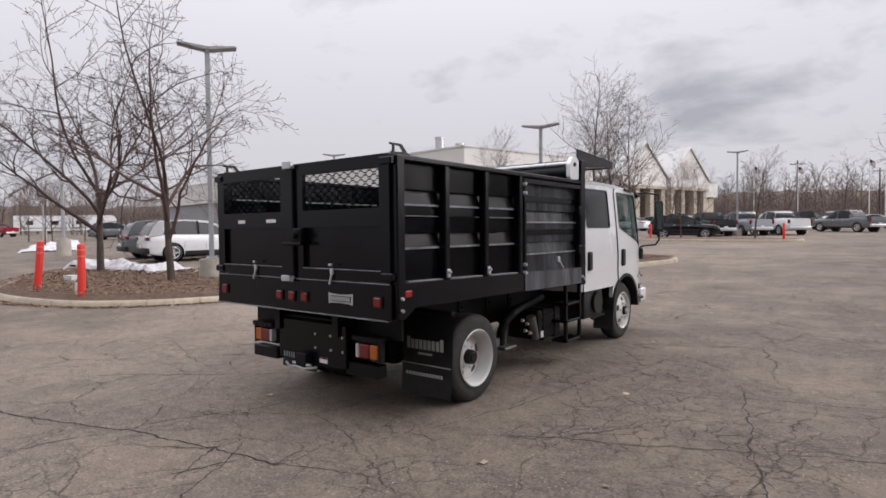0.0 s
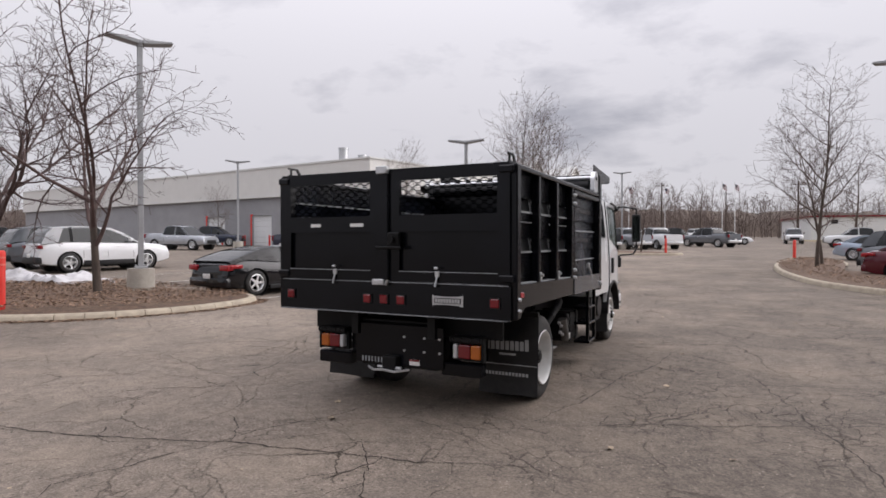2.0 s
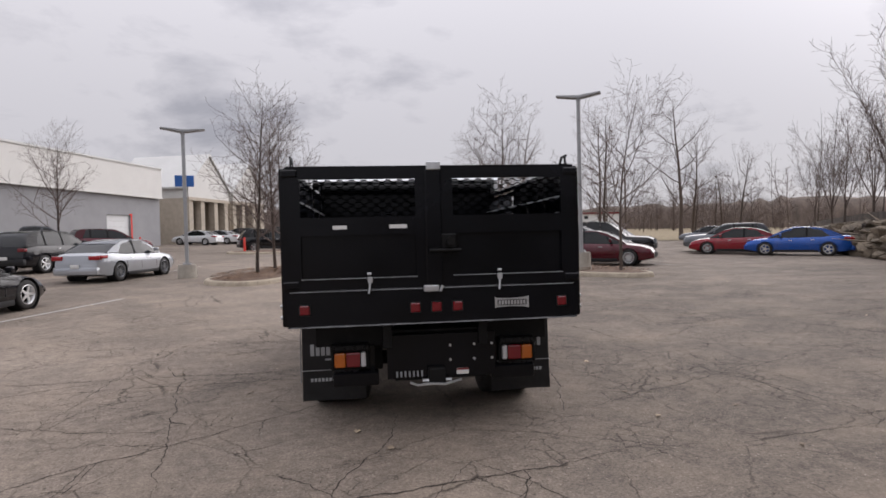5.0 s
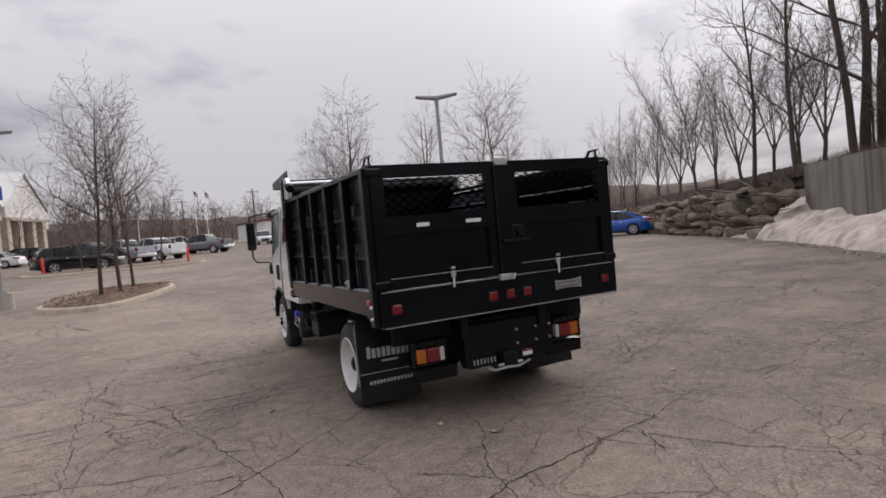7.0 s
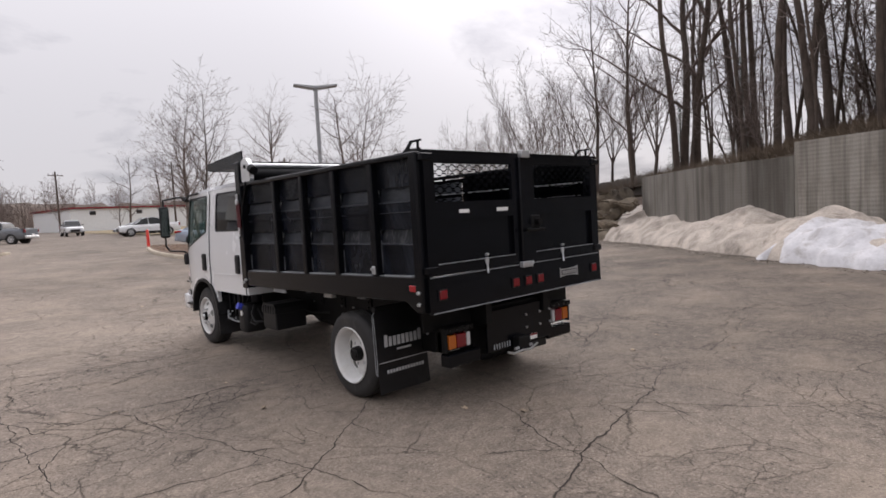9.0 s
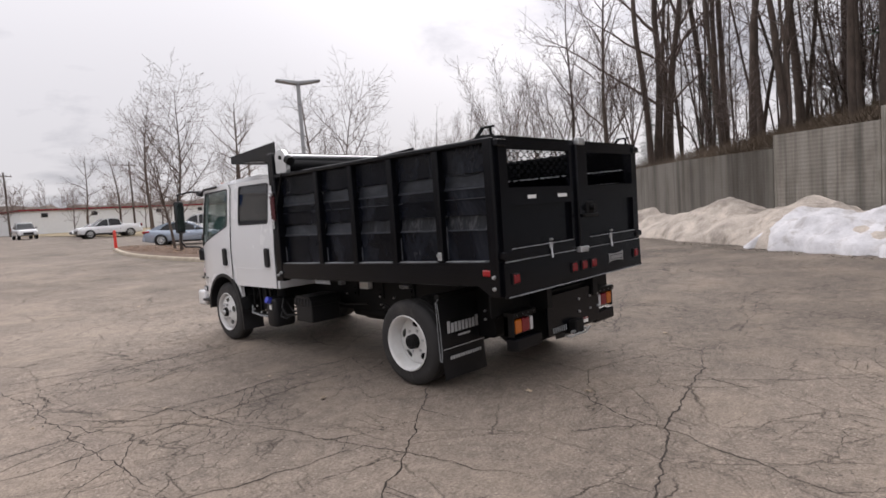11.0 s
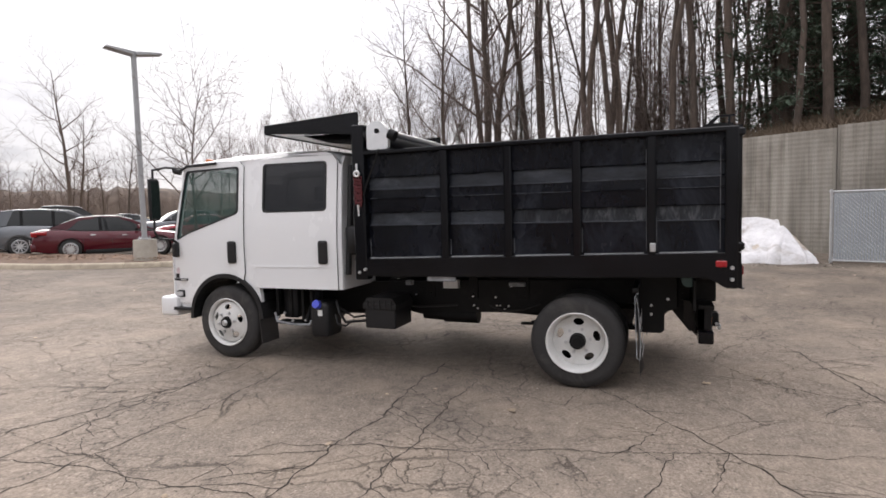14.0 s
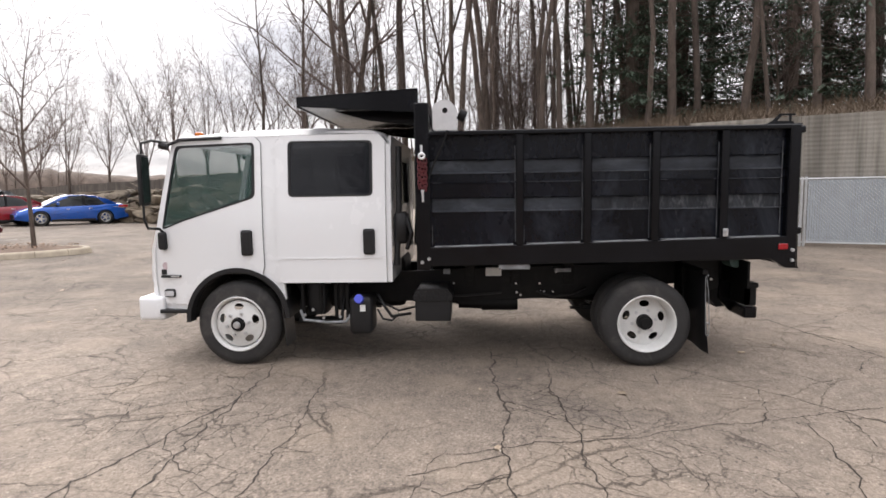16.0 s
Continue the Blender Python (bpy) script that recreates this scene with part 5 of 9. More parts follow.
for yy, zz in ((1.151, 0.681), (0.910, 0.679), (1.143, 0.588), (1.104, 0.559), (0.901, 0.594), (0.865, 0.594), (0.818, 0.557), (0.777, 0.593), (0.756, 0.824), (0.745, 0.796), (1.785, 0.686)):
    bm = B()
    cyl(bm, (-0.44, yy, zz), (-0.462, yy, zz), 0.0095, seg=6)
    part("frame_bolt", bm, M_ALU, truck)
bm = B()
cyl(bm, (-0.62, -0.88, 0.925), (-0.80, -0.88, 0.925), 0.055, seg=16)
part("trailer_socket", bm, surface("green_grey_plastic", (0.10, 0.17, 0.16), 0.5), truck, "round trailer socket", 40)

# -- right underside: exhaust, tank, side steps --
bm = B()
box(bm, 0.52, 0.93, 1.42, 1.98, 0.33, 0.67, 0.03, 2)
fuel = part("fuel_tank", bm, M_CHASSIS, truck, "black steel fuel tank with pressed ribs")
for zz in (0.42, 0.51, 0.60):
    bm = B()
    box(bm, 0.928, 0.938, 1.46, 1.94, zz - 0.012, zz + 0.012, 0.004)
    part("tank_rib", bm, M_CHASSIS, fuel)
for yy in (1.54, 1.82):
    bm = B()
    box(bm, 0.51, 0.944, yy - 0.022, yy + 0.022, 0.32, 0.68, 0.004)
    part("tank_strap", bm, M_CHASSIS, fuel)
bm = B()
box(bm, 0.938, 0.942, 1.46, 1.52, 0.36, 0.43)
part("tank_label", bm, M_WHITE_TAG, fuel)
bm = B()
tube(bm, [(0.78, 0.86, 0.36), (0.79, 0.86, 0.50), (0.81, 0.90, 0.60), (0.84, 1.0, 0.68), (0.82, 1.2, 0.72), (0.78, 1.5, 0.74), (0.70, 1.9, 0.76)], 0.048, 12)
part("exhaust", bm, M_CHASSIS, truck, "black bent exhaust pipe", smooth=50)
bm = B()
cyl(bm, (0.90, 1.30, 0.62), (0.92, 1.38, 0.36), 0.055, 0.045, 12)
M_HEAT = surface("heat_stained_steel", (0.15, 0.145, 0.14), 0.5, 0.75, var=0.4, scale=9, fine=50, bump=0.2)
part("exhaust_shield", bm, M_HEAT, truck, smooth=40)
bm = B()
box(bm, 0.78, 0.93, 0.72, 0.95, 0.33, 0.36, 0.01)
box(bm, 0.78, 0.80, 0.72, 0.95, 0.36, 0.44, 0.004)
part("exhaust_bracket", bm, M_HEAT, truck)
for yy, zz in ((1.20, 0.55), (1.16, 0.48), (1.26, 0.44), (1.10, 0.60)):
    bm = B()
    cyl(bm, (0.90, yy, zz), (0.93, yy, zz), 0.022, 0.016, 8)
    part("flange_bolt", bm, M_STEEL, truck)
for z0 in (0.27, 0.50, 0.70):
    bm = B()
    box(bm, 0.93, 1.12, 1.74, 2.15, z0, z0 + 0.03, 0.005)
    part("side_step", bm, M_BLACK, truck)
for yy in (1.74, 2.11):
    bm = B()
    box(bm, 1.08, 1.12, yy, yy + 0.04, 0.27, 0.98, 0.005)
    part("step_rail", bm, M_BLACK, truck)
bm = B()
box(bm, 0.55, 0.98, 2.55, 3.15, 0.42, 0.80, 0.04, 2)
cyl(bm, (0.98, 2.9, 0.62), (1.02, 2.9, 0.62), 0.14, seg=20)
part("air_box", bm, M_PLASTIC, truck, smooth=40)

# -- cab --
before_cab = set(bpy.data.objects)


def lean(z):
    """Half width of the cab at a height."""
    return 1.055 - 0.085 * max(0.0, (z - 1.25) / 0.95) ** 1.3


def warp(bm, side, x0):
    """Bends flat panels so that the cab narrows upwards."""
    for v in bm.verts:
        v.co.x += side * (lean(v.co.z) - 1.055)
        if v.co.y > 4.1:
            v.co.x -= side * 0.10 * min(1.5, (v.co.y - 4.1) / 0.6) ** 2


def cut_rows(bm, zs=(1.25, 1.45, 1.65, 1.85, 2.05), ys=(4.1, 4.3, 4.5, 4.65)):
    for z in zs:
        bmesh.ops.bisect_plane(bm, geom=bm.verts[:] + bm.edges[:] + bm.faces[:], plane_co=(0, 0, z), plane_no=(0, 0, 1))
    for y in ys:
        bmesh.ops.bisect_plane(bm, geom=bm.verts[:] + bm.edges[:] + bm.faces[:], plane_co=(0, y, 0), plane_no=(0, 1, 0))


W_FRONT = round_poly([(4.565, 1.305), (4.36, 2.085), (3.605, 2.105), (3.605, 1.60)], 0.05)
W_REAR = round_poly([(3.285, 2.11), (2.505, 2.105), (2.505, 1.60), (3.285, 1.60)], 0.05)
ARCH = arc(WB - 0.01, 0.45, 0.485, 8, 172, 16)
D_FRONT = [(4.625, 0.60), (4.625, 1.30), (4.40, 2.12), (4.36, 2.145), (3.60, 2.16), (3.545, 2.10), (3.535, 0.96)] + [p for p in ARCH[::-1] if 3.535 < p[0] < 4.30 and p[1] > 0.5] + [(4.30, 0.60)]
D_REAR = [(3.405, 0.80), (3.405, 2.10), (3.35, 2.165), (2.44, 2.165), (2.385, 2.10), (2.385, 0.80)]
BODY = [(2.34, 0.80), (2.34, 2.03), (2.42, 2.16), (2.52, 2.20), (4.30, 2.165), (4.42, 2.12), (4.66, 1.34), (4.76, 1.10), (4.77, 0.56), (4.30, 0.54), (4.28, 0.60)] + [p for p in ARCH if p[1] > 0.60] + [(3.36, 0.80)]


def grow(pts, d):
    """Moves an outline outwards from its middle."""
    c = Vector((sum(p[0] for p in pts) / len(pts), sum(p[1] for p in pts) / len(pts)))
    return [tuple(Vector(p) + (Vector(p) - c).normalized() * d) for p in pts]


for side in (-1, 1):
    bm = B()
    prism(bm, BODY, "x", side * 1.035, side * 0.985, [grow(W_FRONT, 0.02), grow(W_REAR, 0.02)])
    cut_rows(bm)
    warp(bm, side, 1.0)
    cab_side = part("cab_side", bm, M_WHITE, truck, "white painted cab side", 30)
    for nm, outline, win, gl in (("front_door", D_FRONT, W_FRONT, M_GLASS), ("rear_door", D_REAR, W_REAR, M_GLASS_DARK)):
        bm = B()
        prism(bm, outline, "x", side * 1.053, side * 1.037, [win])
        cut_rows(bm)
        warp(bm, side, 1.0)
        d = part(nm, bm, M_WHITE, truck, "white cab door with a black grip handle", 30)
        bm = B()
        prism(bm, grow(win, 0.004), "x", side * 1.056, side * 1.03, [grow(win, -0.025)])
        cut_rows(bm)
        warp(bm, side, 1.0)
        part("window_seal", bm, M_PLASTIC, d)
        bm = B()
        prism(bm, grow(outline, 0.0035), "x", side * 1.045, side * 1.0365, [grow(win, 0.006)])
        cut_rows(bm)
        warp(bm, side, 1.0)
        part("door_gasket", bm, M_PLASTIC, d)
        bm = B()
        prism(bm, grow(win, -0.012), "x", side * 1.048, side * 1.044)
        cut_rows(bm)
        warp(bm, side, 1.0)
        part("window_glass", bm, gl, d, "tinted side window glass").visible_shadow = False
        hy = 3.685 if nm == "front_door" else 2.54
        bm = B()
        box(bm, side * 1.045, side * 1.085, hy - 0.055, hy + 0.055, 1.06, 1.30, 0.022, 2)
        part("door_handle", bm, M_PLASTIC, d, "black door handle")
    # crease along the lower cab
    bm = B()
    prism(bm, [(2.40, 1.025), (3.39, 1.02), (3.39, 1.035), (2.40, 1.04)], "x", side * 1.050, side * 1.058)
    part("body_crease", bm, M_WHITE, cab_side)
    bm = B()
    outer, inner = arc(WB - 0.01, 0.45, 0.497, -2, 178, 20), arc(WB - 0.01, 0.45, 0.455, -2, 178, 20)
    prism(bm, outer + inner[::-1], "x", side * 1.065, side * 0.95)
    part("arch_trim", bm, M_PLASTIC, truck, "black wheel-arch trim")
    bm = B()
    outer, inner = arc(WB - 0.01, 0.45, 0.465, 0, 180, 16), arc(WB - 0.01, 0.45, 0.45, 0, 180, 16)
    prism(bm, outer + inner[::-1], "x", side * 0.96, side * 0.5)
    part("wheel_liner", bm, M_PLASTIC, truck)
    bm = B()
    prism(bm, [(3.40, 0.72), (3.36, 0.19), (3.35, 0.19), (3.39, 0.72)], "x", side * 0.75, side * 1.04)
    part("front_flap", bm, M_FLAP, truck)
    # entry step
    bm = B()
    tube(bm, [(side * 0.8, 3.25, 0.76), (side * 0.95, 3.24, 0.42), (side * 0.95, 2.85, 0.40), (side * 0.8, 2.82, 0.78)], 0.016, 8)
    box(bm, side * 0.78, side * 0.97, 2.86, 3.23, 0.405, 0.425, 0.006)
    part("entry_step", bm, M_CHASSIS, truck)
    # marker, badge
    bm = B()
    box(bm, side * 0.99, side * 1.04, 4.425, 4.56, 0.665, 0.745, 0.02, 2)
    ml = part("corner_light", bm, M_PLASTIC, truck)
    bm = B()
    box(bm, side * 1.035, side * 1.046, 4.44, 4.545, 0.68, 0.73, 0.01)
    part("corner_lens", bm, M_CLEAR, ml)
    bm = B()
    box(bm, side * 1.020, side * 1.041, 4.34, 4.585, 0.855, 0.880, 0.004)
    bd = part("model_badge", bm, M_PLASTIC, truck, "black badge strip with a plain silver bar")
    bm = B()
    box(bm, side * 1.035, side * 1.0435, 4.36, 4.46, 0.860, 0.876)
    part("badge_mark", bm, M_STEEL, bd)
    if side < 0:
        bm = B()
        cyl(bm, (-0.985, 4.545, 0.965), (-1.0035, 4.545, 0.965), 0.036, seg=20)
        st = part("round_sticker", bm, surface("faded_pink_print", (0.50, 0.40, 0.42), 0.5, var=0.2, scale=40, fine=90, bump=0.0), truck, "faded round sticker")
    # mirror on its arms
    bm = B()
    mx = side * 1.30
    tube(bm, [(side * 0.93, 4.46, 2.12), (side * 1.10, 4.55, 2.13), (mx, 4.53, 2.09), (mx, 4.55, 1.42), (mx - side * 0.05, 4.55, 1.34), (side * 1.05, 4.56, 1.32), (side * 1.0, 4.54, 1.28)], 0.013, 8)
    mirror = part("wing_mirror", bm, M_PLASTIC, truck, "tall black wing mirror on a tubular arm", 40)
    bm = B()
    box(bm, mx - 0.07, mx + 0.07, 4.50, 4.56, 1.54, 2.00, 0.03, 2)
    part("mirror_housing", bm, M_PLASTIC, mirror, smooth=40)
    bm = B()
    box(bm, mx - 0.056, mx + 0.056, 4.494, 4.499, 1.57, 1.97)
    part("mirror_glass", bm, M_MIRROR, mirror)
    bm = B()
    box(bm, side * 0.98, side * 1.06, 4.50, 4.59, 1.12, 1.29, 0.025, 2)
    part("mirror_foot", bm, M_PLASTIC, mirror)
    bm = B()
    tube(bm, [(side * 0.98, 4.44, 2.08), (side * 1.0, 4.53, 2.10)], 0.035, 8)
    part("mirror_mount", bm, M_PLASTIC, mirror)
    # drip rail over the front window
    bm = B()
    tube(bm, [(side * 0.985, 4.43, 2.10), (side * 0.995, 4.30, 2.14), (side * 0.995, 3.90, 2.152)], 0.016, 6)
    part("rain_visor", bm, M_PLASTIC, cab_side)
    # headlight
    bm = B()
    box(bm, side * 0.55, side * 0.90, 4.74, 4.80, 0.78, 0.98, 0.03, 2)
    part("headlight", bm, M_CLEAR, truck, "clear headlight")
    bm = B()
    box(bm, side * 0.86, side * 1.05, 4.28, 4.62, 0.515, 0.55, 0.006)
    part("corner_sill", bm, M_PLASTIC, truck)

# roof, lofted across so that its edges round off
bm = B()
rp = [(2.335, 2.00), (2.345, 2.10), (2.40, 2.18), (2.52, 2.225), (3.0, 2.245), (3.7, 2.235), (4.25, 2.195), (4.38, 2.16), (4.43, 2.11)]
cols = []
for s in (-1.0, -0.97, -0.9, -0.7, 0, 0.7, 0.9, 0.97, 1.0):
    drop = {1.0: 0.075, 0.97: 0.03, 0.9: 0.01}.get(abs(s), 0.0)
    cols.append([bm.verts.new((s * 0.965, y, z - drop * (1.0 if 2.4 < y < 4.36 else 0.5))) for y, z in rp])
for a, c in zip(cols, cols[1:]):
    for i in range(len(rp) - 1):
        bm.faces.new((a[i], c[i], c[i + 1], a[i + 1]))
bmesh.ops.solidify(bm, geom=bm.faces[:], thickness=0.02)
part("cab_roof", bm, M_WHITE, truck, "white cab roof", 60)
bm = B()
prism(bm, [(-1.03, 0.80), (1.03, 0.80), (1.03, 1.3), (0.965, 2.05), (0.9, 2.15), (-0.9, 2.15), (-0.965, 2.05), (-1.03, 1.3)], "y", 2.335, 2.365, [[(-0.6, 1.5), (0.6, 1.5), (0.6, 1.95), (-0.6, 1.95)]])
part("cab_back", bm, M_WHITE, truck, "white back wall of the cab")
bm = B()
box(bm, -0.6, 0.6, 2.345, 2.352, 1.5, 1.95)
part("back_window", bm, M_GLASS_DARK, truck)
for s in (-1, 1):
    bm = B()
    tube(bm, [(s * 0.98, 2.30, 0.95), (s * 0.96, 2.27, 1.5), (s * 0.9, 2.27, 2.05)], 0.03, 8)
    part("intake_pipe", bm, M_PLASTIC, truck, smooth=50)
bm = B()
box(bm, -1.0, -0.9, 2.18, 2.32, 1.15, 1.45, 0.03)
tube(bm, [(-0.98, 2.2, 1.1), (-1.02, 2.15, 1.25), (-0.98, 2.2, 1.4)], 0.02, 8)
part("intake_snorkel", bm, M_PLASTIC, truck, smooth=50)
# front face
bm = B()
cols = []
for x in (-0.95, -0.85, -0.45, 0.0, 0.45, 0.85, 0.95):
    k = 0.10 * (abs(x) / 0.95) ** 3
    cols.append([bm.verts.new((x, y - k, z)) for y, z in ((4.755, 0.52), (4.80, 0.8), (4.80, 1.1), (4.74, 1.30), (4.70, 1.345))])
for a, c in zip(cols, cols[1:]):
    for i in range(4):
        bm.faces.new((a[i], c[i], c[i + 1], a[i + 1]))
bmesh.ops.solidify(bm, geom=bm.faces[:], thickness=0.03)
part("front_panel", bm, M_WHITE, truck, "white front panel", 50)
bm = B()
cols = []
for x in (-0.93, -0.6, 0.0, 0.6, 0.93):
    k = 0.10 * (abs(x) / 0.93) ** 3
    cols.append([bm.verts.new((x * s, y - k, z)) for y, z, s in ((4.685, 1.345, 1.0), (4.57, 1.75, 0.985), (4.44, 2.115, 0.965))])
for a, c in zip(cols, cols[1:]):
    for i in range(2):
        bm.faces.new((a[i], c[i], c[i + 1], a[i + 1]))
part("windscreen", bm, M_GLASS, truck, "clear windscreen", 60).visible_shadow = False
bm = B()
box(bm, -1.02, 1.02, 4.58, 4.90, 0.44, 0.665, 0.035, 3)
part("front_bumper", bm, M_WHITE, truck, "white front bumper", 40)
for x in (-0.72, 0.0, 0.72):
    bm = B()
    box(bm, x - 0.04, x + 0.04, 4.20, 4.27, 2.19, 2.235, 0.015, 2)
    part("roof_light", bm, M_AMBER if x else M_RED, truck, "orange roof clearance light")
# inside
bm = B()
box(bm, -1.0, 1.0, 2.37, 4.6, 0.88, 0.93)
part("cab_floor", bm, M_PLASTIC, truck)
bm = B()
prism(bm, [(4.66, 0.95), (4.66, 1.32), (4.4, 1.36), (4.2, 1.28), (4.25, 0.95)], "x", -0.93, 0.93)
part("dashboard", bm, M_PLASTIC, truck)
for x, y in ((-0.5, 3.62), (0.5, 3.62), (-0.5, 2.62), (0.5, 2.62)):
    bm = B()
    box(bm, x - 0.25, x + 0.25, y - 0.05, y + 0.45, 1.05, 1.28, 0.05, 2)
    box(bm, x - 0.24, x + 0.24, y - 0.14, y + 0.0, 1.2, 1.72, 0.05, 2)
    box(bm, x - 0.13, x + 0.13, y - 0.14, y - 0.04, 1.74, 1.93, 0.04, 2)
    part("seat", bm, M_SEAT, truck, smooth=40)
bm = B()
wc = Matrix.Translation((-0.5, 4.15, 1.45)) @ Matrix.Rotation(radians(-35), 4, "X")
ring = [wc @ Vector((0.2 * math.cos(t), 0.2 * math.sin(t), 0)) for t in [2 * math.pi * i / 18 for i in range(19)]]
tube(bm, ring, 0.014, 6)
tube(bm, [wc @ Vector((-0.2, 0, 0)), wc @ Vector((0, 0, -0.02)), wc @ Vector((0.2, 0, 0))], 0.016, 6)
tube(bm, [wc @ Vector((0, 0, -0.02)), wc @ Vector((0, 0, -0.4))], 0.03, 8)
part("steering_wheel", bm, M_PLASTIC, truck, smooth=60)

# the nose of the cab is short: everything past the windscreen pillar sits close behind it
for ob in set(bpy.data.objects) - before_cab:
    for v in ob.data.vertices:
        if v.co.y > 4.35:
            v.co.y = 4.35 + (v.co.y - 4.35) * 0.80


# ---- retaining wall, bank, boulders, snow, fences ----
WALL_A = [(14.2, 12.6), (10.6, 8.6), (9.4, 5.6), (8.6, 3.1), (6.9, 0.3), (4.3, -4.5), (0.5, -12.0), (-6.0, -24.0)]
WALL_TOP = [2.68, 2.68, 3.04, 3.36, 3.42, 3.38, 3.38]


wall = tagged(new("retaining_wall_1"), "stained grey concrete retaining wall with ribbed panels", "wall", kind="structure")
panel_w = 2.4
for (a, b), top in zip(zip(WALL_A, WALL_A[1:]), WALL_TOP):
    a, b = Vector(a), Vector(b)
    n = max(1, round((b - a).length / panel_w))
    for i in range(n):
        p, q = a + (b - a) * i / n, a + (b - a) * (i + 1) / n
        bm = bmesh.new()
        d = (q - p).normalized()
        o = Vector((-d.y, d.x))
        if o.dot(Vector((-8, 4)) - p) < 0:
            o = -o
        L = (q - p).length
        # the face is pressed with fine courses between two smooth margins
        rows = 30
        cols = []
        for u, proud in ((0.004, 0.0), (0.016, 0.02), (0.06, 0.02), (0.07, 0.0), (L - 0.07, 0.0), (L - 0.06, 0.02), (L - 0.016, 0.02), (L - 0.004, 0.0)):
            col = []
            for r in range(rows * 2 + 1):
                z = -0.1 + (top + 0.1) * r / (rows * 2)
                k = (0.005 if top > 3.0 else 0.0015) * (r % 2) if proud == 0.0 and 0.01 < u < L - 0.01 else 0.0
                c = p + d * u + o * (proud + k)
                col.append(bm.verts.new((c.x, c.y, z)))
            cols.append(col)
        for c1, c2 in zip(cols, cols[1:]):
            for r in range(rows * 2):
                bm.faces.new((c1[r], c2[r], c2[r + 1], c1[r + 1]))
        back = [bm.verts.new((*(p + d * u - o * 0.3), z)) for u, z in ((0.004, -0.1), (L - 0.004, -0.1), (L - 0.004, top), (0.004, top))]
        bm.faces.new(back)
        bm.faces.new([c[-1] for c in cols] + [back[2], back[3]])
        bm.faces.new(cols[0] + [back[3], back[0]])
        bm.faces.new(cols[-1] + [back[2], back[1]])
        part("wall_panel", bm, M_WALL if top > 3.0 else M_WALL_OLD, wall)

# bank behind the wall and the boulders, with leaf litter
CREST = [(31.5, 44.0, 1.3), (25.1, 33.0, 1.45), (20.3, 23.5, 1.7), (17.2, 17.2, 2.1), (14.6, 12.5, 2.4), (11.0, 8.4, 2.5), (9.8, 5.5, 2.75), (9.0, 2.9, 3.0), (7.3, 0.1, 3.22), (4.7, -4.7, 3.2), (0.9, -12.2, 3.2), (-5.6, -24.2, 3.2)]
crest = spline([Vector(c) for c in CREST], 6, False)
bm = bmesh.new()
rings = []
for k, up in ((0.05, 0.0), (1.5, 0.4), (4.0, 0.9), (9, 1.45), (18, 2.1), (35, 2.8), (80, 3.8), (200, 5.2)):
    ring = []
    for i, c in enumerate(crest):
        t = (crest[min(i + 1, len(crest) - 1)] - crest[max(i - 1, 0)]).normalized()
        o = Vector((t.y, -t.x, 0))
        o = -o if o.x < 0 else o
        p = c + o * k
        fade = min(1.0, c.z / 3.0)
        ring.append(bm.verts.new((p.x, p.y, c.z + up * fade + (0.15 * noise.noise(p * 0.4) if k > 1 else 0))))
    rings.append(ring)
for a, b in zip(rings, rings[1:]):
    for i in range(len(a) - 1):
        bm.faces.new((a[i], a[i + 1], b[i + 1], b[i]))
bank = part("bank", bm, M_FOREST_FLOOR, None, smooth=60)
tagged(bank, "wooded bank of dead leaves above the wall", "bank", kind="structure")


def bank_z(x, y):
    """Height of the bank at a place, taken from its nearest crest point."""
    best = min(crest, key=lambda c: (c.x - x) ** 2 + (c.y - y) ** 2)
    d = math.hypot(best.x - x, best.y - y)
    pts = ((0.05, 0.0), (1.5, 0.4), (4.0, 0.9), (9, 1.45), (18, 2.1), (35, 2.8), (80, 3.8), (200, 5.2))
    up = 0
    for (a, ua), (b, ub) in zip(pts, pts[1:]):
        if a <= d <= b:
            up = ua + (ub - ua) * (d - a) / (b - a)
    return best.z + up * min(1.0, best.z / 3.0)


def blob_mesh(name, seed, material):
    """An angular quarried boulder with worn edges."""
    rb = random.Random(seed * 17 + 3)
    bm = bmesh.new()
    for i in range(15):
        v = Vector((rb.gauss(0, 1), rb.gauss(0, 1), rb.gauss(0, 1))).normalized()
        m = max(abs(v.x), abs(v.y), abs(v.z))
        v = v.lerp(v / m, 0.55) * rb.uniform(0.82, 1.05)
        bm.verts.new((v.x, v.y * 0.8, v.z * 0.66))
    r = bmesh.ops.convex_hull(bm, input=bm.verts[:])
    bmesh.ops.delete(bm, geom=[g for g in r["geom_interior"] if isinstance(g, bmesh.types.BMVert)], context="VERTS")
    bmesh.ops.bevel(bm, geom=bm.edges[:], offset=0.10, segments=2, affect="EDGES")
    bmesh.ops.recalc_face_normals(bm, faces=bm.faces[:])
    me = bpy.data.meshes.new(name)
    bm.to_mesh(me)
    bm.free()
    me.shade_smooth()
    me.set_sharp_from_angle(angle=radians(40))
    me.materials.append(material)
    return me


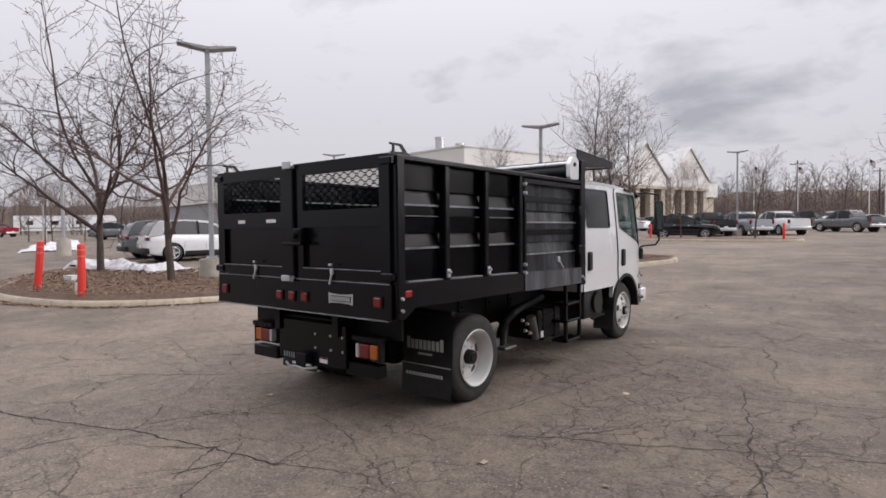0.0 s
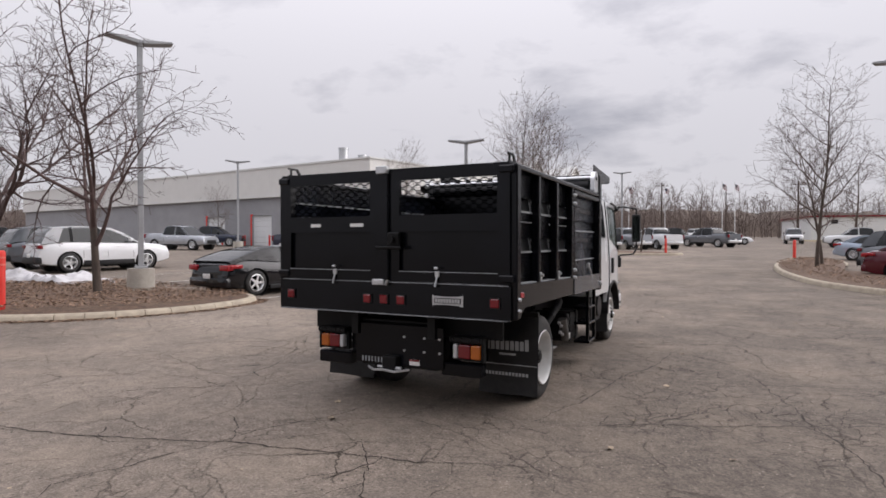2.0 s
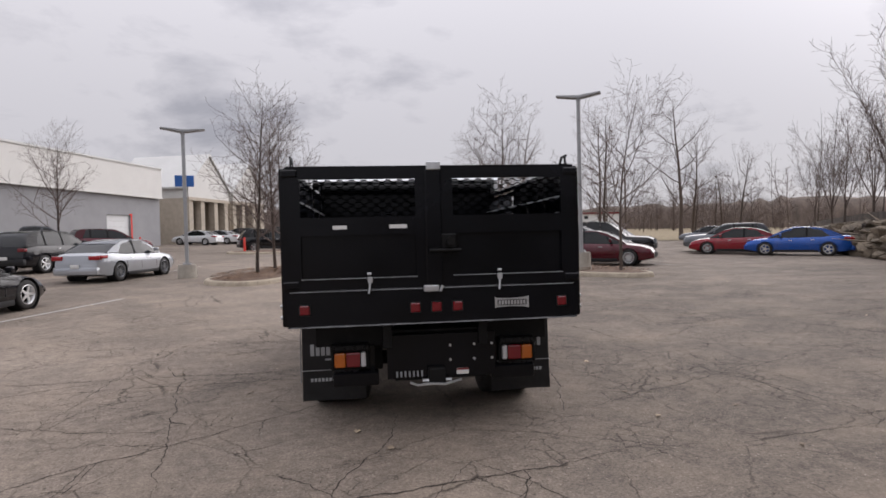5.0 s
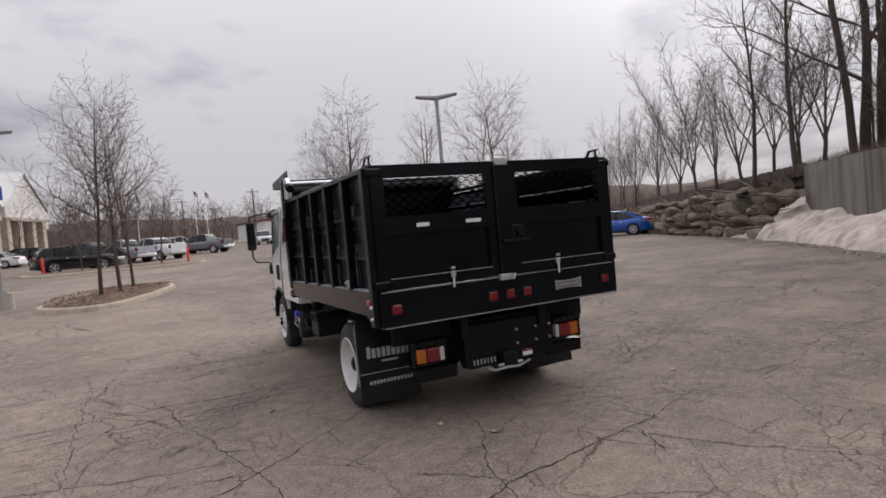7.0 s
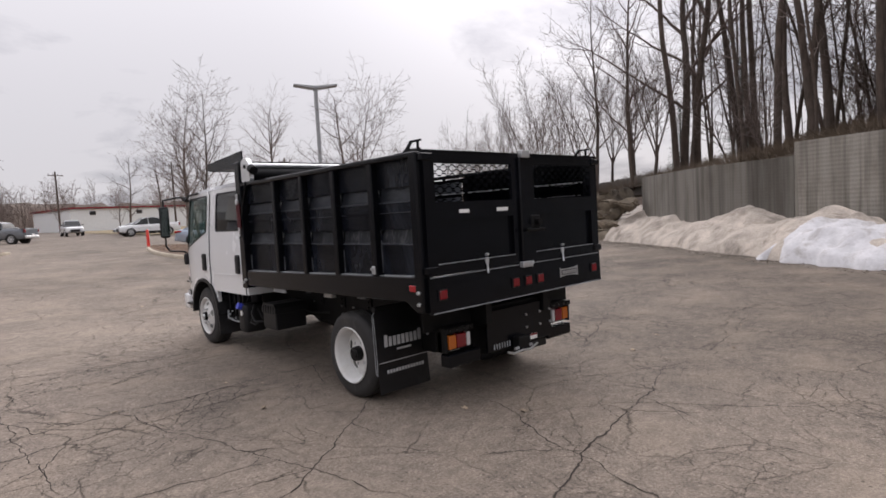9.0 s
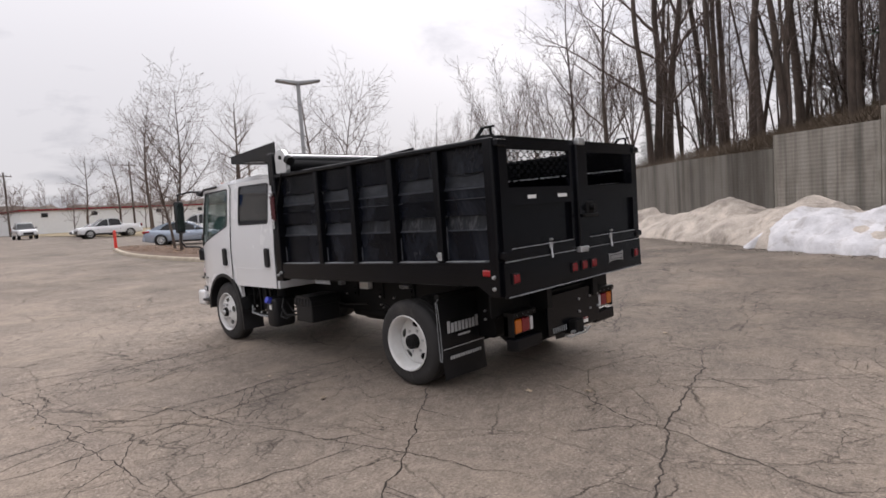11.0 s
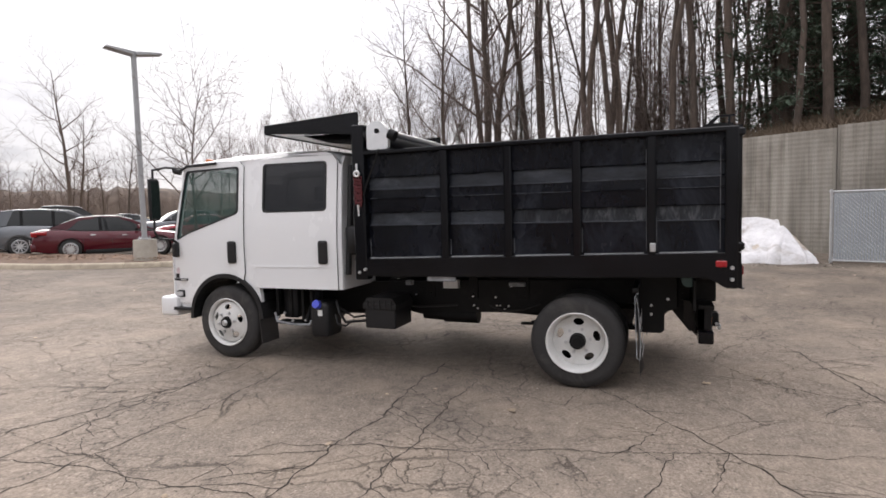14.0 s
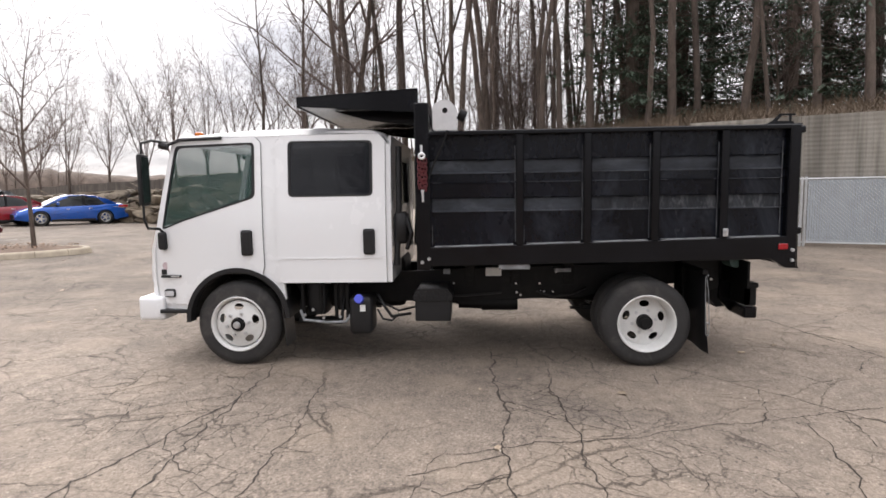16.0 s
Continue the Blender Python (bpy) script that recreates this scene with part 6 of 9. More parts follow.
boulders = tagged(new("boulder_wall"), "dry-laid wall of big brown sandstone boulders", "rock wall", kind="structure")
rock_meshes = [blob_mesh("boulder", i, M_ROCK) for i in range(8)]
rnd = random.Random(5)
LINE = [Vector(p) for p in ((14.0, 12.9), (16.6, 17.5), (19.7, 23.6), (24.5, 33.0), (31.0, 44.0))]
line = spline(LINE, 10, False)
for row in range(5):
    s = rnd.uniform(0, 0.6)
    total = sum((b - a).length for a, b in zip(line, line[1:]))
    while s < total:
        w = rnd.uniform(0.42, 1.0)
        acc = 0
        for a, b in zip(line, line[1:]):
            L = (b - a).length
            if acc + L > s:
                p = a + (b - a) * (s - acc) / L
                t = (b - a).normalized()
                break
            acc += L
        hmax = 2.05 - 1.0 * s / total
        h = hmax / 5
        o = Vector((-t.y, t.x))
        o = -o if o.x > 0 else o
        q = p + o * (0.95 - 0.2 * row + rnd.uniform(-0.12, 0.12))
        ob = new("boulder", rnd.choice(rock_meshes))
        ob.parent = boulders
        ob.matrix_world = Matrix.Translation((q.x, q.y, max(0, rise(q.x, q.y)) + h * (row + 0.4 + rnd.uniform(-0.18, 0.18)))) @ Matrix.Rotation(math.atan2(t.y, t.x) + rnd.uniform(-0.3, 0.3), 4, "Z") @ Matrix.Rotation(rnd.uniform(-0.2, 0.2), 4, "X") @ Matrix.Diagonal((w * 0.95, w * 0.9, h * rnd.uniform(0.95, 1.45), 1))
        s += w * 1.55

# dead grass and bramble hanging over the top of the wall
rg = random.Random(31)
vs, fs = [], []
for k in range(16000):
    u = rg.uniform(0.25, 0.999) * (len(crest) - 1)
    c = crest[int(u)].lerp(crest[int(u) + 1], u % 1)
    t = (crest[int(u) + 1] - crest[int(u)]).normalized()
    o = Vector((t.y, -t.x, 0))
    o = -o if o.x < 0 else o
    back = 4.5 * rg.random() ** 1.6
    p = c + o * (back - 0.05) + Vector((0, 0, 0.03 + 0.23 * back))
    d = Vector((rg.gauss(0, 0.25), rg.gauss(0, 0.25), rg.uniform(0.05, 0.5)))
    w = t * rg.uniform(0.008, 0.02)
    b = len(vs)
    vs.extend((p - w, p + w, p + d))
    fs.append((b, b + 1, b + 2))
me = bpy.data.meshes.new("dead_grass")
me.from_pydata(vs, [], fs)
me.materials.append(M_FOREST_FLOOR)
tagged(new("dead_grass", me), "dead grass and bramble along the top of the wall", "grass", kind="stuff")

# ploughed snow along the wall
def snow_bank(name, edge, depth, height, label, material, seed, power=0.6, base=0.0, rough=1.0):
    """A heap between its front edge and the wall behind."""
    ln = spline([Vector(e) for e in edge], 22, False)
    bm = bmesh.new()
    rings = []
    n = len(ln)
    for j in range(21):
        u = j / 20
        ring = []
        for i, p in enumerate(ln):
            t = (ln[min(i + 1, n - 1)] - ln[max(i - 1, 0)]).normalized()
            o = Vector((t.y, -t.x))
            o = -o if o.x < 0 else o
            s = i / (n - 1)
            end = min(1.0, min(s, 1 - s) * 9) ** 0.6
            q = p + o * depth * u + Vector((noise.noise(Vector((s * 15, u * 3, seed))), noise.noise(Vector((s * 15, u * 3, seed + 5))))) * 0.35 * rough * (1 - u)
            shape = u ** power * (1.0 if u < 0.75 else 1.0 - 0.35 * (u - 0.75) / 0.25)
            k = height * end * shape * (0.85 + 0.45 * noise.noise(Vector((q.x * 0.5, q.y * 0.5, seed))))
            k += rough * 0.24 * noise.noise(Vector((q.x * 1.7, q.y * 1.7, seed + 3))) * min(1, u * 4) * end + rough * 0.11 * noise.noise(Vector((q.x * 4.3, q.y * 4.3, seed))) * min(1, u * 6)
            ring.append(bm.verts.new((q.x, q.y, base + max(k, 0.01) - (0.12 if j in (0, 20) else 0.0) + rise(q.x, q.y))))
        rings.append(ring)
    for a, b in zip(rings, rings[1:]):
        for i in range(n - 1):
            bm.faces.new((a[i], a[i + 1], b[i + 1], b[i]))
    ob = part(name, bm, material, None, smooth=60)
    return tagged(ob, label, "snow", kind="stuff")


snow_bank("snow_bank", [(14.1, 15.8), (12.2, 13.0), (10.1, 10.2), (8.2, 7.9), (6.7, 5.9), (5.6, 4.0), (5.0, 2.3), (4.9, 1.1)], 2.7, 1.35, "long bank of gritty ploughed snow along the wall", M_SNOW_DIRT, 2, rough=0.6)
snow_bank("snow_heap", [(6.3, 5.6), (5.5, 4.2), (4.9, 2.9), (4.6, 1.8), (4.8, 1.0)], 2.0, 1.2, "fresh white snow heap in front of the dirty bank", M_SNOW, 9, 0.5, 0.0, 0.75)
snow_bank("snow_patch", [(-17.5, 10.3), (-19.0, 10.2), (-20.6, 9.7), (-21.9, 9.1)], 1.4, 0.26, "thin melting snow patch on mulch", M_SNOW, 4, 0.6, 0.24)
snow_bank("far_snow", [(-40.2, 11.9), (-43.0, 13.0), (-47.0, 14.5), (-52.0, 16.0)], 3.0, 0.35, "thin snow left on a far island", M_SNOW, 6, 0.6, 0.05)

# galvanised slatted fence
def slat_fence(a, b, z0, h, n_panels):
    f = tagged(new("slat_fence"), "grey chain-link fence filled with plastic slats", "fence", kind="structure")
    a, b = Vector(a), Vector(b)
    d = (b - a).normalized()
    L = (b - a).length / n_panels
    for k in range(n_panels):
        p = a + d * L * k
        m = Matrix(((d.x, -d.y, 0, p.x), (d.y, d.x, 0, p.y), (0, 0, 1, z0), (0, 0, 0, 1)))
        bm = bmesh.new()
        for x in (0.04, L - 0.04):
            cyl(bm, (x, 0, -0.1), (x, 0, h + 0.05), 0.03, seg=10)
        cyl(bm, (0, 0, h), (L, 0, h), 0.022, seg=8)
        cyl(bm, (0, 0, 0.08), (L, 0, 0.08), 0.018, seg=8)
        bm.transform(m)
        part("fence_frame", bm, M_STEEL, f)
        bm = bmesh.new()
        w = 0.052
        for i in range(int((L - 0.16) / w)):
            box(bm, 0.09 + i * w, 0.09 + i * w + w - 0.009, -0.004, 0.004, 0.06, h - 0.01)
        bm.transform(m)
        part("slats", bm, M_SLAT, f)
        bm = bmesh.new()
        for s in (1, -1):
            i = -int(h / 0.09)
            while 0.08 + i * 0.09 < L:
                x0 = 0.08 + i * 0.09
                zs, ze = 0.06, h - 0.02
                xa, xb = (x0, x0 + (ze - zs)) if s > 0 else (x0 + (ze - zs), x0)
                # clip the wire to the panel
                lo, hi = 0.06, L - 0.06
                t0 = max(0.0, min(1.0, (lo - xa) / (xb - xa) if xb > xa else (hi - xa) / (xb - xa)))
                t1 = max(0.0, min(1.0, (hi - xa) / (xb - xa) if xb > xa else (lo - xa) / (xb - xa)))
                if t1 - t0 > 0.02:
                    p0 = (xa + (xb - xa) * t0, 0.007 * s, zs + (ze - zs) * t0)
                    p1 = (xa + (xb - xa) * t1, 0.007 * s, zs + (ze - zs) * t1)
                    cyl(bm, p0, p1, 0.0028, seg=3, cap=False)
                i += 1
        bm.transform(m)
        part("wire_mesh", bm, M_STEEL, f)


slat_fence((4.95, 0.90), (2.0, -5.8), rise(4.0, -1.0) + 0.02, 1.60, 3)

# stepped board fence above the boulders
wf = tagged(new("board_fence"), "weathered brown board fence stepping down the slope", "fence", kind="structure")
FENCE = [Vector(p) for p in ((15.5, 13.3), (18.3, 18.1), (21.4, 24.1), (26.3, 33.5), (33, 44))]
fl = spline(FENCE, 4, False)
for i, (a, b) in enumerate(zip(fl, fl[1:])):
    z = 2.0 - 0.9 * i / len(fl)
    d = (b - a)
    n = max(4, int(d.length / 0.16))
    h = 0.85
    for k in range(n):
        p = a + d * (k + 0.5) / n
        bm = bmesh.new()
        box(bm, -0.07, 0.07, -0.012, 0.012, z, z + h + 0.02 * math.sin(k * 2.3))
        bm.transform(Matrix.Translation((p.x, p.y, 0)) @ Matrix.Rotation(math.atan2(d.y, d.x), 4, "Z"))
        part("board", bm, M_WOODFENCE, wf)


# ---- lamp posts, bollards ----
def lamp_post(x, y, h, base_h, turn, arms=2, sign=False, up=0.0):
    z = rise(x, y) + up
    lp = thing("lamp_post", pose(x, y, z, 0, 0, turn), "grey steel lamp post with flat lamp heads on a concrete base", "lamp post", "lamp posts")
    bm = bmesh.new()
    cyl(bm, (0, 0, -0.1), (0, 0, base_h), 0.34, 0.32, 20)
    part("concrete_base", bm, M_CONCRETE, lp, "round concrete base", 40)
    bm = bmesh.new()
    box(bm, -0.15, 0.15, -0.15, 0.15, base_h, base_h + 0.05, 0.01)
    for s in ((1, 1), (1, -1), (-1, 1), (-1, -1)):
        cyl(bm, (s[0] * 0.11, s[1] * 0.11, base_h + 0.05), (s[0] * 0.11, s[1] * 0.11, base_h + 0.1), 0.015, seg=6)
    part("base_plate", bm, M_POLE, lp)
    bm = bmesh.new()
    box(bm, -0.065, 0.065, -0.065, 0.065, base_h + 0.04, h, 0.012)
    part("pole", bm, M_POLE, lp)
    bm = bmesh.new()
    cyl(bm, (0, 0, h - 0.05), (0, 0, h + 0.12), 0.09, seg=12)
    part("pole_cap", bm, M_POLE, lp, smooth=40)
    for s in (-1, 1)[:arms]:
        bm = bmesh.new()
        prism(bm, [(0.04, h), (0.04, h + 0.10), (0.20, h + 0.12), (0.74, h + 0.17), (0.78, h + 0.12), (0.20, h + 0.02)], "y", -0.17, 0.17)
        bmesh.ops.bevel(bm, geom=bm.edges[:], offset=0.012, segments=1, affect="EDGES")
        if s < 0:
            bm.transform(Matrix.Rotation(math.pi, 4, "Z"))
        part("lamp_head", bm, M_POLE, lp)
    if sign:
        for s in (-1, 1):
            bm = bmesh.new()
            box(bm, s * 0.07, s * 0.33, -0.015, 0.015, h - 2.02, h - 1.60)
            part("blue_banner", bm, M_BLUE_SIGN, lp, "small blue banner")
    return lp


M_BAND = surface("pale_red_band", (0.70, 0.16, 0.12), 0.4, var=0.1)


def bollard(x, y, h=1.12, lean_x=0.0, lean_y=0.0, up=0.0):
    b = thing("bollard", pose(x, y, rise(x, y) + up, lean_y, lean_x, 0), "orange-red plastic sleeved bollard on a kerbed island", "bollard", "red bollards")
    bm = bmesh.new()
    lathe(bm, [(-0.1, 0.0), (-0.1, 0.082), (h - 0.05, 0.080), (h - 0.015, 0.068), (h, 0.035), (h, 0.0)], (0, 0, 0), (0, 0, 1), 20)
    part("sleeve", bm, M_ORANGE_RED, b, smooth=50)
    for zz in (h - 0.16, h - 0.30):
        bm = bmesh.new()
        lathe(bm, [(zz, 0.0825), (zz, 0.0845), (zz + 0.035, 0.0845), (zz + 0.035, 0.0825)], (0, 0, 0), (0, 0, 1), 20)
        part("reflective_band", bm, M_BAND, b)


def post_white(x, y, up):
    b = thing("utility_marker", pose(x, y, rise(x, y) + up), "short white utility box in the mulch", "utility box")
    bm = bmesh.new()
    box(bm, -0.09, 0.09, -0.07, 0.07, -0.05, 0.24, 0.015)
    part("box_body", bm, M_WHITE_TAG, b)

# ---- bare trees ----
def add_tube(vs, fs, pts, radii, sides):
    """Appends a tapering tube along points to vertex and face lists."""
    base = len(vs)
    n = len(pts)
    for i, (p, r) in enumerate(zip(pts, radii)):
        d = (pts[min(i + 1, n - 1)] - pts[max(i - 1, 0)]).normalized()
        a = d.orthogonal().normalized()
        b = d.cross(a)
        for k in range(sides):
            t = 2 * math.pi * k / sides
            vs.append(p + (a * math.cos(t) + b * math.sin(t)) * r)
    for i in range(n - 1):
        for k in range(sides):
            q = (k + 1) % sides
            fs.append((base + i * sides + k, base + i * sides + q, base + (i + 1) * sides + q, base + (i + 1) * sides + k))


def branch(rnd, out, p, d, length, r, level, spec):
    """One limb with its side shoots; out holds lists for the trunk and for the crown."""
    n = spec["segs"][level]
    pts, radii = [p.copy()], [r]
    tip = spec["tip"][level]
    for i in range(n):
        wob = Vector((rnd.gauss(0, 1), rnd.gauss(0, 1), rnd.gauss(0, 1))) * spec["wobble"][level]
        d = (d + wob + Vector((0, 0, spec["up"][level]))).normalized()
        p = p + d * length / n
        pts.append(p.copy())
        radii.append(max(r + (r * tip - r) * ((i + 1) / n) ** 0.8, spec["min_r"]))
    vs, fs = out[0] if level == 0 else out[1]
    add_tube(vs, fs, pts, radii, spec["sides"][level])
    if level + 1 >= len(spec["count"]):
        return
    kids = spec["count"][level]
    kids = max(1, round(kids * rnd.uniform(0.75, 1.25) * (min(1.0, length / spec["ref"][level]) if level else 1)))
    turn = rnd.uniform(0, 6.28)
    for k in range(kids):
        t = spec["start"][level] + (1 - spec["start"][level]) * (k + rnd.random()) / kids
        i = min(int(t * n), n - 1)
        q = pts[i].lerp(pts[i + 1], t * n - i)
        rr = radii[i] + (radii[i + 1] - radii[i]) * (t * n - i)
        axis = (pts[i + 1] - pts[i]).normalized()
        turn += 2.4 + rnd.uniform(-0.5, 0.5)
        side = axis.orthogonal().normalized()
        side = (side * math.cos(turn) + axis.cross(side) * math.sin(turn)).normalized()
        ang = radians(rnd.gauss(spec["angle"][level], 9))
        nd = (axis * math.cos(ang) + side * math.sin(ang)).normalized()
        L = spec["length"][level] * rnd.uniform(0.65, 1.2) * (1 - spec["taper"][level] * t)
        branch(rnd, out, q, nd, L, min(rr * 0.8, spec["radius"][level] * rnd.uniform(0.8, 1.2)), level + 1, spec)


ORNAMENTAL = dict(height=2.6, r=0.10, segs=(5, 9, 6, 4, 2), tip=(0.55, 0.12, 0.25, 0.4, 0.6), wobble=(0.03, 0.10, 0.16, 0.22, 0.3), up=(0.02, 0.045, 0.03, 0.02, 0.0), sides=(10, 7, 5, 3, 3), min_r=0.0055,
                  count=(8, 11, 9, 4, 0), start=(0.46, 0.16, 0.12, 0.08), angle=(44, 48, 50, 50), length=(5.1, 2.3, 0.95, 0.26), taper=(0.05, 0.55, 0.4, 0.3), radius=(0.062, 0.026, 0.011, 0.006), ref=(1, 4.6, 2.0, 0.9))
SLENDER = dict(height=6.4, r=0.08, segs=(12, 7, 5, 3), tip=(0.10, 0.15, 0.3, 0.5), wobble=(0.03, 0.09, 0.14, 0.2), up=(0.03, 0.07, 0.05, 0.02), sides=(9, 5, 4, 3), min_r=0.0045,
               count=(23, 10, 5, 0), start=(0.22, 0.14, 0.12), angle=(48, 44, 46), length=(3.7, 1.35, 0.5), taper=(0.66, 0.4, 0.3), radius=(0.038, 0.014, 0.007), ref=(1, 2.5, 1.0))
FOREST = dict(height=21.0, r=0.13, segs=(18, 8, 5, 3), tip=(0.2, 0.12, 0.25, 0.5), wobble=(0.042, 0.10, 0.16, 0.2), up=(0.02, 0.05, 0.03, 0.0), sides=(9, 5, 4, 3), min_r=0.009,
              count=(17, 7, 4, 0), start=(0.42, 0.2, 0.2), angle=(50, 45, 45), length=(4.6, 1.9, 0.9), taper=(0.45, 0.4, 0.3), radius=(0.07, 0.026, 0.013), ref=(1, 4.5, 1.8))
OPEN = dict(height=15.5, r=0.26, segs=(11, 9, 6, 3), tip=(0.1, 0.1, 0.25, 0.5), wobble=(0.04, 0.11, 0.15, 0.2), up=(0.02, 0.06, 0.04, 0.0), sides=(9, 6, 4, 3), min_r=0.006,
            count=(16, 9, 5, 0), start=(0.16, 0.12, 0.12), angle=(48, 44, 45), length=(7.4, 2.5, 1.0), taper=(0.5, 0.45, 0.3), radius=(0.080, 0.025, 0.010), ref=(1, 5.5, 2.2))
MIDDLING = dict(height=18.0, r=0.085, segs=(16, 8, 5, 3), tip=(0.15, 0.12, 0.25, 0.5), wobble=(0.045, 0.12, 0.17, 0.2), up=(0.03, 0.06, 0.03, 0.0), sides=(7, 4, 3, 3), min_r=0.008,
                count=(19, 6, 3, 0), start=(0.16, 0.15, 0.15), angle=(50, 46, 45), length=(3.2, 1.4, 0.8), taper=(0.35, 0.4, 0.3), radius=(0.034, 0.017, 0.010), ref=(1, 3.2, 1.4))
SPREAD = dict(height=19.0, r=0.20, segs=(14, 14, 7, 4), tip=(0.12, 0.08, 0.2, 0.5), wobble=(0.035, 0.10, 0.15, 0.2), up=(0.02, 0.045, 0.04, 0.0), sides=(9, 6, 4, 3), min_r=0.008,
              count=(17, 10, 5, 0), start=(0.14, 0.14, 0.12), angle=(48, 46, 45), length=(7.4, 2.7, 1.1), taper=(0.5, 0.45, 0.3), radius=(0.075, 0.024, 0.011), ref=(1, 7.0, 2.6))
VASE = dict(height=2.4, r=0.115, segs=(5, 13, 7, 4), tip=(0.75, 0.08, 0.25, 0.5), wobble=(0.03, 0.045, 0.10, 0.16), up=(0.02, 0.02, 0.07, 0.04), sides=(9, 6, 4, 3), min_r=0.008,
            count=(5, 22, 8, 0), start=(0.62, 0.10, 0.12), angle=(18, 36, 40), length=(8.2, 2.5, 0.9), taper=(0.08, 0.6, 0.3), radius=(0.052, 0.016, 0.008), ref=(1, 8.0, 2.2))
BRUSH = dict(height=3.0, r=0.03, segs=(6, 5, 3), tip=(0.2, 0.25, 0.5), wobble=(0.10, 0.16, 0.2), up=(0.05, 0.04, 0.0), sides=(5, 3, 3), min_r=0.007,
             count=(16, 6, 0), start=(0.08, 0.1), angle=(38, 42), length=(1.5, 0.7), taper=(0.4, 0.3), radius=(0.014, 0.009), ref=(1, 1.5))


THIN = dict(height=17.0, r=0.075, segs=(8, 4, 2), tip=(0.2, 0.2, 0.4), wobble=(0.03, 0.10, 0.16), up=(0.02, 0.06, 0.03), sides=(5, 3, 3), min_r=0.011,
            count=(10, 4, 0), start=(0.34, 0.15), angle=(46, 42), length=(2.7, 1.1), taper=(0.4, 0.3), radius=(0.032, 0.014), ref=(1, 2.4))


def tree_meshes(seed, spec, stems=1, twig=None):
    rnd = random.Random(seed)
    out = (([], []), ([], []))
    for s in range(stems):
        a = rnd.uniform(0, 6.28)
        lean_ = 0.0 if stems == 1 else rnd.uniform(0.12, 0.3)
        d = Vector((math.cos(a) * lean_ + rnd.gauss(0, 0.015), math.sin(a) * lean_ + rnd.gauss(0, 0.015), 1)).normalized()
        branch(rnd, out, Vector((math.cos(a) * 0.1 * (stems > 1), math.sin(a) * 0.1 * (stems > 1), -0.15)), d, spec["height"] * rnd.uniform(0.9, 1.1), spec["r"] * rnd.uniform(0.85, 1.15), 0, spec)
    ms = []
    for (vs, fs), nm, mt in zip(out, ("trunk", "crown"), (M_BARK, twig or M_TWIG)):
        me = bpy.data.meshes.new(nm)
        me.from_pydata(vs, [], fs)
        me.shade_smooth()
        me.materials.append(mt)
        ms.append(me)
    return ms


def plant(meshes, x, y, z, scale=1.0, turn=0.0, label="bare deciduous tree", group="bare trees", name="tree"):
    t = thing(name, pose(x, y, z, 0, 0, turn) @ Matrix.Diagonal((scale, scale, scale, 1)), label, "tree", group)
    for me in meshes:
        ob = new(me.name.split(".")[0], me)
        ob.parent = t
    return t


def spruce_meshes(seed, h=15.0):
    """A dark conifer: whorls of drooping sprays with needle tufts."""
    rnd = random.Random(seed)
    tv, tf, cv, cf = [], [], [], []
    add_tube(tv, tf, [Vector((0, 0, -0.2)), Vector((0.05, 0, h * 0.5)), Vector((0, 0.05, h))], [0.22, 0.14, 0.02], 8)
    z = 0.5
    while z < h - 0.3:
        R = 2.6 * (1 - z / h) ** 0.8 + 0.25
        for k in range(7):
            a = rnd.uniform(0, 6.28)
            L = R * rnd.uniform(0.7, 1.1)
            p0 = Vector((0, 0, z))
            p1 = Vector((math.cos(a) * L, math.sin(a) * L, z - 0.18 * L + rnd.uniform(-0.1, 0.2)))
            add_tube(tv, tf, [p0, p1], [0.025, 0.006], 3)
            m = int(14 * L) + 4
            for i in range(m):
                c = p0.lerp(p1, 0.18 + 0.82 * (i + rnd.random()) / m)
                for _ in range(2):
                    w = Vector((rnd.gauss(0, 0.12), rnd.gauss(0, 0.12), rnd.gauss(-0.06, 0.07)))
                    e = Vector((rnd.gauss(0, 0.12), rnd.gauss(0, 0.12), rnd.gauss(-0.11, 0.06)))
                    b = len(cv)
                    cv.extend((c + w, c + w + e, c + w + e * 0.6 + Vector((e.y, -e.x, 0.02)) * 0.3))
                    cf.append((b, b + 1, b + 2))
        z += 0.34
    ms = []
    for vs, fs, nm, mt in ((tv, tf, "trunk", M_BARK), (cv, cf, "crown", M_NEEDLE)):
        me = bpy.data.meshes.new(nm)
        me.from_pydata(vs, [], fs)
        me.materials.append(mt)
        ms.append(me)
    return ms


orn = [tree_meshes(11, ORNAMENTAL, 1, M_TWIG_RED), tree_meshes(23, ORNAMENTAL, 1, M_TWIG_RED)]
slim = [tree_meshes(31 + i, SLENDER) for i in range(3)]
forest = [tree_meshes(51 + i, FOREST) for i in range(4)]
middling = [tree_meshes(151 + i, MIDDLING) for i in range(4)]
spread = [tree_meshes(161 + i, SPREAD) for i in range(2)]
vase = [tree_meshes(171 + i, VASE) for i in range(3)]
openm = [tree_meshes(71 + i, OPEN) for i in range(2)]
skyline = [tree_meshes(181 + i, dict(OPEN, count=(13, 6, 3, 0), segs=(8, 5, 3, 2), sides=(6, 4, 3, 3), min_r=0.012)) for i in range(3)] + [tree_meshes(191 + i, dict(SLENDER, count=(13, 6, 3, 0), segs=(8, 4, 3, 2), sides=(6, 4, 3, 3), min_r=0.01)) for i in range(3)]
far_brush = [tree_meshes(197 + i, dict(BRUSH, count=(9, 4, 0), segs=(4, 3, 2), min_r=0.012), 3) for i in range(3)]
brush = [tree_meshes(91 + i, BRUSH, 3) for i in range(3)]
